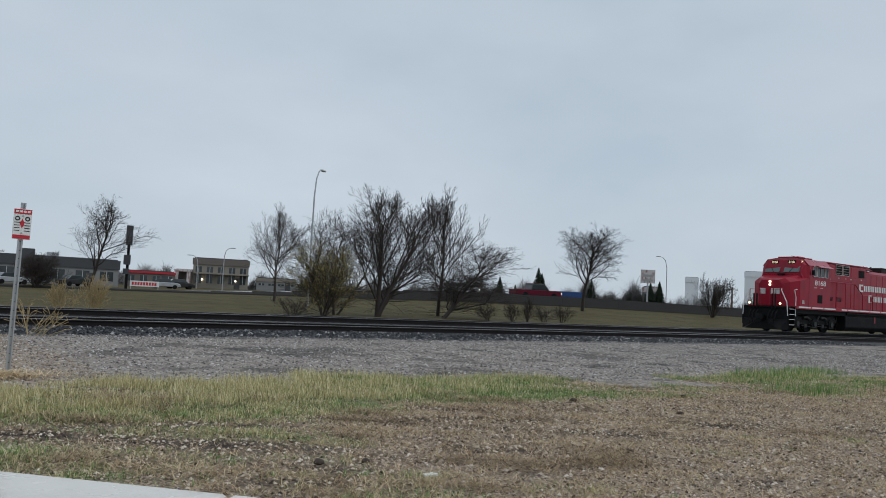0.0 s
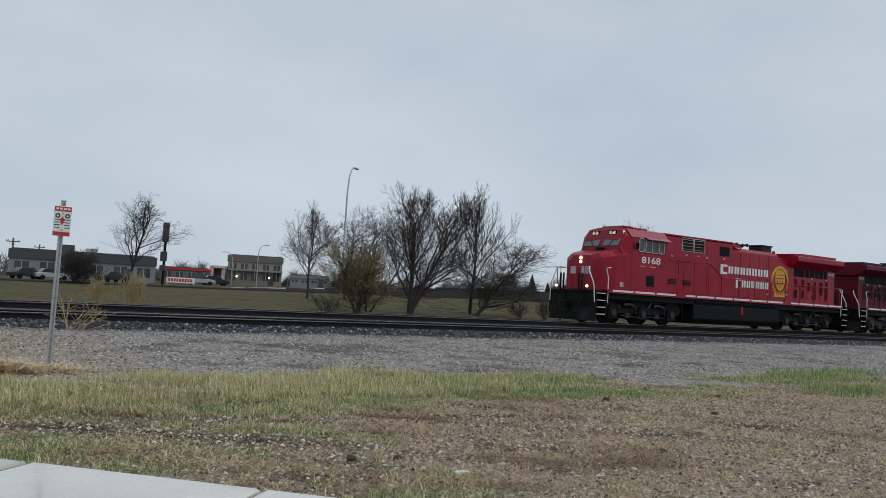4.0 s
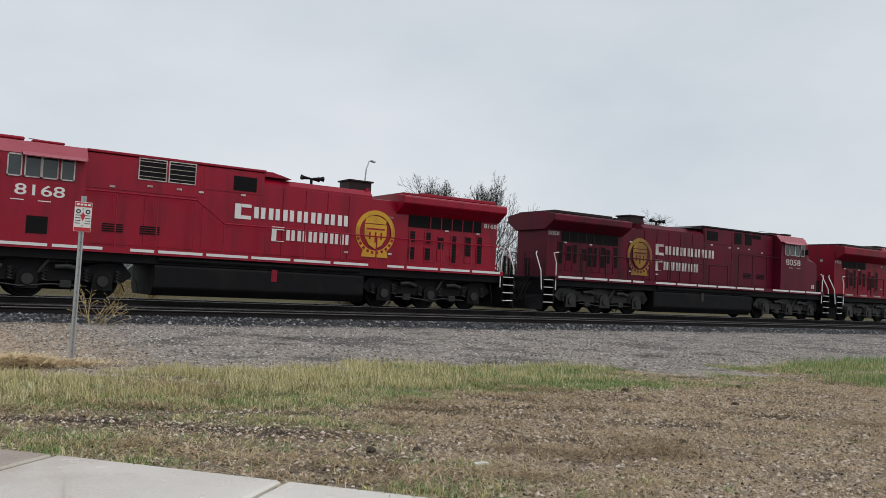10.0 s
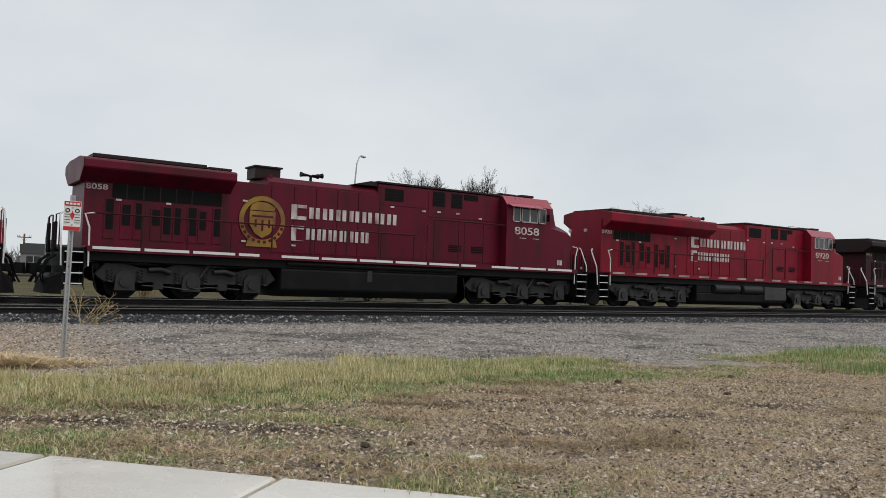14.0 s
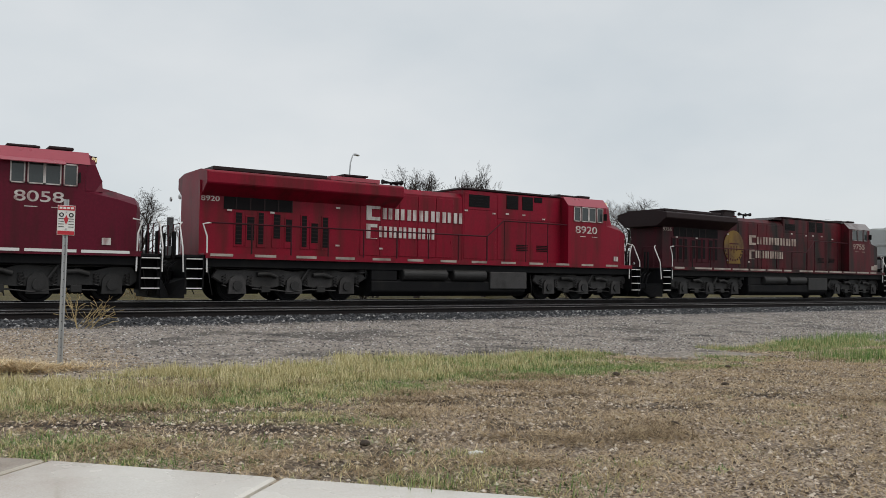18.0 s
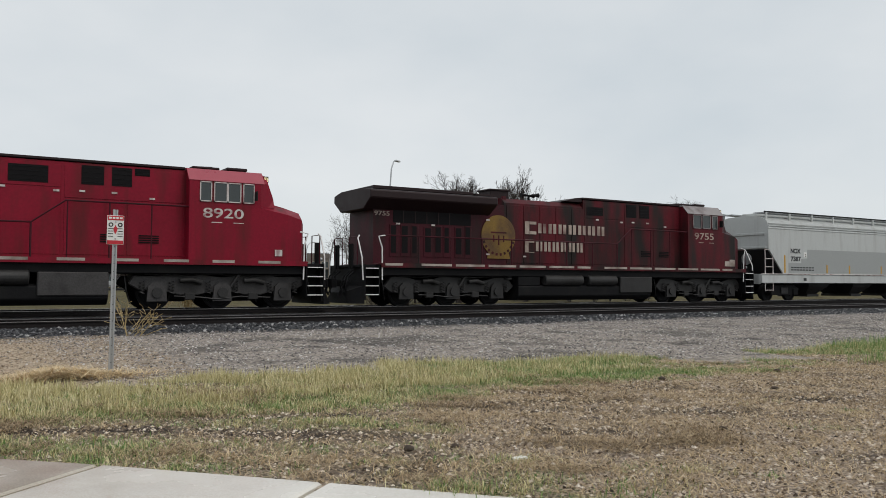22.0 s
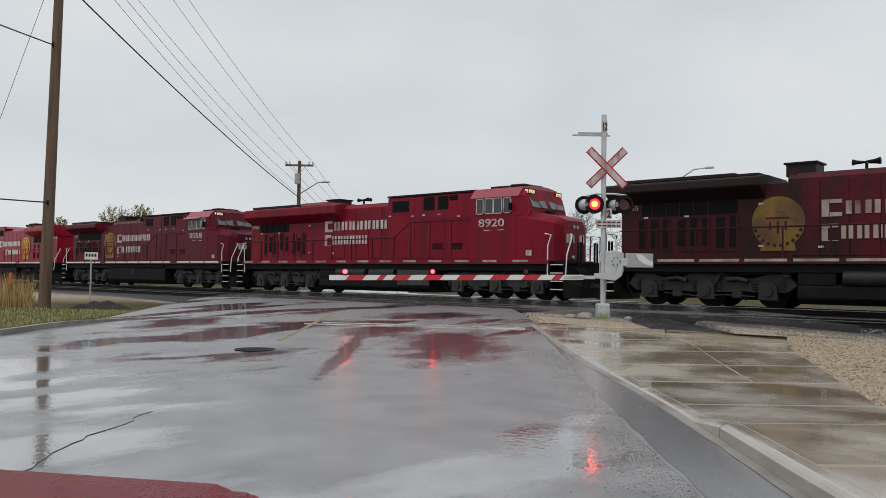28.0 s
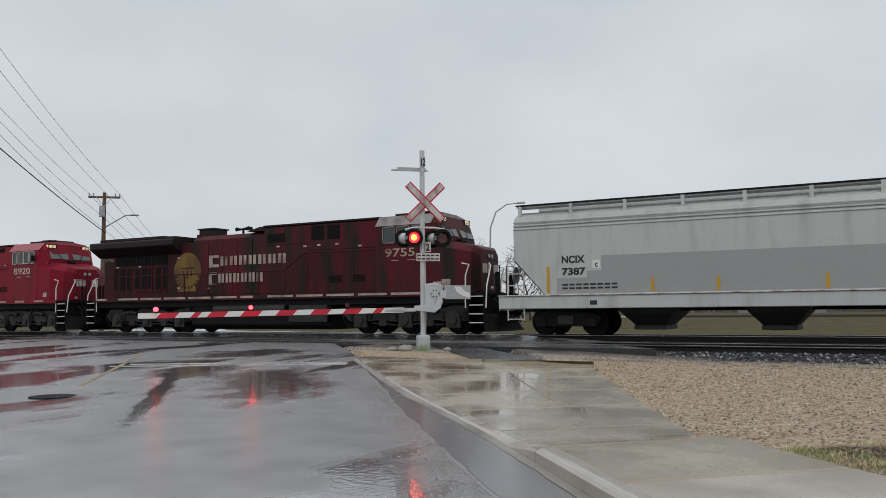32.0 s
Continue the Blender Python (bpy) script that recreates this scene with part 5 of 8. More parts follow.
def hopper_car():
    """A covered hopper wagon; its origin is the leading end."""
    W = thing("hopper_wagon", "pale grey covered hopper wagon with a darker repainted panel", "hopper wagon")
    shell = [(-1.52, 1.36), (-1.52, 3.6), (-1.42, 4.02), (-1.0, 4.24), (0, 4.32), (1.0, 4.24), (1.42, 4.02), (1.52, 3.6), (1.52, 1.36)]
    rings = [[(x, y, max(z, low)) for y, z in shell] for x, low in ((1.3, 2.6), (2.45, 1.36), (16.85, 1.36), (18.0, 2.6))]
    part("body", loft(B(), rings), HOPPER_GREY, W)
    for k, z in enumerate((3.60, 3.72, 3.84)):
        part("side_rib", boxed(1.3, 18.0, -1.545, -1.50, z, z + 0.05, 0.01), HOPPER_GREY, W)
    for x0, s in ((1.3, -1), (18.0, 1)):
        # A darker sheet laid over the pale body's end slope.
        sheet = loft(B(), [[(x0 + s * a, y, z) for y, z in ((-1.47, b), (1.47, b), (1.47, b - 0.03), (-1.47, b - 0.03))] for a, b in ((0.03, 2.58), (-1.12, 1.37))])
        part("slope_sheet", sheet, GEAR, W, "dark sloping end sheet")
        part("end_rib", boxed(min(x0, x0 + s * 0.06), max(x0, x0 + s * 0.06), -1.4, 1.4, 2.62, 2.74, 0.01), HOPPER_GREY, W)
        part("end_rib", boxed(min(x0, x0 + s * 0.06), max(x0, x0 + s * 0.06), -1.3, 1.3, 3.3, 3.42, 0.01), HOPPER_GREY, W)
        part("end_sill", boxed(x0 + s * 0.56, x0 + s * 0.6, -1.45, 1.45, 0.85, 1.35), HOPPER_GREY, W)
        for y in (-1.5, 1.5):
            side = part("ladder", tube(B(), [(x0 - s * 0.35, y, 0.5), (x0 - s * 0.35, y, 2.6)], 0.025, 5), WHITE_WORN, W, "white end ladder")
            part("rail", tube(B(), [(x0 + s * 0.25, y, 0.5), (x0 + s * 0.25, y, 2.6)], 0.025, 5), WHITE_WORN, side)
            for z in (0.55, 0.9, 1.3, 1.7, 2.1, 2.55):
                part("rung", tube(B(), [(x0 - s * 0.35, y, z), (x0 + s * 0.25, y, z)], 0.02, 5), WHITE_WORN, side)
        part("brake_wheel", disc_x(x0 + s * 0.35, x0 + s * 0.4, -0.5, 2.1, 0.3), STEEL, W)
        coupler(W, x0 + s * 0.6, s)
    part("side_sill", boxed(0.72, 18.58, -1.56, -1.40, 0.90, 1.33, 0.02), HOPPER_GREY, W)
    part("side_sill", boxed(0.72, 18.58, 1.40, 1.56, 0.90, 1.33, 0.02), HOPPER_GREY, W)
    part("sill_ledge", boxed(0.72, 18.58, -1.60, -1.50, 1.33, 1.37, 0.01), WHITE_WORN, W)
    part("centre_beam", boxed(0.75, 18.55, -0.3, 0.3, 0.8, 1.3), BLACK, W)
    # repainted panel, raised by the paint's thickness
    part("repaint_panel", extrude(B(), [(4.4, 2.62), (17.8, 2.62), (17.8, 1.40), (2.85, 1.40), (2.85, 1.92), (3.9, 1.92), (3.9, 2.14), (4.4, 2.14)], "y", -1.526, -1.51), HOPPER_PATCH, W, "darker grey painted-over panel")
    letters("reporting_mark", "NCIX", 3.42, -1.524, 2.42, 0.22, 0.80, BLACK_PAINT, W)
    letters("wagon_number", "7387", 3.44, -1.524, 2.02, 0.22, 0.82, BLACK_PAINT, W)
    part("load_code_plate", boxed(4.1, 4.36, -1.53, -1.522, 2.22, 2.48), WHITE, W)
    letters("load_code", "C", 4.23, -1.532, 2.26, 0.12, 0.09, BLACK_PAINT, W)
    for k in range(8):
        part("stencil_bar", boxed(3.05 + k * 0.24, 3.05 + k * 0.24 + 0.19, -1.532, -1.524, 1.66, 1.72), BLACK_PAINT, W)
        part("stencil_bar", boxed(3.05 + k * 0.24, 3.05 + k * 0.24 + 0.19, -1.532, -1.524, 1.54, 1.60), BLACK_PAINT, W)
    part("placard", boxed(4.0, 4.24, -1.568, -1.56, 1.02, 1.16), BLACK_PAINT, W)
    for x in (2.5, 6.0, 8.0, 11.0, 14.0, 16.5):
        part("reflector", boxed(x, x + 0.10, -1.534, -1.522, 1.42, 1.85 if x > 3 else 2.3), YELLOW, W, "yellow reflector strip")
    # roof walkway and hatches
    for y in (-0.95, 0.95):
        part("roof_walkway", boxed(1.32, 17.98, y - 0.3, y + 0.3, 4.40, 4.45), STEEL, W, "grated steel roof walkway")
        part("roof_rail", tube(B(), [(1.3, y * 1.36, 4.47), (18.0, y * 1.36, 4.47)], 0.03, 5), BLACK, W)
        for k in range(10):
            part("walkway_bracket", boxed(1.4 + k * 1.85, 1.52 + k * 1.85, y * 1.36 - 0.03, y * 1.36 + 0.03, 4.08, 4.44), HOPPER_GREY, W)
    part("roof_hatch", boxed(1.8, 17.5, -0.45, 0.45, 4.30, 4.46, 0.04), HOPPER_GREY, W)
    # discharge bays
    for c in (5.75, 9.65, 13.55):
        bay = loft(B(), [[(c - 1.0, y, 1.0) for y in (-1.35, 1.35)] + [(c + 1.0, y, 1.0) for y in (1.35, -1.35)], [(c - 0.8, y, 0.72) for y in (-1.2, 1.2)] + [(c + 0.8, y, 0.72) for y in (1.2, -1.2)], [(c - 0.45, y, 0.32) for y in (-0.75, 0.75)] + [(c + 0.45, y, 0.32) for y in (0.75, -0.75)]])
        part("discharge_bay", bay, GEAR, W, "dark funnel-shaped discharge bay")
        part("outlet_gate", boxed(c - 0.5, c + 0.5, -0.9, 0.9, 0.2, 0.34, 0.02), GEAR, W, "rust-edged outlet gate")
    for x in (3.0, 16.3):
        tr = thing_part("truck", W, x, "two-axle freight truck")
        for s in (-1, 1):
            part("side_frame", bevelled(extrude(B(), [(-1.25, 0.62), (-0.8, 0.8), (0.8, 0.8), (1.25, 0.62), (1.1, 0.36), (0.5, 0.3), (-0.5, 0.3), (-1.1, 0.36)], "y", min(s * 0.98, s * 1.12), max(s * 0.98, s * 1.12)), 0.02), BLACK, tr)
        for ax in (-0.89, 0.89):
            wheelset(tr, ax, 0.46)
        for s in (-1, 1):
            part("axle_box", boxed(-1.07, -0.71, s * 1.13 - 0.05, s * 1.13 + 0.05, 0.3, 0.62, 0.02), BLACK, tr)
            part("axle_box", boxed(0.71, 1.07, s * 1.13 - 0.05, s * 1.13 + 0.05, 0.3, 0.62, 0.02), BLACK, tr)
            part("spring_nest", boxed(-0.28, 0.28, s * 1.12 - 0.06, s * 1.12 + 0.06, 0.36, 0.68, 0.02), GEAR, tr)
    return W


CARS.append((hopper_car(), 59.95))
RUN = [(0.0, 72.29), (1.0, 67.47), (2.0, 62.65), (3.0, 58.03), (4.5, 51.25), (6.0, 44.57), (7.5, 37.97), (9.0, 31.34), (10.5, 24.65), (12.0, 17.9), (13.5, 11.18), (15.0, 4.44), (17.0, -4.6), (19.0, -13.45), (21.0, -22.28), (23.0, -31.3), (24.0, -35.98), (25.0, -40.65), (26.5, -47.42), (28.5, -56.3), (30.0, -63.08), (31.0, -67.75), (32.0, -72.4)]

# ---- crossing signal ----
LENS_LIT = glow("lit_red_lens", (1.0, 0.008, 0.014), 8.0, (0.5, 0.02, 0.02))
LENS_CORE = glow("lit_lamp_core", (1.0, 0.16, 0.03), 7.0, (0.9, 0.5, 0.1))
LENS_OFF = mat("unlit_red_lens", (0.10, 0.008, 0.010), 0.12, var=0.1, bump=0)
ARM_LIT = glow("lit_arm_lamp", (1.0, 0.012, 0.018), 26.0, (0.5, 0.02, 0.02))


SIGNAL_AT = pose(-10.54, 18.17, 0.27, 0, 0, 42.1)
signal = thing("crossing_signal", "grey crossing mast with crossbuck, red flashing lamps and lowered arm", "crossing signal", SIGNAL_AT)
part("mast", tube(B(), [(0, 0, 0.1), (0, 0, 5.18)], 0.066, 14), ALU, signal, "painted steel tube mast")
part("pedestal", bevelled(extrude(B(), [(-0.16, -0.16), (0.16, -0.16), (0.16, 0.16), (-0.16, 0.16)], "z", -0.1, 0.34), 0.03), ALU, signal, "square cast pedestal")
for a in (45, 135, 225, 315):
    part("bolt", tube(B(), [(0.11 * math.cos(radians(a)), -0.165, 0.17 + 0.1 * math.sin(radians(a))), (0.11 * math.cos(radians(a)), -0.185, 0.17 + 0.1 * math.sin(radians(a)))], 0.02, 6), STEEL, signal)
for k, a in enumerate((45, -45)):
    c, s = math.cos(radians(a)), math.sin(radians(a))
    for name, half, w, y, m in (("blade_edge", 0.66, 0.105, -0.095, RED_TAPE), ("blade", 0.64, 0.07, -0.105, WHITE_WORN)):
        yy = y - 0.012 * k
        pts = [(u * c - v * s + 0.06, 3.80 + u * s + v * c) for u, v in ((-half, -w), (half, -w), (half, w), (-half, w))]
        b = part(name, extrude(B(), pts, "y", yy - 0.006, yy + 0.006), m, signal, "red border of the crossbuck blade" if m is RED_TAPE else "off-white crossbuck blade")
part("name_plate", boxed(-0.82, 0.14, -0.04, -0.01, 4.62, 4.66), STEEL, signal, "thin plate seen edge-on")
part("name_plate", boxed(-0.66, 0.1, 0.02, 0.05, 4.68, 4.73), STEEL, signal, "thin plate seen edge-on")
part("mast_tag", boxed(-0.07, 0.07, -0.085, -0.07, 4.74, 5.02), WHITE_WORN, signal)
letters("tag_number", "12", 0, -0.088, 4.78, 0.18, 0.11, BLACK_PAINT, signal)
part("lamp_crossarm", tube(B(), [(-0.46, -0.02, 3.08), (-0.2, -0.02, 3.14), (0.3, -0.02, 3.14), (0.58, -0.02, 3.10)], 0.028, 8), ALU, signal)
HEADS = ((-0.26, 2.86), (0.50, 2.86))
for k, (x, z) in enumerate(HEADS):
    bg_disc = part("background_disc", ring_y(B(), x, z, -0.16, -0.145, 0.12, 0.245), BLACK, signal, "black round lamp background")
    hood = B()
    n = 16
    arc = [math.pi * (k2 / (n - 1)) * 1.1 - 0.05 * math.pi for k2 in range(n)]
    loft(hood, [[(x + r * math.cos(a), yy, z + r * math.sin(a)) for r, yy in ((0.143, -0.15), (0.143, -0.36 + 0.10 * abs(math.cos(a))), (0.150, -0.36 + 0.10 * abs(math.cos(a))), (0.150, -0.15))] for a in arc])
    part("hood", hood, BLACK, bg_disc)
    part("lens", disc(B(), x, z, -0.172, -0.14, 0.138, 22), LENS_OFF, bg_disc, "dark red unlit lens")
    part("housing", loft(B(), [[(x + r * math.cos(2 * math.pi * k2 / 18), yy, z + r * math.sin(2 * math.pi * k2 / 18)) for k2 in range(18)] for r, yy in ((0.13, -0.14), (0.13, -0.02), (0.07, 0.08))]), ALU, bg_disc, "grey lamp housing")
    back = x - 0.22 if k == 0 else x - 0.20
    part("rear_housing", loft(B(), [[(back + r * math.cos(2 * math.pi * k2 / 18), yy, z + r * math.sin(2 * math.pi * k2 / 18)) for k2 in range(18)] for r, yy in ((0.06, -0.16), (0.13, -0.06), (0.15, 0.12))]), ALU, signal, "grey back of the opposite lamp")
    part("rear_background", ring_y(B(), back, z, 0.10, 0.115, 0.11, 0.235), BLACK, signal)
    part("bracket", tube(B(), [(x, -0.02, z + 0.12), (x, -0.02, 3.11)], 0.02, 6), ALU, signal)
# the one lit lens goes from head to head
flash = part("lit_lens", disc(B(), 0, 0, -0.014, 0.0, 0.135, 24), LENS_LIT, signal, "glowing red lamp lens")
part("lamp_core", disc(B(), -0.006, 0.004, -0.018, -0.013, 0.080, 18), LENS_CORE, flash, "bright orange lamp core")
part("track_count_plate", boxed(0.04, 0.2, -0.09, -0.075, 2.5, 2.76), WHITE_WORN, signal)
letters("track_count", "2", 0.12, -0.094, 2.54, 0.17, 0.10, BLACK_PAINT, signal)
info = part("notice_plate", boxed(-0.2, 0.44, -0.105, -0.085, 2.26, 2.47), WHITE_WORN, signal, "white notice with small unreadable print")
for r in range(2):
    for k in range(5):
        part("print_bar", boxed(-0.16 + k * 0.12, -0.16 + k * 0.12 + 0.09, -0.109, -0.104, 2.30 + r * 0.09, 2.335 + r * 0.09), GEAR, info)
# gate mechanism and arm
part("gate_machine", bevelled(extrude(B(), [(0.02, 1.0), (0.40, 1.0), (0.50, 1.18), (0.50, 1.62), (0.30, 1.70), (0.02, 1.66)], "y", -0.2, 0.14), 0.025), ALU, signal, "grey gate machine housing")
part("machine_cover", disc(B(), 0.27, 1.42, -0.225, -0.2, 0.12, 18), ALU, signal)
for k in range(6):
    a = k * math.pi / 3
    part("bolt", tube(B(), [(0.27 + 0.09 * math.cos(a), -0.225, 1.42 + 0.09 * math.sin(a)), (0.27 + 0.09 * math.cos(a), -0.24, 1.42 + 0.09 * math.sin(a))], 0.015, 6), BLACK, signal)
part("pivot_arm", bevelled(extrude(B(), [(-0.28, 0.98), (0.25, 0.92), (0.42, 1.05), (0.45, 1.3), (0.34, 1.34), (0.28, 1.12), (-0.28, 1.10)], "y", -0.30, -0.23), 0.01), ALU, signal)
part("counterweight", boxed(0.52, 1.22, -0.26, -0.18, 1.26, 1.62, 0.01), STEEL, signal, "grey counterweight plate with peeling paint")
part("paint_flake", extrude(B(), [(0.78, 1.6), (0.95, 1.58), (1.08, 1.46), (1.2, 1.42), (1.2, 1.3), (0.98, 1.36), (0.84, 1.46)], "y", -0.264, -0.258), WHITE, signal, "patch of white paint")
part("counterweight_arm", boxed(0.40, 0.56, -0.27, -0.24, 1.3, 1.5), ALU, signal)
ARM_Y = -0.27
arm = part("gate_arm", boxed(-6.95, -0.55, ARM_Y - 0.015, ARM_Y + 0.015, 0.93, 1.06, 0.004), WHITE, signal, "white gate arm with slanted red bands")
arm.matrix_basis = Matrix.Translation((-0.5, 0, 1.0)) @ pose(0, 0, 0, 0, -0.85, 0) @ Matrix.Translation((0.5, 0, -1.0))
part("arm_adapter", boxed(-1.05, -0.25, ARM_Y - 0.03, ARM_Y + 0.03, 0.95, 1.04, 0.01), ALU, signal)
x = -6.55
for k, (gap, w) in enumerate(((0.0, 0.42), (0.36, 0.16), (0.22, 0.40), (0.38, 0.42), (0.42, 0.42), (0.42, 0.42), (0.38, 0.40), (0.36, 0.2))):
    x += gap
    band = extrude(B(), [(x, 0.928), (x + w, 0.928), (x + w + 0.12, 1.062), (x + 0.12, 1.062)], "y", ARM_Y - 0.019, ARM_Y + 0.019)
    part("red_band", band, RED_TAPE, arm, "slanted red reflective band")
    x += w
ARM_LAMPS = (-6.55, -4.35, -2.0)
for k, x in enumerate(ARM_LAMPS):
    body = part("arm_lamp", boxed(x - 0.05, x + 0.05, ARM_Y - 0.04, ARM_Y + 0.04, 1.06, 1.10, 0.01), BLACK, arm)
    part("lamp_globe", disc(B(), x, 1.145, ARM_Y - 0.05, ARM_Y + 0.05, 0.055, 14), ARM_LIT if k == 0 else LENS_OFF, arm, "lit red tip lamp" if k == 0 else "red lamp globe")
arm_flash = part("lit_globe", disc(B(), 0, 0, -0.066, -0.052, 0.052, 14), ARM_LIT, arm, "glowing red arm lamp")
part("conduit", tube(B(), [(0.07, 0.06, 0.3), (0.1, 0.08, 1.0), (0.08, 0.05, 1.9), (0.06, 0.04, 2.9)], 0.018, 6), ALU, signal)

STONE = mat("grey_field_stone", (0.30, 0.28, 0.26), 0.6, var=0.25, scale=8, bump=0.4)


def rock(m, sx, sy, sz, seed, label="rough grey stone beside the signal mast"):
    r = random.Random(seed)
    bm = B()
    bmesh.ops.create_icosphere(bm, subdivisions=2, radius=1)
    for v in bm.verts:
        k = 1 + 0.22 * noise.noise(v.co * 1.6 + Vector((seed, 0, 0)))
        v.co = Vector((v.co.x * sx * k, v.co.y * sy * k, max(-0.3, v.co.z) * sz * k))
    ob = part("stone", bm, STONE, None, "", True)
    ob.matrix_basis = m
    return tagged(ob, label, "stone", group="stones by the mast")


for k, (dx, dy, s) in enumerate(((-0.55, -0.35, 0.2), (-0.85, -0.2, 0.15), (0.5, -0.6, 0.12), (1.2, -0.5, 0.10), (1.7, -0.75, 0.09), (-0.3, 0.4, 0.14))):
    p = SIGNAL_AT @ Vector((dx, dy, 0))
    rock(pose(p.x, p.y, land(p.x, p.y) + s * 0.15, 0, 0, 37 * k), s, s * 0.75, s * 0.6, k + 1)


# ---- signs and poles ----
def place(az, r):
    return -r * math.sin(radians(az)), r * math.cos(radians(az))


px, py = place(-9.25, 11.66)
warn = thing("warning_sign", "white and red warning notice on a galvanised steel post", "sign", pose(px, py, land(px, py), 0, 0, -2) @ pose(0, 0, 0, 0, 0.6, 0))
post = B()
extrude(post, [(-0.03, 0.0), (-0.03, -0.035), (-0.012, -0.035), (-0.012, -0.012), (0.012, -0.012), (0.012, -0.035), (0.03, -0.035), (0.03, 0.0)], "z", -0.3, 2.19)
part("post", post, STEEL, warn, "galvanised channel post")
for k in range(18):
    part("post_hole", disc(B(), 0.0, 0.15 + k * 0.11, -0.0135, -0.0118, 0.006, 8), BLACK, warn)
board = part("board", boxed(-0.105, 0.105, -0.05, -0.038, 1.72, 2.11, 0.004), WHITE, warn, "white sign board")
part("red_band", boxed(-0.1, 0.1, -0.054, -0.05, 2.045, 2.105), SIGN_RED, board)
part("red_band", boxed(-0.1, 0.1, -0.054, -0.05, 1.725, 1.775), SIGN_RED, board)
for k in range(4):
    part("print_bar", boxed(-0.085 + k * 0.045, -0.085 + k * 0.045 + 0.034, -0.057, -0.054, 2.063, 2.088), WHITE, board)
for s in (-1, 1):
    part("emblem_ring", ring_y(B(), s * 0.058, 1.985, -0.054, -0.05, 0.016, 0.030, 14), BLACK_PAINT, board)
    for k in range(4):
        part("print_bar", boxed(s * 0.06 - 0.032, s * 0.06 + 0.032, -0.054, -0.05, 1.93 - k * 0.035, 1.938 - k * 0.035), GEAR, board)
part("emblem", extrude(B(), [(-0.02, 1.9), (0, 1.86), (0.02, 1.9), (0.028, 1.94), (0, 1.965), (-0.028, 1.94)], "y", -0.054, -0.05), SIGN_RED, board)
part("emblem", extrude(B(), [(-0.022, 1.93), (0.022, 1.93), (0.0, 1.985)], "y", -0.055, -0.0505), SIGN_RED, board)
for k in range(2):
    part("bolt", disc(B(), 0, 1.80 + k * 0.22, -0.06, -0.05, 0.010, 8), STEEL, board)

px, py = place(64.93, 37.0)
far_sign = thing("track_sign", "small white notice on a grey post beyond the road", "sign", pose(px, py, land(px, py), 0, 0, 55))
part("post", tube(B(), [(0, 0, -0.2), (0, 0, 1.95)], 0.035, 8), STEEL, far_sign)
b2 = part("board", boxed(-0.26, 0.26, -0.05, -0.035, 1.68, 1.98, 0.005), WHITE, far_sign)
for k in range(4):
    part("print_bar", boxed(-0.22 + k * 0.115, -0.22 + k * 0.115 + 0.08, -0.055, -0.05, 1.80, 1.93), GEAR, b2)
px, py = place(69.54, 30.5)
marker = thing("marker_post", "weathered marker post with an orange band", "marker post", pose(px, py, land(px, py)))
part("post", boxed(-0.07, 0.07, -0.03, 0.03, -0.2, 1.0, 0.01), mat("faded_orange_post", (0.30, 0.12, 0.04), 0.7, var=0.2), marker)
part("band", boxed(-0.075, 0.075, -0.036, 0.036, 0.72, 1.12, 0.008), mat("orange_band", (0.55, 0.16, 0.03), 0.6, var=0.1), marker)


def utility_pole(m, h, lean, arm_len, arm_z, label, lamp=None):
    P = thing("utility_pole", label, "utility pole", m)
    part("pole", tube(B(), [(0, 0, -0.5), (lean * 0.5, 0, h * 0.5), (lean, 0, h)], 0.19, 14, 0.12), WOOD_POLE, P, "weathered brown wooden pole")
    if arm_len:
        part("crossarm", boxed(-arm_len + lean, arm_len + lean, -0.06, 0.06, arm_z - 0.07, arm_z + 0.07, 0.01), WOOD_POLE, P)
        for k in (-1, -0.72, 0.72, 1):
            part("insulator", tube(B(), [(k * arm_len * 0.95 + lean, 0, arm_z + 0.07), (k * arm_len * 0.95 + lean, 0, arm_z + 0.28)], 0.045, 8), STEEL, P)
        for s in (-1, 1):
            part("arm_brace", tube(B(), [(s * arm_len * 0.5 + lean, -0.07, arm_z), (lean, -0.13, arm_z - 0.7)], 0.02, 5), STEEL, P)
    return P


# near pole on the verge, farther pole beyond the tracks
AX = math.degrees(math.atan2(RGT.y, RGT.x))
NP, FP = (-26.7, 11.0), (-47.8, 37.9)
near_pole = utility_pole(pose(*NP, land(*NP), 0, 0, AX), 15.15, 0.25, 1.2, 14.45, "tall weathered wooden utility pole on the grass verge")
for z in (3.4, 8.5, 10.8):
    part("cable_clamp", tube(B(), [(0.1, -0.16, z - 0.08), (0.1, -0.2, z), (0.1, -0.16, z + 0.08)], 0.03, 6), BLACK, near_pole)
far_pole = utility_pole(pose(*FP, land(*FP), 0, 0, AX), 9.75, 0.0, 1.05, 9.42, "wooden utility pole with a street lamp arm beyond the tracks")
part("transformer", tube(B(), [(-0.1, -0.3, 8.0), (-0.1, -0.3, 8.75)], 0.19, 14), STEEL, far_pole, "grey can transformer")
part("lamp_arm", tube(B(), [(0.1, 0, 7.3), (0.7, 0, 7.7), (1.4, 0, 8.15), (2.0, 0, 8.2)], 0.04, 6), STEEL, far_pole)
part("lamp_head", boxed(1.7, 2.3, -0.1, 0.1, 8.14, 8.25, 0.03), STEEL, far_pole)
WIRE = mat("black_cable", (0.02, 0.02, 0.022), 0.5, var=0.1, bump=0)


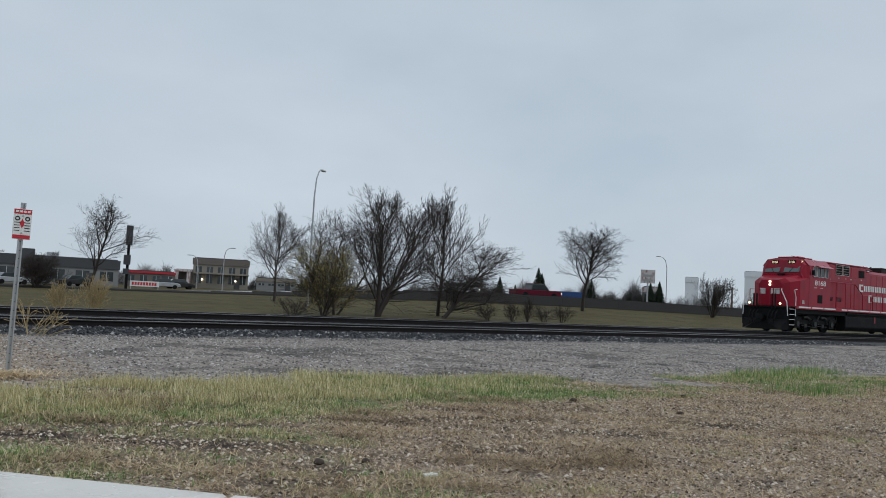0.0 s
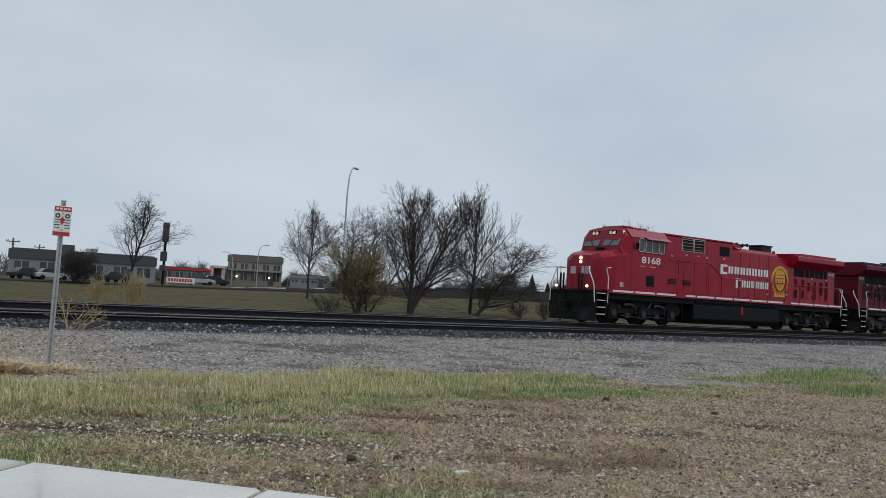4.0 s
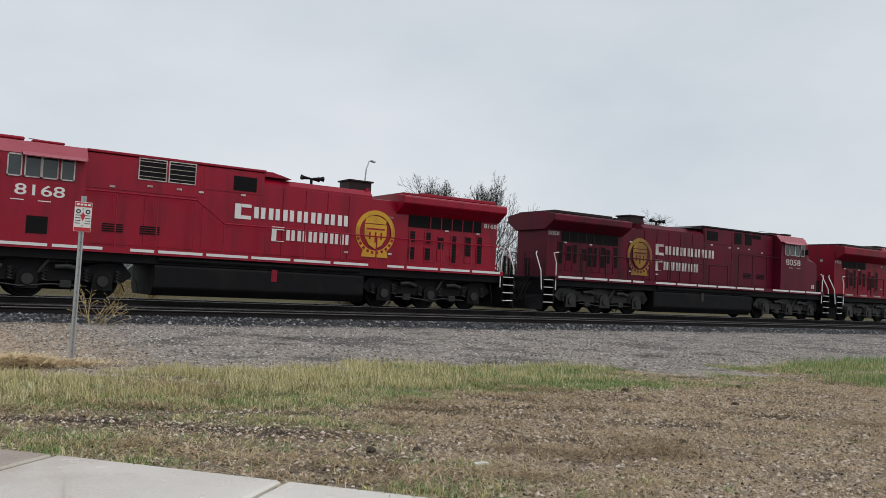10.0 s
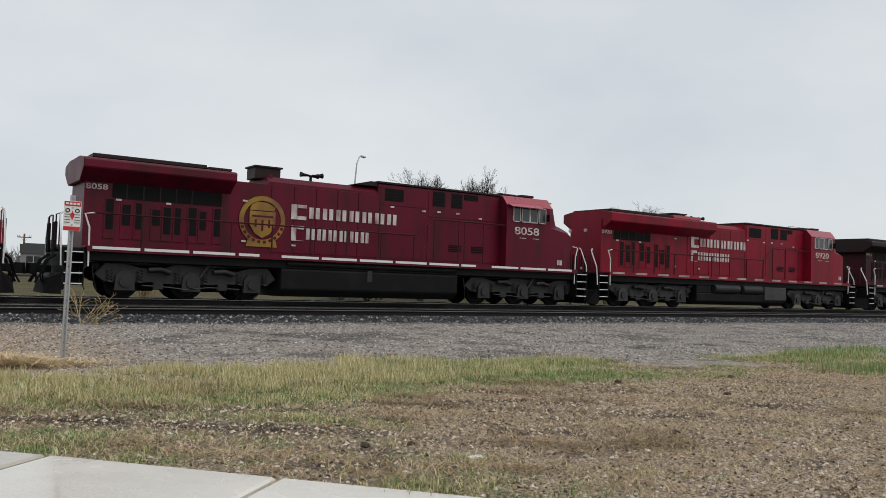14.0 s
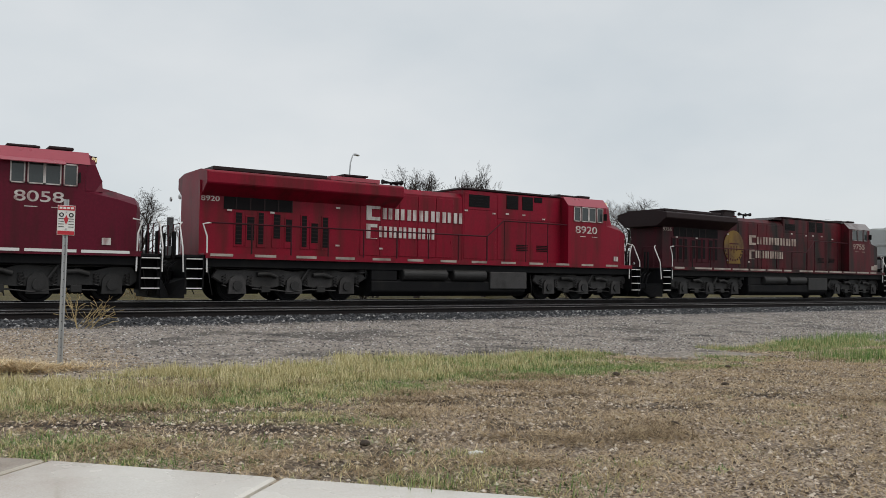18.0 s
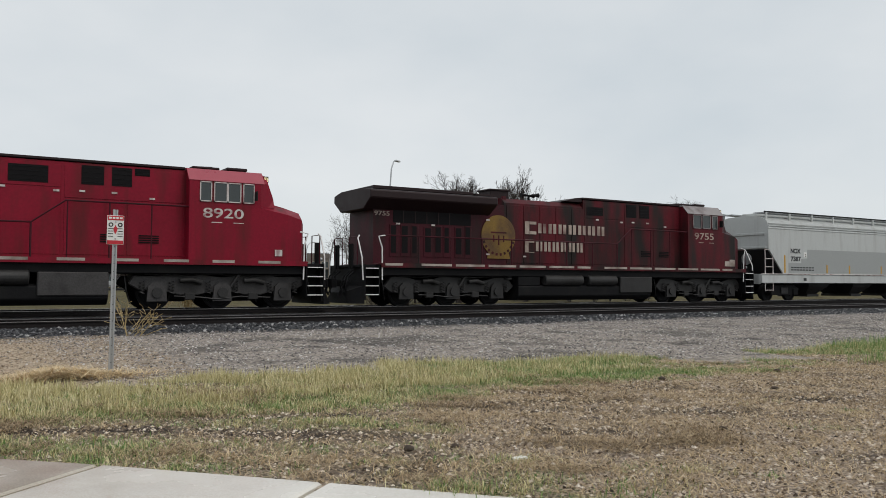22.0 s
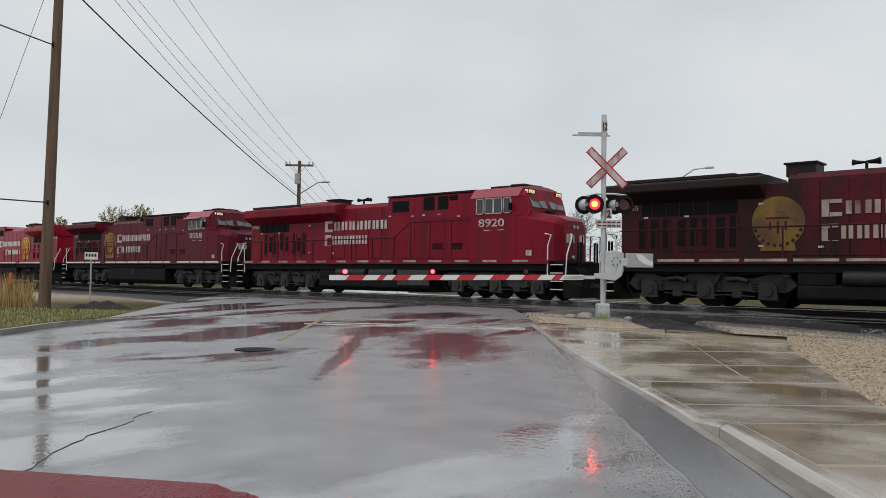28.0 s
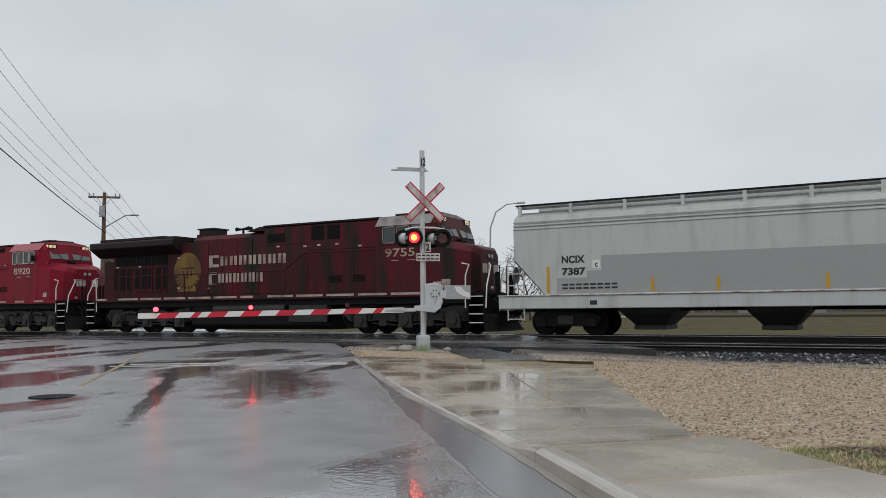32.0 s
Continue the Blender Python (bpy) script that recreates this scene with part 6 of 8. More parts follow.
def cable(label, a, b, sag, r):
    a, b = Vector(a), Vector(b)
    pts = [a.lerp(b, k / 14) - Vector((0, 0, sag * 4 * (k / 14) * (1 - k / 14))) for k in range(15)]
    return tagged(part("overhead_cable", tube(B(), pts, r, 5), WIRE, None), label, "cable", group="overhead cables")


near_m, far_m = near_pole.matrix_basis, far_pole.matrix_basis
for k, (u, z_far, v, zz) in enumerate(((-1.0, 9.66, -1.05, 14.7), (1.0, 9.66, 1.2, 14.75), (0, 9.8, 0.25, 15.2), (0.0, 8.0, 0.1, 12.75), (0.0, 7.2, 0.15, 12.2))):
    a = far_m @ Vector((u, 0, z_far))
    b = near_m @ Vector((v, 0, zz))
    cable("thin black overhead cable between wooden poles", a, b, 0.6, 0.010)
    cable("thin black overhead cable leading past the road", b, (b.x + 16, b.y - 20, b.z + 0.2), 0.5, 0.014)
    cable("thin black overhead cable leading away from the tracks", a, (a.x - 32, a.y + 34, a.z - 0.5), 0.4, 0.014)
a, b = far_m @ Vector((0.15, 0, 6.9)), near_m @ Vector((0.15, -0.15, 10.8))
cable("thick black bundled cable between wooden poles", a, b, 0.3, 0.028)
b = near_m @ Vector((0.1, -0.19, 8.5))
cable("black service cable running from the pole", b, (-9.1, -5.6, 5.9), 0.2, 0.022)
b = near_m @ Vector((0.1, -0.19, 3.4))
cable("black low cable running from the pole", b, (-24.0, 4.2, 3.35), 0.05, 0.022)
cable("thin steel guy wire braced to the ground", near_m @ Vector((0.0, 0, 11.0)), (-21.18, 6.09, 0.0), 0.0, 0.008)


def street_lamp(az, r, top, reach, turn, label, base=None):
    x, y = place(az, r)
    z0 = land(x, y)
    S = thing("street_lamp", label, "street lamp", pose(x, y, z0, 0, 0, turn), group="street lamps")
    h = top - z0
    pts = [(0, 0, -0.3), (0, 0, h * 0.6), (0.02 * reach, 0, h * 0.8), (0.22 * reach, 0, h * 0.93), (0.6 * reach, 0, h * 0.99), (reach, 0, h)]
    part("pole", tube(B(), pts, 0.075, 8, 0.04), STEEL, S, "curved galvanised pole")
    part("lamp_head", boxed(reach - 0.1, reach + 0.55, -0.13, 0.13, h - 0.06, h + 0.08, 0.04), ALU, S, "flat lamp head")
    return S


street_lamp(-27.75, 62.0, 10.8, 1.0, 35, "tall curved street lamp behind the trees")
street_lamp(25.3, 62.0, 9.5, 2.2, 20, "curved street lamp across the tracks")
street_lamp(-21.9, 120.0, 7.2, 1.2, 10, "street lamp by the car park")
street_lamp(-20.2, 140.0, 6.6, 1.2, 150, "street lamp by the car park")
street_lamp(-52.65, 130.0, 9.7, 1.2, 150, "curved street lamp along the highway")
street_lamp(-60.6, 98.0, 6.4, 1.8, 150, "curved street lamp along the highway")

# ---- the red car beside the camera ----
CAR_RED = mat("wet_red_car_paint", (0.36, 0.012, 0.03), 0.26, var=0.1, fine=110, bump=1.0, coat=0.5)
HEADING = 42.0


def red_car():
    """A hatchback at the kerb; local x is ahead, y to its left."""
    C = thing("car", "wet red hatchback parked on the road, only its bonnet in view", "car", pose(0.305, -0.80, road_z(-8), 0, 0, 90 + HEADING) @ Matrix.Translation((0.54, 0.76, 0)))
    side = [(-2.2, 0.35), (-2.25, 0.75), (-2.05, 1.02), (-0.2, 1.02), (1.0, 1.04), (1.75, 0.985), (2.02, 0.80), (2.08, 0.40), (1.9, 0.25), (-2.0, 0.25)]
    rows = []
    for y, k, dz in ((-0.86, 0.96, -0.05), (-0.72, 0.99, 0.0), (0.0, 1.0, 0.035), (0.72, 0.99, 0.0), (0.86, 0.96, -0.05)):
        rows.append([(x * k, y, z + (dz if z > 0.6 else 0)) for x, z in side])
    part("body", bevelled(loft(B(), rows), 0.03, 2), CAR_RED, C, "rain-beaded red paint", True)
    roof = [(-1.95, 1.0), (-1.5, 1.42), (-0.2, 1.5), (0.35, 1.42), (1.05, 1.0)]
    part("cabin", loft(B(), [[(x, y * (1 - 0.12 * (z - 1.0) / 0.5), z) for x, z in roof] for y in (-0.76, 0.76)]), SCREEN_GLASS, C, "dark glazed cabin")
    part("roof_panel", boxed(-1.45, 0.2, -0.6, 0.6, 1.47, 1.53, 0.03), CAR_RED, C)
    for x in (-1.35, 1.35):
        for s in (-1, 1):
            w = part("wheel", disc(B(), x, 0.31, s * 0.78 - 0.1, s * 0.78 + 0.1, 0.31, 24), BLACK, C, "black tyre")
            part("rim", disc(B(), x, 0.31, s * 0.78 - 0.105, s * 0.78 + 0.105, 0.19, 16), ALU, w)
    for s in (-1, 1):
        part("headlight", boxed(1.72, 1.98, s * 0.6 - 0.2, s * 0.6 + 0.2, 0.62, 0.78, 0.04), GLASS, C)
        part("door_mirror", boxed(0.55, 0.72, s * 0.98 - 0.1, s * 0.98 + 0.1, 1.0, 1.15, 0.04), CAR_RED, C)
    return C


red_car()

# ---- trees ----
def grow(rng, base, h, width, levels, splits, lean=(0, 0), trunk_r=0.14, fork=0.3, rise=0.5):
    """Limbs of a bare tree of height h and crown width: (points, radius at foot, radius at tip, level)."""
    limbs = []

    def limb(p, d, length, r, level):
        n = 6 if level < 2 else (4 if level < 3 else 2)
        pts, q, dd = [p.copy()], p.copy(), d.copy()
        for k in range(n):
            wob = 0.07 if level == 0 else 0.17
            dd = (dd + Vector((rng.gauss(0, wob), rng.gauss(0, wob), rng.gauss(0, wob) + 0.10 * rise))).normalized()
            q = q + dd * (length / n)
            pts.append(q.copy())
        limbs.append((pts, r, max(0.0004, r * 0.3), level))
        if level >= levels:
            return
        count = splits[min(level, len(splits) - 1)]
        first = fork if level == 0 else 0.12
        for k in range(count):
            t = first + (1 - first) * (k + rng.uniform(0.1, 0.9)) / count
            i = min(n - 1, int(t * n))
            at = pts[i].lerp(pts[i + 1], t * n - i)
            way = (pts[i + 1] - pts[i]).normalized()
            a = 2.4 * k + rng.uniform(-0.5, 0.5)
            side = Matrix.Rotation(a, 3, way) @ way.orthogonal().normalized()
            angle = rng.uniform(0.5, 0.95) * (1.15 - 0.45 * t)
            nd = (way * math.cos(angle) + side * math.sin(angle) + Vector((0, 0, 0.18 * rise))).normalized()
            size = (0.80 - 0.45 * t if level == 0 else 0.62 - 0.25 * t) * rng.uniform(0.75, 1.15)
            limb(at, nd, length * size, r * (0.46 - 0.18 * t), level + 1)

    limb(Vector((0, 0, 0)), Vector((lean[0], lean[1], 1)).normalized(), 1.0, trunk_r / h, 0)
    top = max(p.z for l in limbs for p in l[0])
    cx = sorted(p.x for l in limbs for p in l[0])
    cy = sorted(p.y for l in limbs for p in l[0])
    span = max(cx[int(len(cx) * 0.985)] - cx[int(len(cx) * 0.015)], cy[int(len(cy) * 0.985)] - cy[int(len(cy) * 0.015)])
    kz, kx = h / top, width / span
    b = Vector(base)
    return [([b + Vector((p.x * kx, p.y * kx, p.z * kz)) for p in pts], r0 * h, max(0.009, r1 * h), lv) for pts, r0, r1, lv in limbs]


def limbs_mesh(limbs, lo, hi, sides):
    verts, faces = [], []
    for pts, r0, r1, level in limbs:
        if not lo <= level <= hi:
            continue
        n = sides if level < 2 else 3
        start = len(verts)
        side = None
        for i, p in enumerate(pts):
            d = (pts[min(i + 1, len(pts) - 1)] - pts[max(i - 1, 0)]).normalized()
            side = d.orthogonal().normalized() if side is None else (side - d * side.dot(d)).normalized()
            up = d.cross(side)
            r = r0 + (r1 - r0) * i / (len(pts) - 1)
            for k in range(n):
                a = 2 * math.pi * k / n
                verts.append(p + (side * math.cos(a) + up * math.sin(a)) * r)
        for i in range(len(pts) - 1):
            for k in range(n):
                faces.append((start + i * n + k, start + i * n + (k + 1) % n, start + (i + 1) * n + (k + 1) % n, start + (i + 1) * n + k))
    return [tuple(v) for v in verts], faces


def leaf_mesh(limbs, level, count, size, rng):
    verts, faces = [], []
    tips = [l for l in limbs if l[3] >= level]
    for _ in range(count):
        pts = rng.choice(tips)[0]
        i = rng.randrange(len(pts) - 1)
        c = pts[i].lerp(pts[i + 1], rng.random()) + Vector((rng.gauss(0, 0.05), rng.gauss(0, 0.05), rng.gauss(0, 0.05)))
        a = Vector((rng.gauss(0, 1), rng.gauss(0, 1), rng.gauss(0, 1))).normalized() * size * rng.uniform(0.6, 1.4)
        b = a.orthogonal().normalized() * size * 0.6
        s = len(verts)
        verts += [tuple(c - a), tuple(c + b), tuple(c + a), tuple(c - b)]
        faces.append((s, s + 1, s + 2, s + 3))
    return verts, faces


def bare_tree(x, y, h, width, label, seed, levels=4, splits=(9, 6, 5, 4), lean=(0, 0), trunk_r=0.13, fork=0.3, leaves=0, leaf_mat=None, leaf_size=0.05, multi=1, name="tree", category="tree", bark=None, rise=0.5):
    rng = random.Random(seed)
    T = thing(name, label, category, pose(x, y, land(x, y)), group="bare trees by the tracks" if name == "tree" else "")
    limbs = []
    for k in range(multi):
        off = (rng.uniform(-0.15, 0.15) * (multi > 1), rng.uniform(-0.15, 0.15) * (multi > 1), -0.1)
        l = lean if k == 0 and multi < 3 else (lean[0] + rng.uniform(-0.6, 0.6), lean[1] + rng.uniform(-0.6, 0.6))
        limbs += grow(rng, off, h * (1 if k == 0 else rng.uniform(0.65, 0.95)), width * (1 if multi < 3 else 0.6), levels, splits, l, trunk_r, fork, rise)
    for l in limbs:
        if l[3] == 0:
            v, f = limbs_mesh([l], 0, 0, 8)
            raw("trunk" if multi < 3 else "stem", v, f, bark or BARK, T, True)
        elif l[3] == 1 and multi < 3:
            v, f = limbs_mesh([l], 1, 1, 6)
            raw("limb", v, f, bark or BARK, T, True)
    v, f = limbs_mesh(limbs, 2 if multi < 3 else 1, 9, 3)
    raw("crown", v, f, bark or TWIG, T)
    if leaves:
        v, f = leaf_mesh(limbs, 2, leaves, leaf_size, rng)
        raw("foliage", v, f, leaf_mat or BUD, T)
    return T


bare_tree(25.9, 40.4, 8.0, 5.4, "bare spreading tree with a forked dark trunk behind the tracks", 12, 4, (13, 9, 7, 4), (0.02, 0), 0.17, 0.08, multi=2, rise=0.8)
x, y = place(-36.9, 56)
bare_tree(x, y, 9.6, 4.6, "slender upright bare tree with a bare lower trunk", 27, 4, (16, 8, 6, 3), (0.03, 0), 0.13, 0.22, rise=0.9)
x, y = place(-37.26, 51.7)
bare_tree(x, y, 5.4, 6.6, "low spreading bare tree leaning over the grass", 23, 4, (11, 9, 7, 4), (0.42, 0), 0.13, 0.10, multi=2)
bare_tree(21.3, 38.6, 4.4, 5.4, "shrubby tree with yellow-green spring buds", 31, 3, (10, 8, 6), (0, 0), 0.045, 0.05, 11000, BUD, 0.034, multi=8)
bare_tree(29.0, 61.0, 8.4, 5.2, "slender bare tree on the far grass", 43, 4, (14, 9, 7, 3), (0, 0), 0.12, 0.25)
bare_tree(32.0, 60.0, 8.2, 5.0, "slender bare tree beside a street lamp", 47, 4, (11, 8, 6, 3), (0.05, 0), 0.10, 0.2)
bare_tree(23.6, 41.5, 6.4, 5.4, "slim bare tree behind the budding shrub", 53, 4, (10, 7, 6, 3), (0.05, 0), 0.08, 0.2, multi=2)
bare_tree(64.2, 59.8, 9.9, 6.6, "lone bare tree with a rounded crown on the grass", 58, 4, (16, 9, 7, 5), (0, 0), 0.2, 0.34, rise=0.25)
bare_tree(19.3, 80.0, 9.2, 6.6, "tall bare tree with clinging dry leaves", 61, 4, (12, 8, 6, 3), (0.08, 0), 0.17, 0.2, 700, BARK, 0.06)
bare_tree(14.5, 79.0, 3.6, 4.8, "dense bare shrub by the far road", 67, 3, (11, 9, 7), (0, 0), 0.08, 0.05, multi=7)
bare_tree(84.6, 57.8, 5.7, 4.6, "multi-stemmed bare shrub by the highway", 71, 3, (11, 8, 6), (0, 0), 0.06, 0.08, multi=8)
for k, (x, y, h) in enumerate(((36.0, 39.6, 1.6), (37.6, 40.0, 1.9), (39.4, 40.2, 1.4), (41.6, 40.6, 1.5), (34.2, 40.0, 1.4), (19.0, 37.6, 1.2))):
    bare_tree(x, y, h, 1.8, "low bare brush beside the tracks", 80 + k, 2, (9, 7), (0, 0), 0.02, 0.05, multi=6, name="brush", category="shrub")
x, y = place(-13.9, 33.5)
bare_tree(x, y, 1.8, 1.2, "clump of dry tan weed stalks behind the tracks", 91, 2, (6, 4), (0, 0), 0.012, 0.2, 300, STRAW, 0.025, multi=14, name="brush", category="shrub", bark=STRAW)
x, y = place(-12.0, 34.5)
bare_tree(x, y, 1.5, 1.1, "clump of dry tan weed stalks behind the tracks", 92, 2, (6, 4), (0, 0), 0.012, 0.2, 250, STRAW, 0.025, multi=12, name="brush", category="shrub", bark=STRAW)
# weed by the near rail, seen behind the warning sign
x, y = place(-10.6, 18.6)
bare_tree(x, y, 0.95, 1.2, "dry leafless weed growing out of the ballast", 97, 2, (5, 3), (0, 0), 0.011, 0.1, multi=4, name="weed", category="weed", bark=STRAW)
# trees seen over and past the train on the left
for k, (az, r, h) in enumerate(((64.1, 95, 8.8), (62.0, 92, 8.8), (66.8, 105, 7.9), (72.0, 100, 7.4), (33.2, 66, 7.4), (27.2, 70, 7.8), (22.5, 72, 7.4), (16.5, 68, 6.2), (5.0, 72, 3.4), (-4.0, 70, 4.6))):
    x, y = place(az, r)
    bare_tree(x, y, h, h * 0.8, "distant tree in early leaf behind the railway" if az > 60 else "distant bare tree behind the railway", 120 + k, 3, (12, 9, 8), (0, 0), 0.12, 0.15, 2200 if az > 60 else 0, BUD, 0.09)


def conifer(az, r, h, seed):
    x, y = place(az, r)
    rng = random.Random(seed)
    T = thing("conifer", "dark green conifer beyond the highway", "conifer", pose(x, y, land(x, y)), group="distant conifers")
    part("trunk", tube(B(), [(0, 0, -0.2), (0, 0, h * 0.95)], 0.16, 6, 0.02), BARK, T)
    verts, faces = [], []
    for k in range(700):
        t = rng.random() ** 0.8
        z = h * (0.1 + 0.9 * t)
        rad = h * 0.34 * (1 - t) * rng.uniform(0.55, 1.1) + 0.08
        a = rng.uniform(0, 2 * math.pi)
        tip = Vector((rad * math.cos(a), rad * math.sin(a), z - 0.18 * rad))
        root = Vector((0, 0, z + 0.05))
        side = Vector((-math.sin(a), math.cos(a), 0)) * (0.10 + 0.16 * rad)
        s = len(verts)
        verts += [tuple(root), tuple(root.lerp(tip, 0.6) + side), tuple(tip), tuple(root.lerp(tip, 0.6) - side), tuple(root.lerp(tip, 0.6) + Vector((0, 0, -0.12)))]
        faces += [(s, s + 1, s + 2), (s, s + 2, s + 3), (s + 1, s + 4, s + 2), (s + 2, s + 4, s + 3)]
    raw("crown", verts, faces, CONIFER, T)


for k, (az, r, h) in enumerate(((-41.2, 150, 4.6), (-43.9, 150, 6.6), (-44.15, 151, 5.6), (-42.3, 165, 3.6), (-47.6, 165, 5.4), (-51.6, 150, 4.8), (-52.2, 155, 5.2), (-55.8, 170, 4.0), (-58.7, 150, 4.6))):
    conifer(az, r, h, 200 + k)


def woods(az0, az1, r, h0, h1, seed, label, material, count):
    """A far belt of bare trees, too far to be told apart."""
    rng = random.Random(seed)
    verts, faces = [], []
    for _ in range(count):
        az = rng.uniform(az0, az1)
        x, y = place(az, r + rng.uniform(-6, 6))
        h = rng.uniform(h0, h1) * (0.75 + 0.25 * math.sin(az * 1.7) + 0.2 * math.sin(az * 4.1 + 1))
        z = land(x, y)
        for k in range(7):
            base = Vector((x, y, z + h * rng.uniform(0.1, 0.6)))
            tip = base + Vector((rng.gauss(0, 0.22) * h, rng.gauss(0, 0.22) * h, h * rng.uniform(0.2, 0.42)))
            w = Vector((rng.uniform(0.04, 0.12), rng.uniform(0.02, 0.1), 0))
            s = len(verts)
            verts += [tuple(base - w), tuple(base + w), tuple(tip)]
            faces.append((s, s + 1, s + 2))
        s = len(verts)
        verts += [(x - 0.12, y, z - 0.3), (x + 0.12, y, z - 0.3), (x + 0.05, y + 0.1, z + h * 0.8)]
        faces.append((s, s + 1, s + 2))
    return tagged(raw("woods", verts, faces, material), label, "woods", kind="stuff")


# Distance haze is painted in: twigs in a paler grey than the near ones.
HAZE_TWIG = mat("haze_greyed_twigs", (0.16, 0.155, 0.15), 0.9, var=0.2, bump=0)
woods(-47, -38, 175, 3.5, 6.5, 1, "far belt of bare trees, haze in their grey colour", HAZE_TWIG, 900)
woods(-53, -47, 170, 4.0, 7.0, 2, "far belt of bare trees, haze in their grey colour", HAZE_TWIG, 800)
woods(-20, -13, 190, 3.0, 6.0, 3, "far belt of bare trees, haze in their grey colour", HAZE_TWIG, 500)
woods(-38, -23, 160, 2.0, 4.5, 4, "far belt of bare brush, haze in its grey colour", HAZE_TWIG, 900)
woods(-66, -53, 200, 3.0, 5.5, 5, "far belt of bare trees, haze in their grey colour", HAZE_TWIG, 700)
woods(-13, 60, 190, 3.0, 6.5, 6, "far belt of bare trees, haze in their grey colour", HAZE_TWIG, 2600)
woods(60, 86, 130, 3.0, 6.0, 7, "far belt of bare trees along the tracks", HAZE_TWIG, 900)

# ---- far side: barrier, highway, buildings ----
BARRIER = mat("dark_concrete_barrier", (0.03, 0.027, 0.026), 0.8, var=0.2, scale=0.6, bump=0.1)
highway = B()
rows = []
for k in range(30):
    x = -30 + k * 10
    y = 84 - 0.22 * max(0, x - 20)
    up = 0.6 * smooth((x - 25) / 30)
    rows.append([(x, y - 4, land(x, y - 4) + 0.03 + up), (x, y + 6, land(x, y + 6) + 0.05 + up), (x, y + 6, land(x, y + 6) - 0.4), (x, y - 4, land(x, y - 4) - 0.4)])
tagged(part("highway", loft(highway, rows), ASPHALT_DARK, None), "grey highway on the far embankment", "road", kind="structure")
wall = thing("road_barrier", "long dark concrete barrier along the highway", "barrier")
for k in range(54):
    x = -18 + k * 4.0
    y = 79.6 - 0.22 * max(0, x - 20)
    x2, y2 = x + 3.99, 79.6 - 0.22 * max(0, x + 3.99 - 20)
    h = 0.22 + 0.95 * smooth((x - 25) / 30)
    rows = [[(xx, yy + dy, land(xx, yy) + z) for dy, z in ((-0.28, -0.2), (-0.26, 0.12), (-0.1, h), (0.1, h), (0.26, 0.12), (0.28, -0.2))] for xx, yy in ((x, y), (x2, y2))]
    part("barrier_section", loft(B(), rows), BARRIER, wall)

WALL_GREY = mat("grey_wall_panels", (0.22, 0.22, 0.22), 0.8, var=0.12, scale=0.3, bump=0.1)
WALL_DARK = mat("dark_fascia", (0.06, 0.062, 0.066), 0.7, var=0.12, scale=0.3, bump=0.1)
WALL_BEIGE = mat("beige_stucco", (0.24, 0.215, 0.18), 0.85, var=0.1, scale=0.4, bump=0.1)
WALL_TAUPE = mat("taupe_stucco", (0.15, 0.13, 0.115), 0.85, var=0.1, scale=0.4, bump=0.1)
WARM = glow("lit_lamp_warm", (1.0, 0.85, 0.6), 9, (0.8, 0.8, 0.7))


def building(az, r, w, d, h, label, wall_mat, fascia_mat, fascia, n_win, turn=None, z_off=0.0, door=True):
    x, y = place(az, r)
    z = land(x, y)
    K = thing("building", label, "building", pose(x, y, z + z_off, 0, 0, az if turn is None else turn))
    part("wall", boxed(-w / 2, w / 2, 0, d, -1.0, h - fascia), wall_mat, K)
    part("fascia", boxed(-w / 2 - 0.15, w / 2 + 0.15, -0.15, d + 0.15, h - fascia + 0.004, h), fascia_mat, K)
    part("roof", boxed(-w / 2 + 0.2, w / 2 - 0.2, 0.1, d - 0.1, h, h + 0.15), WALL_DARK, K)
    for k in range(n_win):
        a = -w / 2 + w * (k + 0.5) / n_win
        win = part("window", boxed(a - w / n_win * 0.28, a + w / n_win * 0.28, -0.03, 0.02, 0.9, h - fascia - 0.35), SCREEN_GLASS, K)
        part("frame", boxed(a - 0.05, a + 0.05, -0.06, -0.03, 0.9, h - fascia - 0.35), STEEL, win)
    if door:
        part("door", boxed(w * 0.3 - 0.5, w * 0.3 + 0.5, -0.05, 0.03, -0.1, 2.0), WALL_DARK, K)
    return K


b = building(-10.9, 125, 19, 14, 3.9, "long low store with a dark fascia and grey walls", WALL_GREY, WALL_DARK, 1.3, 6)
part("roof_unit", boxed(-3.5, -1.5, 3, 6, 4.05, 5.0, 0.05), WALL_DARK, b)
part("roof_unit", boxed(0.0, 1.6, 4, 6, 4.05, 4.7, 0.05), STEEL, b)
b = building(-21.75, 150, 9.6, 10, 5.3, "beige two-tone hotel block with a flat parapet", WALL_BEIGE, WALL_TAUPE, 1.1, 5)
part("side_wing", boxed(-7.6, -4.81, -0.5, 6, -0.5, 3.2), WALL_TAUPE, b)
part("canopy", boxed(-7.8, -4.9, -3.0, -0.51, 2.7, 3.1, 0.03), WHITE_WORN, b)
for x in (-7.4, -5.4):
    part("canopy_column", boxed(x - 0.3, x + 0.3, -2.9, -2.3, -0.6, 2.7), WHITE_WORN, b)
part("canopy", boxed(-4.6, 4.9, -1.2, -0.01, 2.5, 2.8, 0.03), WALL_BEIGE, b)
for x in (-3.2, 2.6):
    part("wall_lamp", boxed(x - 0.12, x + 0.12, -0.3, -0.04, 1.4, 1.6, 0.03), WARM, b, "lit wall lamp")
building(-25.5, 150, 7, 9, 2.2, "low flat shop beyond the car park", WALL_GREY, WALL_BEIGE, 0.6, 4)
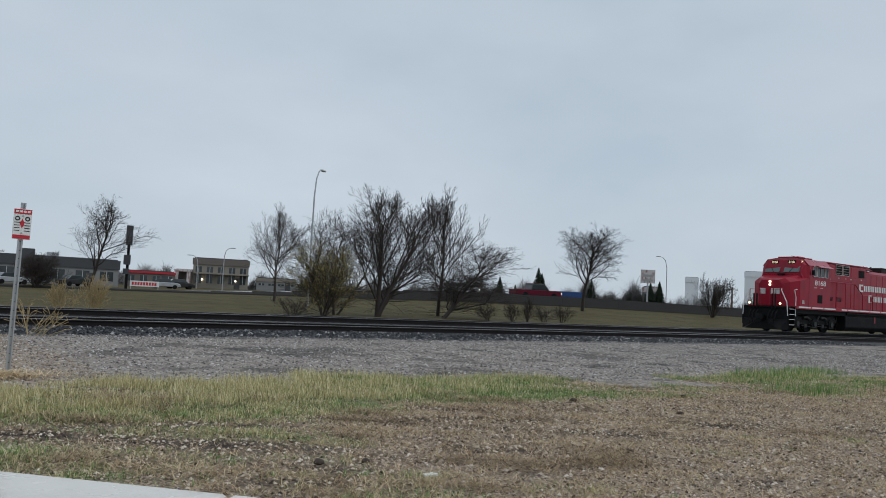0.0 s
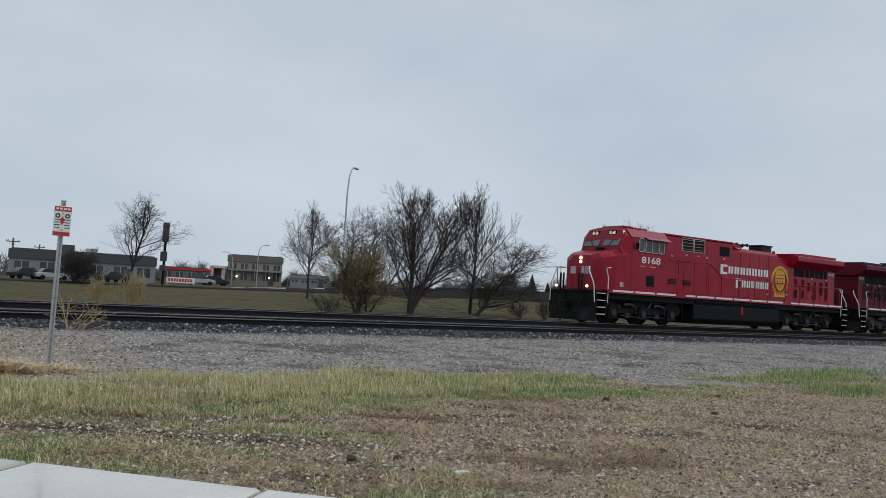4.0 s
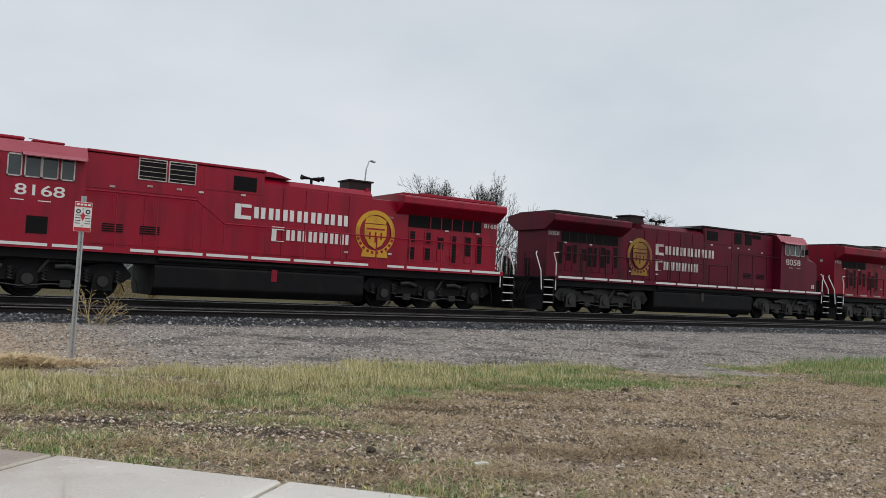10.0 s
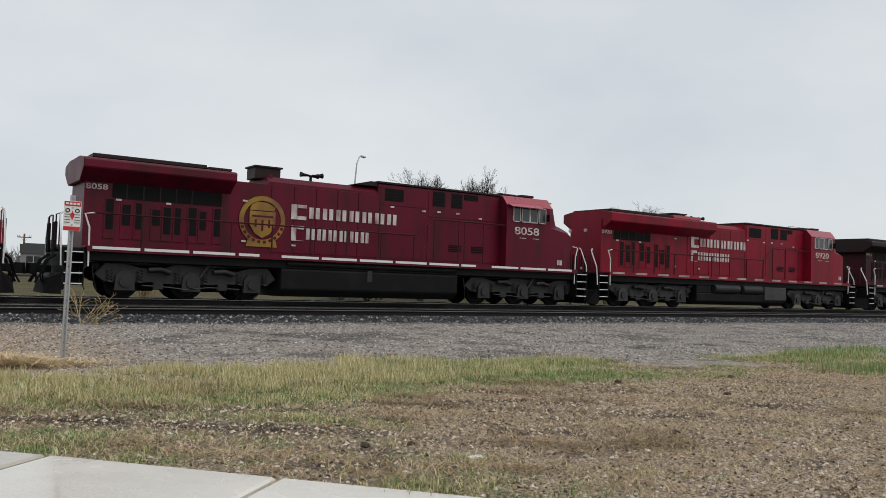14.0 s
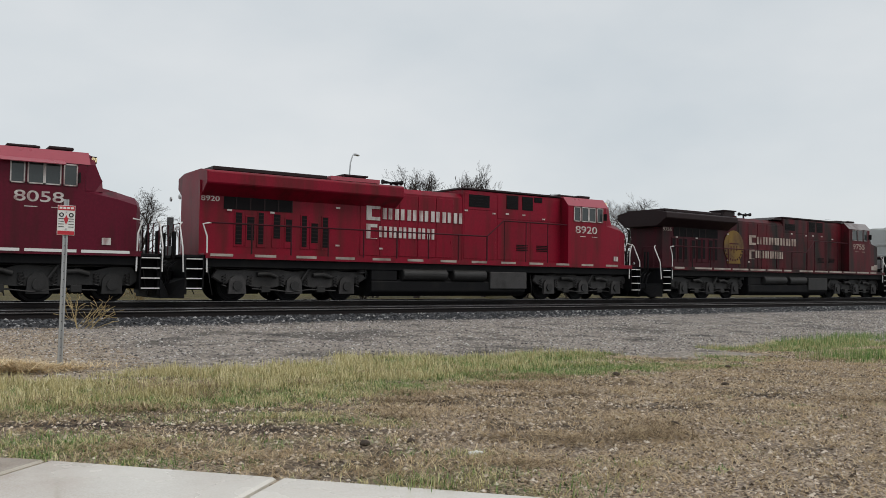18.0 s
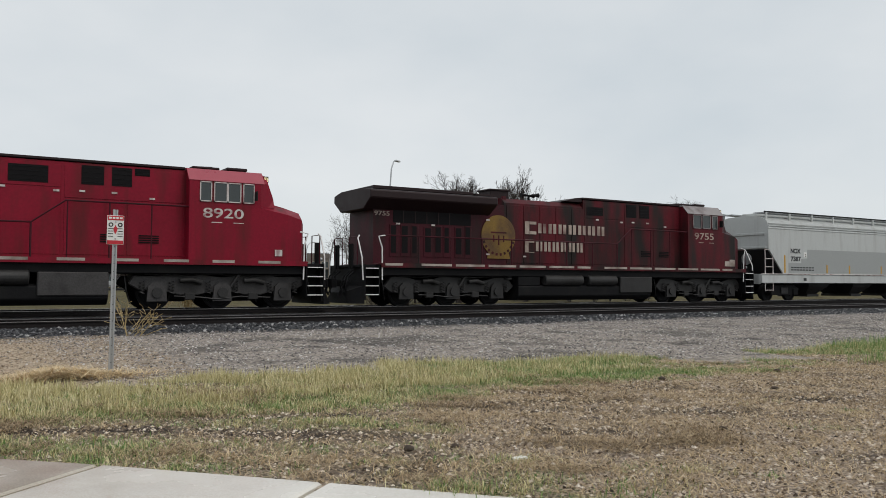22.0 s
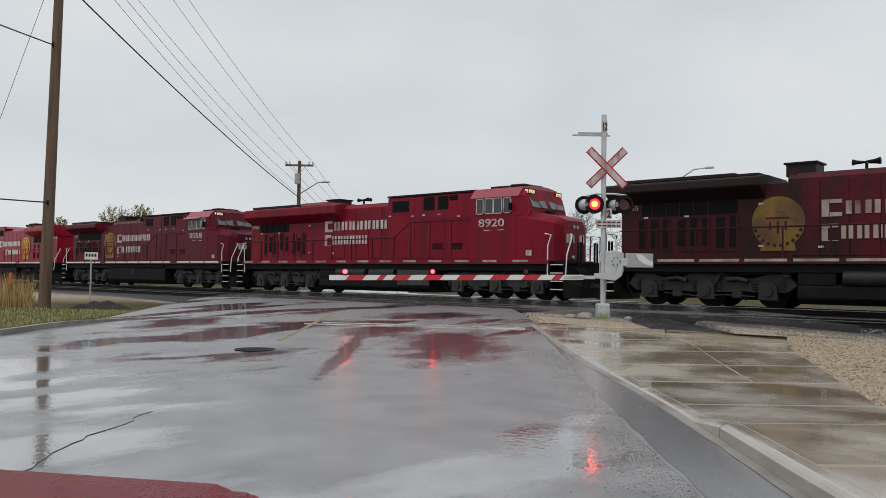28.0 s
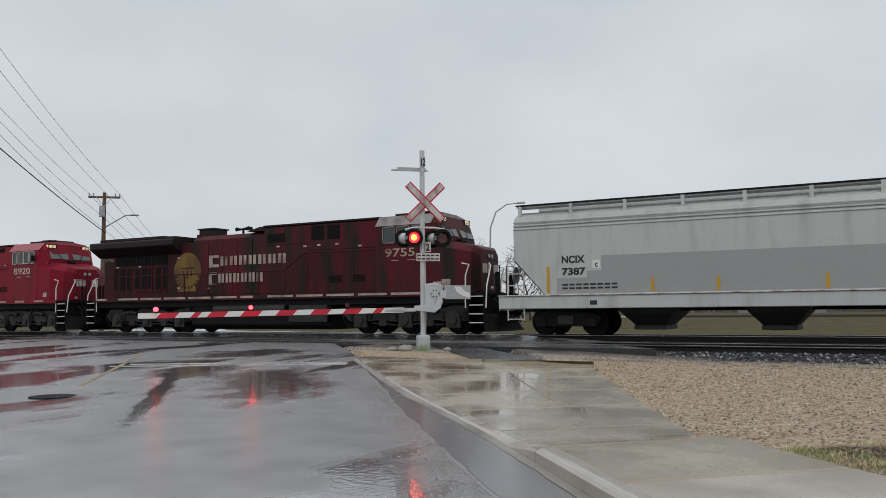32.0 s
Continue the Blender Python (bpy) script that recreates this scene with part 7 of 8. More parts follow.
building(-17.2, 145, 8, 8, 2.6, "low brown shop with a red roof line", WALL_TAUPE, SIGN_RED, 0.35, 4)
building(6.0, 150, 14, 10, 3.0, "low pale shed beyond the field", WALL_GREY, WALL_BEIGE, 0.5, 5)
# The terminals' near-white concrete has the distance haze put into its colour.
building(-54.3, 330, 4.9, 12, 15.6, "tall pale grain terminal far off", mat("hazy_pale_concrete", (0.78, 0.80, 0.83), 0.9, var=0.05, scale=0.1, bump=0), bpy.data.materials["hazy_pale_concrete"], 2.0, 0, z_off=-2, door=False)
building(-58.35, 330, 8.0, 12, 18.6, "tall pale grain terminal far off", bpy.data.materials["hazy_pale_concrete"], bpy.data.materials["hazy_pale_concrete"], 2.0, 0, z_off=-2, door=False)

building(-51.7, 165, 3.6, 6, 4.4, "small pale flat-roofed shop beyond the highway", WALL_GREY, WHITE_WORN, 1.0, 2, door=False)

# pylon sign, billboard, car park
x, y = place(-15.75, 88)
pylon = thing("pylon_sign", "tall dark pylon sign with stacked panels", "sign", pose(x, y, land(x, y), 0, 0, -18))
part("column", boxed(-0.13, 0.13, -0.12, 0.12, -0.3, 4.8), BLACK, pylon)
part("top_panel", boxed(-0.32, 0.32, -0.2, 0.2, 4.6, 6.6, 0.03), WALL_DARK, pylon, "dark top panel")
part("mid_panel", boxed(-0.4, 0.26, -0.2, 0.2, 2.6, 3.6, 0.03), WALL_DARK, pylon)
part("low_panel", boxed(-0.4, 0.2, -0.2, 0.2, 1.6, 2.2, 0.03), WALL_DARK, pylon)
x, y = place(-16.9, 100)
shop_sign = thing("roadside_banner", "long white banner sign beside the road", "sign", pose(x, y, land(x, y), 0, 0, -16))
part("banner", boxed(-1.6, 1.6, -0.05, 0.05, 0.35, 1.0), WHITE, shop_sign)
for k in range(9):
    part("print_bar", boxed(-1.4 + k * 0.31, -1.4 + k * 0.31 + 0.22, -0.06, -0.05, 0.5, 0.85), SIGN_RED, shop_sign)
for s in (-1.5, 1.5):
    part("post", boxed(s - 0.05, s + 0.05, -0.04, 0.04, -0.3, 0.35), STEEL, shop_sign)
x, y = place(-51.4, 130)
bill = thing("billboard", "white billboard with faint blue bars beyond the highway", "billboard", pose(x, y, land(x, y), 0, 0, -45))
part("panel", boxed(-1.1, 1.1, -0.1, 0.1, 4.0, 6.1), WHITE_WORN, bill)
part("print_bar", boxed(-0.75, 0.75, -0.13, -0.1, 5.0, 5.35), HOPPER_PATCH, bill)
part("print_bar", boxed(-0.75, 0.75, -0.13, -0.1, 4.3, 4.6), HOPPER_PATCH, bill)
part("post", boxed(-0.12, 0.12, -0.12, 0.12, -0.5, 4.0), STEEL, bill)
BLUE = mat("blue_container_paint", (0.02, 0.06, 0.20), 0.5, var=0.15, scale=0.8)
x, y = place(-45.9, 120)
box_blue = thing("shipping_container", "blue shipping container beyond the highway", "container", pose(x, y, land(x, y), 0, 0, -44))
part("shell", boxed(-2.6, 2.6, -1.2, 1.2, 0.5, 1.9, 0.03), BLUE, box_blue)
for k in range(12):
    part("corrugation", boxed(-2.4 + k * 0.42, -2.4 + k * 0.42 + 0.2, -1.24, -1.2, 0.6, 1.8), BLUE, box_blue)
for sx in (-2.2, 2.2):
    part("stand", boxed(sx - 0.2, sx + 0.2, -1.0, 1.0, -0.3, 0.5), GEAR, box_blue)
for k, (az, r, col) in enumerate(((-18.2, 120, STEEL), (-19.1, 122, GEAR), (-9.0, 112, STEEL), (-7.6, 112, GEAR), (-12.6, 114, GEAR))):
    x, y = place(az, r)
    c = thing("parked_car", "parked car far off across the field", "car", pose(x, y, land(x, y), 0, 0, az + 10 * k), group="cars in the car park")
    part("body", bevelled(extrude(B(), [(-2.1, 0.3), (-2.15, 0.75), (-1.4, 0.9), (1.2, 0.9), (2.0, 0.75), (2.1, 0.3)], "y", -0.85, 0.85), 0.06), col, c)
    part("cabin", bevelled(extrude(B(), [(-1.5, 0.9), (-1.0, 1.4), (0.5, 1.42), (1.15, 0.9)], "y", -0.74, 0.74), 0.05), SCREEN_GLASS, c)
    for sx in (-1.3, 1.3):
        for sy in (-0.8, 0.8):
            part("wheel", disc(B(), sx, 0.3, sy - 0.1, sy + 0.1, 0.3, 14), BLACK, c)

# utility poles far off
for az, r, h in ((-6.7, 130, 5.6), (-4.8, 150, 5.4), (-8.2, 160, 5.8), (-58.9, 140, 4.8), (-56.9, 150, 4.6), (-2.5, 140, 5.2), (14.0, 150, 6.0)):
    x, y = place(az, r)
    utility_pole(pose(x, y, land(x, y), 0, 0, az), h, 0, 0.9, h - 0.5, "distant wooden utility pole")


# ---- traffic on the highway ----
def pickup(label, paint, name="pickup_truck", category="pickup truck", tall=1.85, size=3.2):
    K = thing(name, label, category)
    part("body", bevelled(extrude(B(), [(-size, 0.45), (-size, 1.08), (size - 0.5, 1.1), (size - 0.05, 0.97), (size, 0.45)], "y", -0.95, 0.95), 0.05), paint, K)
    part("cabin", bevelled(extrude(B(), [(-1.1, 1.09), (-0.95, tall - 0.06), (0.75, tall), (1.45, 1.09)], "y", -0.85, 0.85), 0.05), SCREEN_GLASS, K)
    part("roof", boxed(-0.98, 0.72, -0.78, 0.78, tall - 0.03, tall + 0.03, 0.02), paint, K)
    part("headlight", boxed(size - 0.03, size + 0.03, -0.85, -0.5, 0.72, 0.9), WARM, K)
    for sx in (-size * 0.62, size * 0.64):
        for sy in (-0.85, 0.85):
            part("wheel", disc(B(), sx, 0.4, sy - 0.12, sy + 0.12, 0.4, 16), BLACK, K)
    return K


HIGHWAY_TRAFFIC = [(pickup("dark red pickup truck driving on the highway", MAROON), 68.3, 22.3), (pickup("pale saloon car driving on the highway", STEEL, "car", "car", 1.45, 2.4), 58.0, 24.7)]

# ---- ties ----
def tie_mesh():
    bm = boxed(-0.12, 0.12, -1.3, 1.3, -0.18, 0.0, 0.012)
    me = bpy.data.meshes.new("tie")
    bm.to_mesh(me)
    bm.free()
    me.materials.append(TIE)
    return me


TIE_MESH = tie_mesh()
for k in range(190):
    x = -6.2 + k * 0.56
    if road_uv(x, NEAR_Y)[1] < 5.2:
        continue
    ob = new("tie", TIE_MESH)
    ob.parent = tracks[0]
    ob.matrix_basis = pose(x, NEAR_Y, NEAR_Z - 0.165 + RNG.uniform(-0.01, 0.005), 0, 0, RNG.uniform(-1, 1))
verts, faces = [], []
for k in range(260):
    x = -7.0 + k * 0.56
    s = len(verts)
    verts += [(x + a, TRAIN_Y + b, TRAIN_Z - 0.165 + c) for c in (-0.18, 0) for b in (-1.3, 1.3) for a in (-0.12, 0.12)]
    faces += [tuple(s + i for i in f) for f in ((0, 2, 3, 1), (4, 5, 7, 6), (0, 1, 5, 4), (1, 3, 7, 5), (3, 2, 6, 7), (2, 0, 4, 6))]
far_ties = raw("tie", verts, faces, TIE, tracks[1])
far_ties["kind"] = "stuff"


# ---- loose stones ----
def island_material(name, stops, rough=0.6):
    """Colour by loose piece."""
    m = bpy.data.materials.new(name)
    m.use_nodes = True
    n, l = m.node_tree.nodes, m.node_tree.links
    p = n["Principled BSDF"]
    g = n.new("ShaderNodeNewGeometry")
    r = n.new("ShaderNodeValToRGB")
    r.color_ramp.interpolation = "LINEAR"
    while len(r.color_ramp.elements) < len(stops):
        r.color_ramp.elements.new(0.5)
    for e, (pos, col) in zip(r.color_ramp.elements, stops):
        e.position, e.color = pos, (*col, 1)
    l.new(g.outputs["Random Per Island"], r.inputs[0])
    l.new(r.outputs[0], p.inputs["Base Color"])
    p.inputs["Roughness"].default_value = rough
    p.inputs["Specular IOR Level"].default_value = 0.2
    return m


OCTA = ((1, 0, 0), (0, 1, 0), (-1, 0, 0), (0, -1, 0), (0, 0, 1), (0, 0, -0.6))
OCTF = ((0, 1, 4), (1, 2, 4), (2, 3, 4), (3, 0, 4), (1, 0, 5), (2, 1, 5), (3, 2, 5), (0, 3, 5))


def stones(name, label, spots, material, flat=0.7):
    rng = random.Random(hash(len(spots)) % 1000 + 5)
    verts, faces = [], []
    for x, y, z, r in spots:
        a = rng.uniform(0, 6.28)
        c, s = math.cos(a), math.sin(a)
        base = len(verts)
        for u, v, w in OCTA:
            u, v, w = u * r * rng.uniform(0.7, 1.3), v * r * rng.uniform(0.6, 1.1), w * r * flat * rng.uniform(0.7, 1.2)
            verts.append((x + u * c - v * s, y + u * s + v * c, z + w))
        faces += [tuple(base + i for i in f) for f in OCTF]
    return tagged(raw(name, verts, faces, material), label, "stones", kind="stuff")


BALLAST_STONE = island_material("ballast_stone", [(0, (0.012, 0.013, 0.015)), (0.6, (0.045, 0.047, 0.052)), (0.88, (0.12, 0.12, 0.125)), (1, (0.42, 0.41, 0.40))], 0.55)
GREY_PEBBLE = island_material("grey_pebble", [(0, (0.05, 0.046, 0.046)), (0.4, (0.18, 0.162, 0.155)), (0.8, (0.42, 0.385, 0.36)), (1, (0.72, 0.70, 0.68))], 0.6)
TAN_PEBBLE = island_material("tan_pebble", [(0, (0.13, 0.09, 0.06)), (0.55, (0.34, 0.26, 0.18)), (1, (0.55, 0.47, 0.37))], 0.6)
SOIL_CLOD = island_material("soil_clod", [(0, (0.03, 0.022, 0.018)), (0.3, (0.14, 0.10, 0.075)), (0.6, (0.48, 0.39, 0.30)), (1, (0.80, 0.72, 0.62))], 0.8)
CLOD = mat("dark_earth_clod", (0.06, 0.042, 0.03), 0.85, var=0.3, scale=20, bump=0.5)
rng = random.Random(3)
spots = []
for _ in range(15000):
    t = rng.random()
    y = 18.35 + 2.6 * t ** 0.9
    x = rng.uniform(-8, 42) + 0.45 * (18.5 - y)
    if x < -5.4 + 0.45 * (18.5 - y):
        continue
    z = 0.02 + 0.10 * min(1, max(0, (y - 18.5) / 1.7))
    spots.append((x, y, z + rng.uniform(-0.01, 0.03), rng.uniform(0.028, 0.068)))
stones("ballast_stones", "loose dark wet ballast stones on the shoulder of the track", spots, BALLAST_STONE)
spots = []
for _ in range(52000):
    x, y = rng.uniform(-3, 34), 9.2 + 9.5 * rng.random()
    if cover(x, y)[1] or (x < 1.5 and rng.random() < 0.8):
        continue
    spots.append((x, y, land(x, y) + 0.002, rng.choice((0.008, 0.011, 0.012, 0.015, 0.02, 0.026))))
stones("gravel", "scattered grey gravel on the service track", spots, GREY_PEBBLE)
spots = []
for _ in range(26000):
    x, y = rng.uniform(-8, 3.0), 5.5 + 13.2 * rng.random()
    f, lat = road_uv(x, y)
    if lat < walk_edge(min(f, 12.9)) + 0.04 or cover(x, y)[1]:
        continue
    spots.append((x, y, land(x, y) + 0.002, rng.choice((0.01, 0.014, 0.018, 0.025))))
stones("gravel", "scattered tan gravel beside the pavement", spots, TAN_PEBBLE)
spots = []
for _ in range(70000):
    x, y = rng.uniform(0.5, 16), 2.6 + 7.6 * rng.random()
    c = cover(x, y)
    if not c[1] or rng.random() < c[0] * 0.9:
        continue
    spots.append((x, y, land(x, y) + 0.001, rng.choice((0.006, 0.008, 0.008, 0.011, 0.015, 0.021))))
stones("soil_clods", "small stones and clods on the bare soil", spots, SOIL_CLOD)
spots = []
for _ in range(15000):
    f = rng.uniform(-4, 7)
    lat = -0.70 + 0.045 * f + 0.03 - abs(rng.gauss(0, 0.30))
    x, y = road_xy(f, lat)
    spots.append((x, y, road_z(f, lat) + 0.001, rng.choice((0.002, 0.003, 0.003, 0.004, 0.005, 0.007))))
stones("grit", "loose grit and worn aggregate beside the tar seam", spots, GREY_PEBBLE)
for k, (x, y, s) in enumerate(((7.69, 7.26, 0.06), (2.96, 5.3, 0.05), (8.2, 6.0, 0.05), (9.9, 7.2, 0.05), (3.3, 5.2, 0.04), (5.6, 4.6, 0.045))):
    ob = rock(pose(x, y, land(x, y) + 0.01, 0, 0, 50 * k), s, s * 0.8, s * 0.6, 30 + k, "dark clod of earth on the rough ground")
    ob.data.materials[0] = CLOD
x, y = place(-36.93, 5.79)
tagged(part("litter", extrude(B(), [(x - 0.06, y - 0.03), (x + 0.06, y - 0.02), (x + 0.05, y + 0.04), (x - 0.04, y + 0.03)], "z", land(x, y) + 0.004, land(x, y) + 0.018), WHITE, None), "scrap of white litter lying on the soil", "litter")


# ---- grass ----
GREEN_BLADE = island_material("green_blades", [(0, (0.06, 0.15, 0.03)), (0.5, (0.17, 0.30, 0.085)), (0.85, (0.36, 0.44, 0.18)), (1, (0.66, 0.61, 0.34))], 0.6)
OLIVE_BLADE = island_material("olive_blades", [(0, (0.13, 0.15, 0.045)), (0.5, (0.30, 0.31, 0.12)), (1, (0.54, 0.50, 0.26))], 0.6)
REED_BLADE = island_material("reed_blades", [(0, (0.22, 0.13, 0.05)), (0.5, (0.42, 0.28, 0.11)), (1, (0.60, 0.45, 0.22))], 0.7)
DRY_BLADE = island_material("dry_blades", [(0, (0.38, 0.32, 0.14)), (0.5, (0.60, 0.53, 0.28)), (1, (0.78, 0.71, 0.46))], 0.7)
STRAW_BIT = island_material("straw_bits", [(0, (0.18, 0.12, 0.06)), (0.5, (0.46, 0.33, 0.19)), (1, (0.74, 0.60, 0.40))], 0.8)
HEAP_STRAW = island_material("pale_heaped_straw", [(0, (0.42, 0.29, 0.15)), (0.5, (0.66, 0.50, 0.29)), (1, (0.86, 0.72, 0.48))], 0.8)
THATCH = island_material("dead_thatch", [(0, (0.10, 0.066, 0.04)), (0.5, (0.32, 0.225, 0.13)), (1, (0.60, 0.47, 0.30))], 0.8)


def blades(name, label, rows, material):
    verts, faces = [], []
    for x, y, z, h, w, a, bend in rows:
        dx, dy = math.cos(a), math.sin(a)
        b = len(verts)
        verts += [(x - dy * w, y + dx * w, z - 0.01), (x + dy * w, y - dx * w, z - 0.01), (x + dx * bend * 0.35 + dy * w * 0.7, y + dy * bend * 0.35 - dx * w * 0.7, z + h * 0.6), (x + dx * bend * 0.35 - dy * w * 0.7, y + dy * bend * 0.35 + dx * w * 0.7, z + h * 0.6), (x + dx * bend, y + dy * bend, z + h)]
        faces += [(b, b + 1, b + 2, b + 3), (b + 3, b + 2, b + 4)]
    return tagged(raw(name, verts, faces, material), label, "grass", kind="stuff")


rng = random.Random(9)
green, dry, bits = [], [], []
olive = []
for _ in range(52000):
    cx = rng.uniform(-1.5, 21)
    cy = 2.4 + 8.8 * rng.random() ** 0.85
    f, lat = road_uv(cx, cy)
    if lat < walk_edge(f) - 0.02:
        continue
    g, s, d, k = cover(cx, cy)
    if not s:
        continue
    far = cy > 8.2
    if rng.random() < g:
        pick, spread_r = rng.random(), rng.uniform(0.03, 0.10)
        lush = smooth((cx - 5.0) / 2.5)
        dryness = (0.62 * d + (0.26 if far else 0.04)) * (1 - 0.7 * lush)
        if pick < dryness:
            out, lo, hi = dry, 0.03, (0.13 if far else 0.06)
        elif pick < dryness + 0.16:
            out, lo, hi = olive, 0.02, (0.08 if far else 0.05)
        else:
            out, lo, hi = green, 0.02, 0.06
        tall = rng.choice((0.5, 0.7, 0.9, 1.2)) * (0.6 + 0.5 * g)
        for _ in range(rng.randint(7, 19)):
            x, y = cx + rng.gauss(0, spread_r), cy + rng.gauss(0, spread_r)
            f, lat = road_uv(x, y)
            if lat > walk_edge(f) - 0.03:
                out.append((x, y, land(x, y), rng.uniform(lo, hi) * tall, rng.uniform(0.0018, 0.004), rng.uniform(0, 6.28), rng.uniform(0.02, 0.09)))
    elif rng.random() < 0.75 - 0.5 * k:
        way = rng.uniform(0, 6.28)
        for _ in range(rng.randint(4, 14)):
            x, y = cx + rng.gauss(0, 0.07), cy + rng.gauss(0, 0.07)
            bits.append((x, y, land(x, y) + 0.008, rng.uniform(0.003, 0.02), rng.uniform(0.0015, 0.0035), way + rng.gauss(0, 0.7), rng.uniform(0.03, 0.15)))
# mats of dead brown thatch, and strewn straw in loose drifts
thatch = []
trng = random.Random(21)
for _ in range(52):
    cx, cy = trng.uniform(0.2, 6.5 if trng.random() < 0.8 else 14.0), trng.uniform(4.2, 9.0)
    ru, rv = trng.uniform(0.08, 0.26), trng.uniform(0.06, 0.14)
    if not cover(cx, cy)[1]:
        continue
    for _ in range(int(1300 * ru)):
        du, dv = trng.gauss(0, ru), trng.gauss(0, rv)
        x, y = cx + 0.83 * du + 0.56 * dv, cy - 0.56 * du + 0.83 * dv
        f, lat = road_uv(x, y)
        if lat > walk_edge(f) + 0.02:
            thatch.append((x, y, land(x, y) + 0.012 + 0.03 * trng.random(), trng.uniform(0.0, 0.03), trng.uniform(0.002, 0.004), trng.uniform(0, 6.28), trng.uniform(0.06, 0.2)))
for cx, cy, ru, rv in ((1.6, 8.2, 0.5, 0.10), (2.4, 7.7, 0.6, 0.10), (1.5, 6.0, 0.5, 0.12), (4.2, 6.3, 0.5, 0.10), (5.0, 7.0, 0.5, 0.10), (7.2, 5.9, 0.7, 0.12), (3.2, 4.5, 0.5, 0.10), (2.2, 5.3, 0.4, 0.10), (6.2, 7.2, 0.6, 0.10), (9.6, 7.4, 0.7, 0.15), (11.2, 7.0, 0.6, 0.12)):
    for _ in range(420):
        du, dv = rng.gauss(0, ru), rng.gauss(0, rv)
        x, y = cx + 0.83 * du + 0.56 * dv, cy - 0.56 * du + 0.83 * dv
        bits.append((x, y, land(x, y) + 0.012, rng.uniform(0.002, 0.03), rng.uniform(0.002, 0.004), rng.uniform(0, 6.28), rng.uniform(0.05, 0.2)))
# straw heap by the sign's foot and taller tufts
sx, sy = place(-9.25, 11.66)
heap = []
for _ in range(3400):
    x, y = sx - 0.7 + rng.gauss(0, 0.5), sy - 0.3 + rng.gauss(0, 0.2)
    heap.append((x, y, land(x, y) + 0.02 + 0.14 * rng.random() * max(0, 1 - abs(x - sx + 0.7) / 0.8), rng.uniform(-0.01, 0.06), rng.uniform(0.003, 0.006), rng.uniform(0, 6.28), rng.uniform(0.1, 0.4)))
for cx, cy, n, hh in ((12.9, 7.2, 500, 0.2), (13.6, 7.0, 500, 0.2), (15.0, 9.0, 700, 0.2), (16.5, 9.3, 700, 0.2), (2.7, 4.05, 60, 0.09), (3.4, 3.5, 40, 0.07), (-10.3, 17.75, 160, 0.22), (18, 9.6, 700, 0.2)):
    for _ in range(n):
        x, y = cx + rng.gauss(0, 0.1 if n < 200 else 0.45), cy + rng.gauss(0, 0.08 if n < 200 else 0.3)
        green.append((x, y, land(x, y), rng.uniform(0.05, hh), 0.003, rng.uniform(0, 6.28), rng.uniform(0.01, 0.08)))
blades("grass", "green spring grass blades on the rough ground", green, GREEN_BLADE)
blades("olive_grass", "yellowing grass blades on the rough ground", olive, OLIVE_BLADE)
blades("dry_grass", "pale dry grass stems among the green", dry, DRY_BLADE)
blades("straw", "dead straw strewn over bare soil", bits, STRAW_BIT)
blades("thatch", "matted dead brown grass among the green", thatch, THATCH)
blades("straw_heap", "heap of dry straw at the foot of the warning sign", heap, HEAP_STRAW)
# verge across the road
rows, tall = [], []
for _ in range(36000):
    f, lat = rng.uniform(2, 19), -11.8 - 13 * rng.random() ** 1.3
    x, y = road_xy(f, lat)
    rows.append((x, y, land(x, y), rng.uniform(0.03, 0.10), 0.007, rng.uniform(0, 6.28), rng.uniform(0.01, 0.05)))
blades("verge_grass", "short olive-green grass on the verge across the road", rows, OLIVE_BLADE)
for _ in range(5000):
    x, y = place(rng.uniform(68.2, 82), rng.uniform(29.5, 36))
    tall.append((x, y, land(x, y), rng.uniform(0.4, 1.15), 0.008, rng.uniform(0, 6.28), rng.uniform(0.05, 0.4)))
blades("reeds", "tall dry golden reeds behind the verge", tall, REED_BLADE)
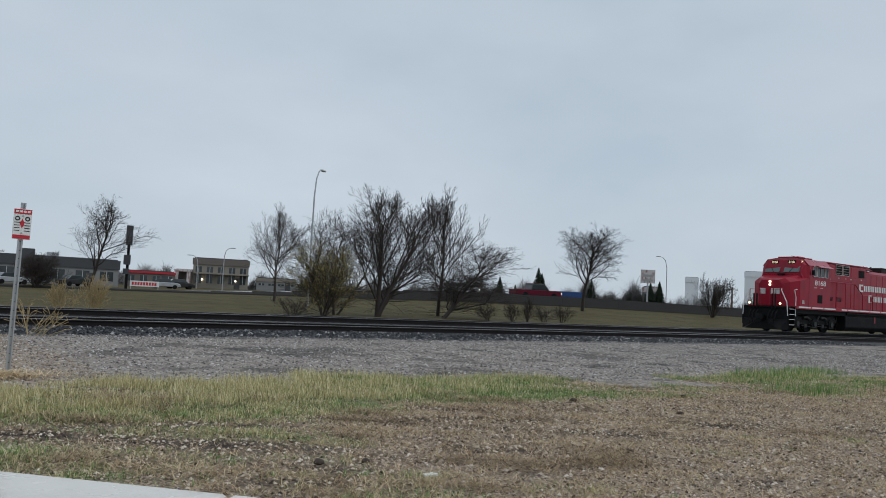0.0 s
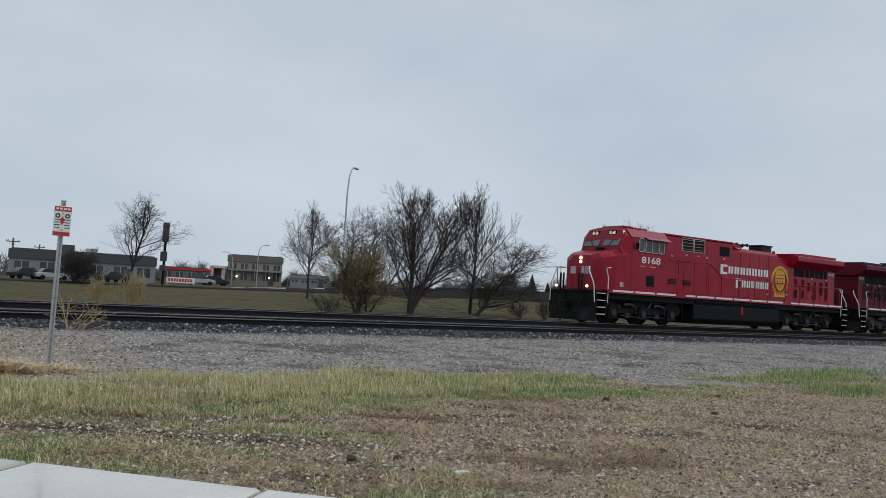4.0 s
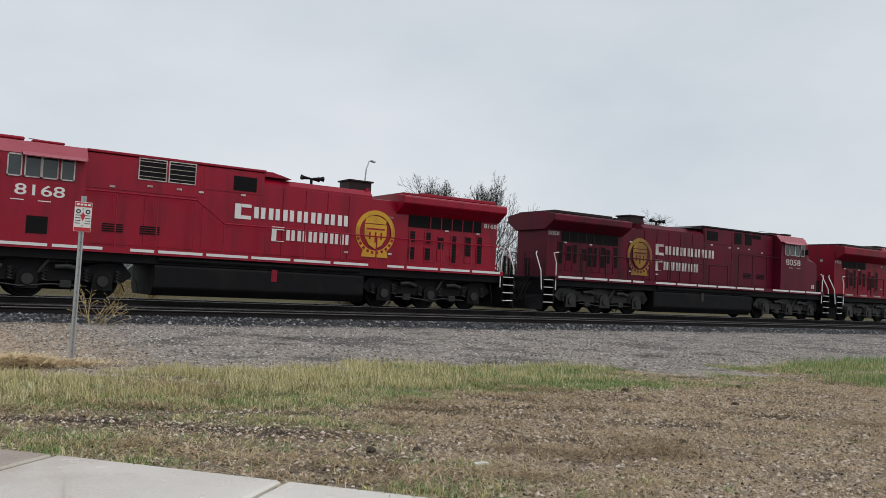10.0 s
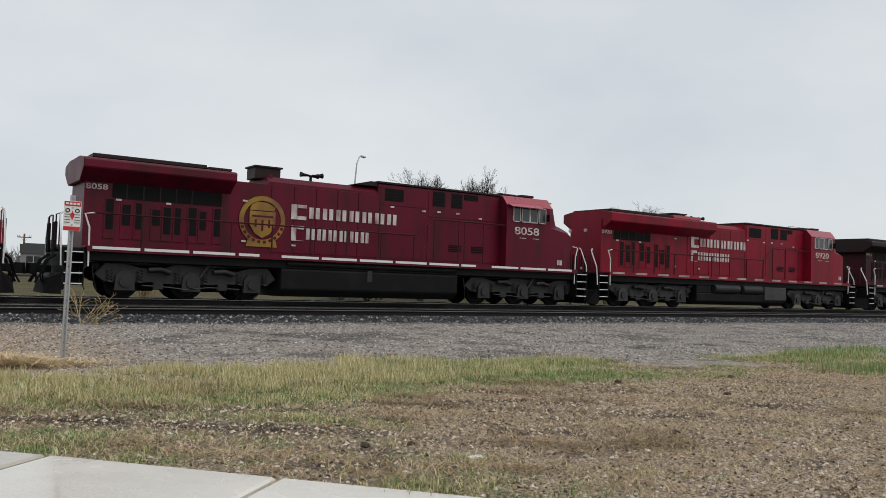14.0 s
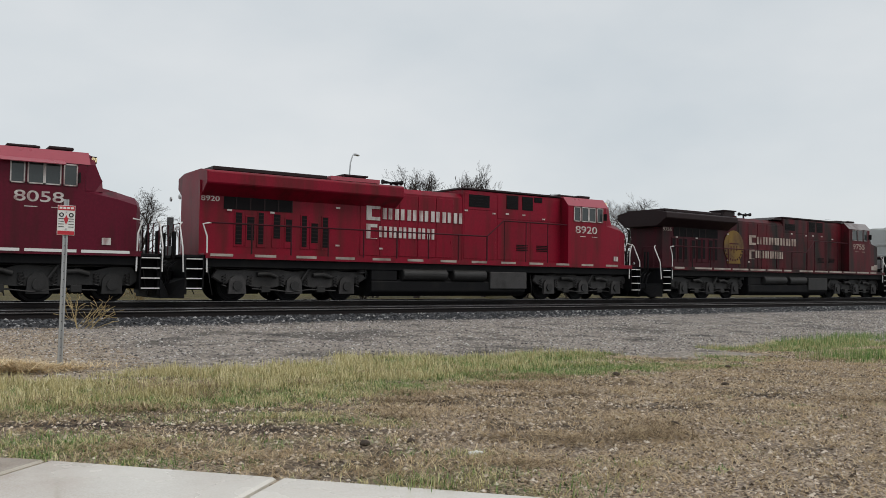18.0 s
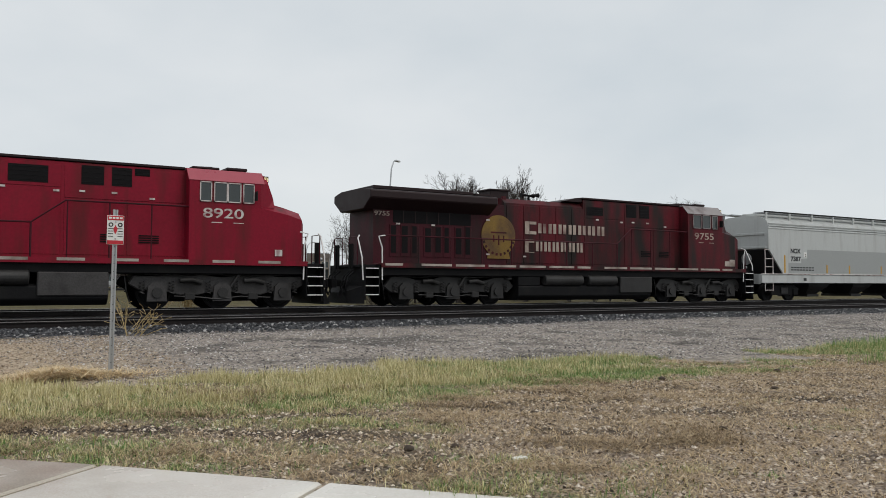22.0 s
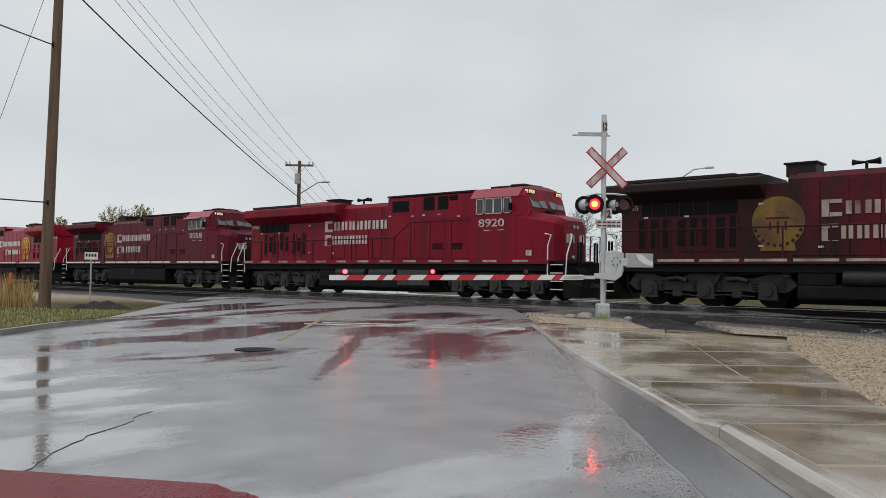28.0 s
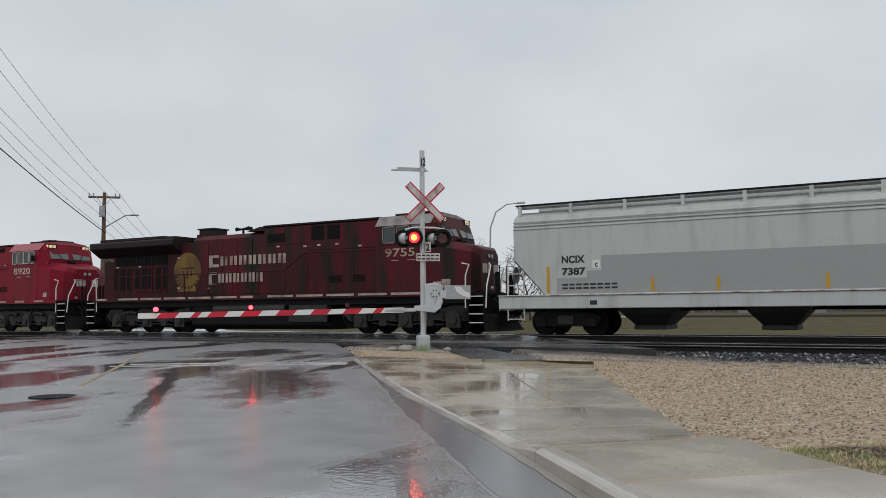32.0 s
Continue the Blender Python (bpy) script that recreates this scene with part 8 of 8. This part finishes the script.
mx, my = place(64.3, 29.5)
bm = B()
bmesh.ops.create_grid(bm, x_segments=24, y_segments=14, size=1.0)
for v in bm.verts:
    u, w = v.co.x, v.co.y
    hgt = max(0, 1 - u * u) * max(0, 1 - w * w) * (0.35 + 0.25 * noise.noise((u * 3, w * 3, 5)))
    v.co = Vector((u * 1.1, w * 0.5, hgt * 0.75 - 0.04))
mound = part("soil_mound", bm, mat("dark_soil_heap", (0.03, 0.024, 0.02), 0.85, var=0.3, scale=6, bump=0.6), None, "", True)
mound.matrix_basis = pose(mx, my, land(mx, my), 0, 0, 60)
tagged(mound, "low heap of dark soil at the road's edge", "soil heap")


def run_at(t):
    """The train's way along the track at t seconds."""
    for (a, p), (b, q) in zip(RUN, RUN[1:]):
        if t <= b:
            return p + (q - p) * (t - a) / (b - a)
    return RUN[-1][1]


def motions():
    for car, x in CARS:
        walk(car, [(t, pose(x + s, TRAIN_Y, TRAIN_Z)) for t, s in RUN])
    steps = [k * 0.15 for k in range(214)] + [32.0]
    for wheel, x, r in TRUCKS:
        walk(wheel, [(t, pose(x, 0, r, 0, math.degrees((run_at(t) - RUN[0][1]) / r), 0)) for t in steps])
    for car, x0, speed in HIGHWAY_TRAFFIC:
        rows = []
        for t in (0.0, 1.0, 2.0, 4.0, 8.0, 16.0, 32.0):
            x = x0 + speed * t
            y = 82.0 - 0.22 * max(0, x - 20)
            rows.append((t, pose(x, y, land(x, y) + 0.06 + 0.6 * smooth((x - 25) / 30), 0, 0, -12)))
        walk(car, rows)
    # the lamps change over twice a second
    head, globe = [], []
    change, side, t = 0.04, 0, 0.0
    times = [0.0] + [0.15 + 0.5 * k for k in range(64)] + [32.0]
    for a, b in zip(times, times[1:]):
        hx, hz = HEADS[side]
        gx = ARM_LAMPS[1 if side == 0 else 2]
        side = 1 - side
        for q in (a + (change if a else 0), b):
            head.append((q, pose(hx, -0.174, hz)))
            globe.append((q, pose(gx, ARM_Y, 1.145)))
    walk(flash, head)
    walk(arm_flash, globe)


motions()
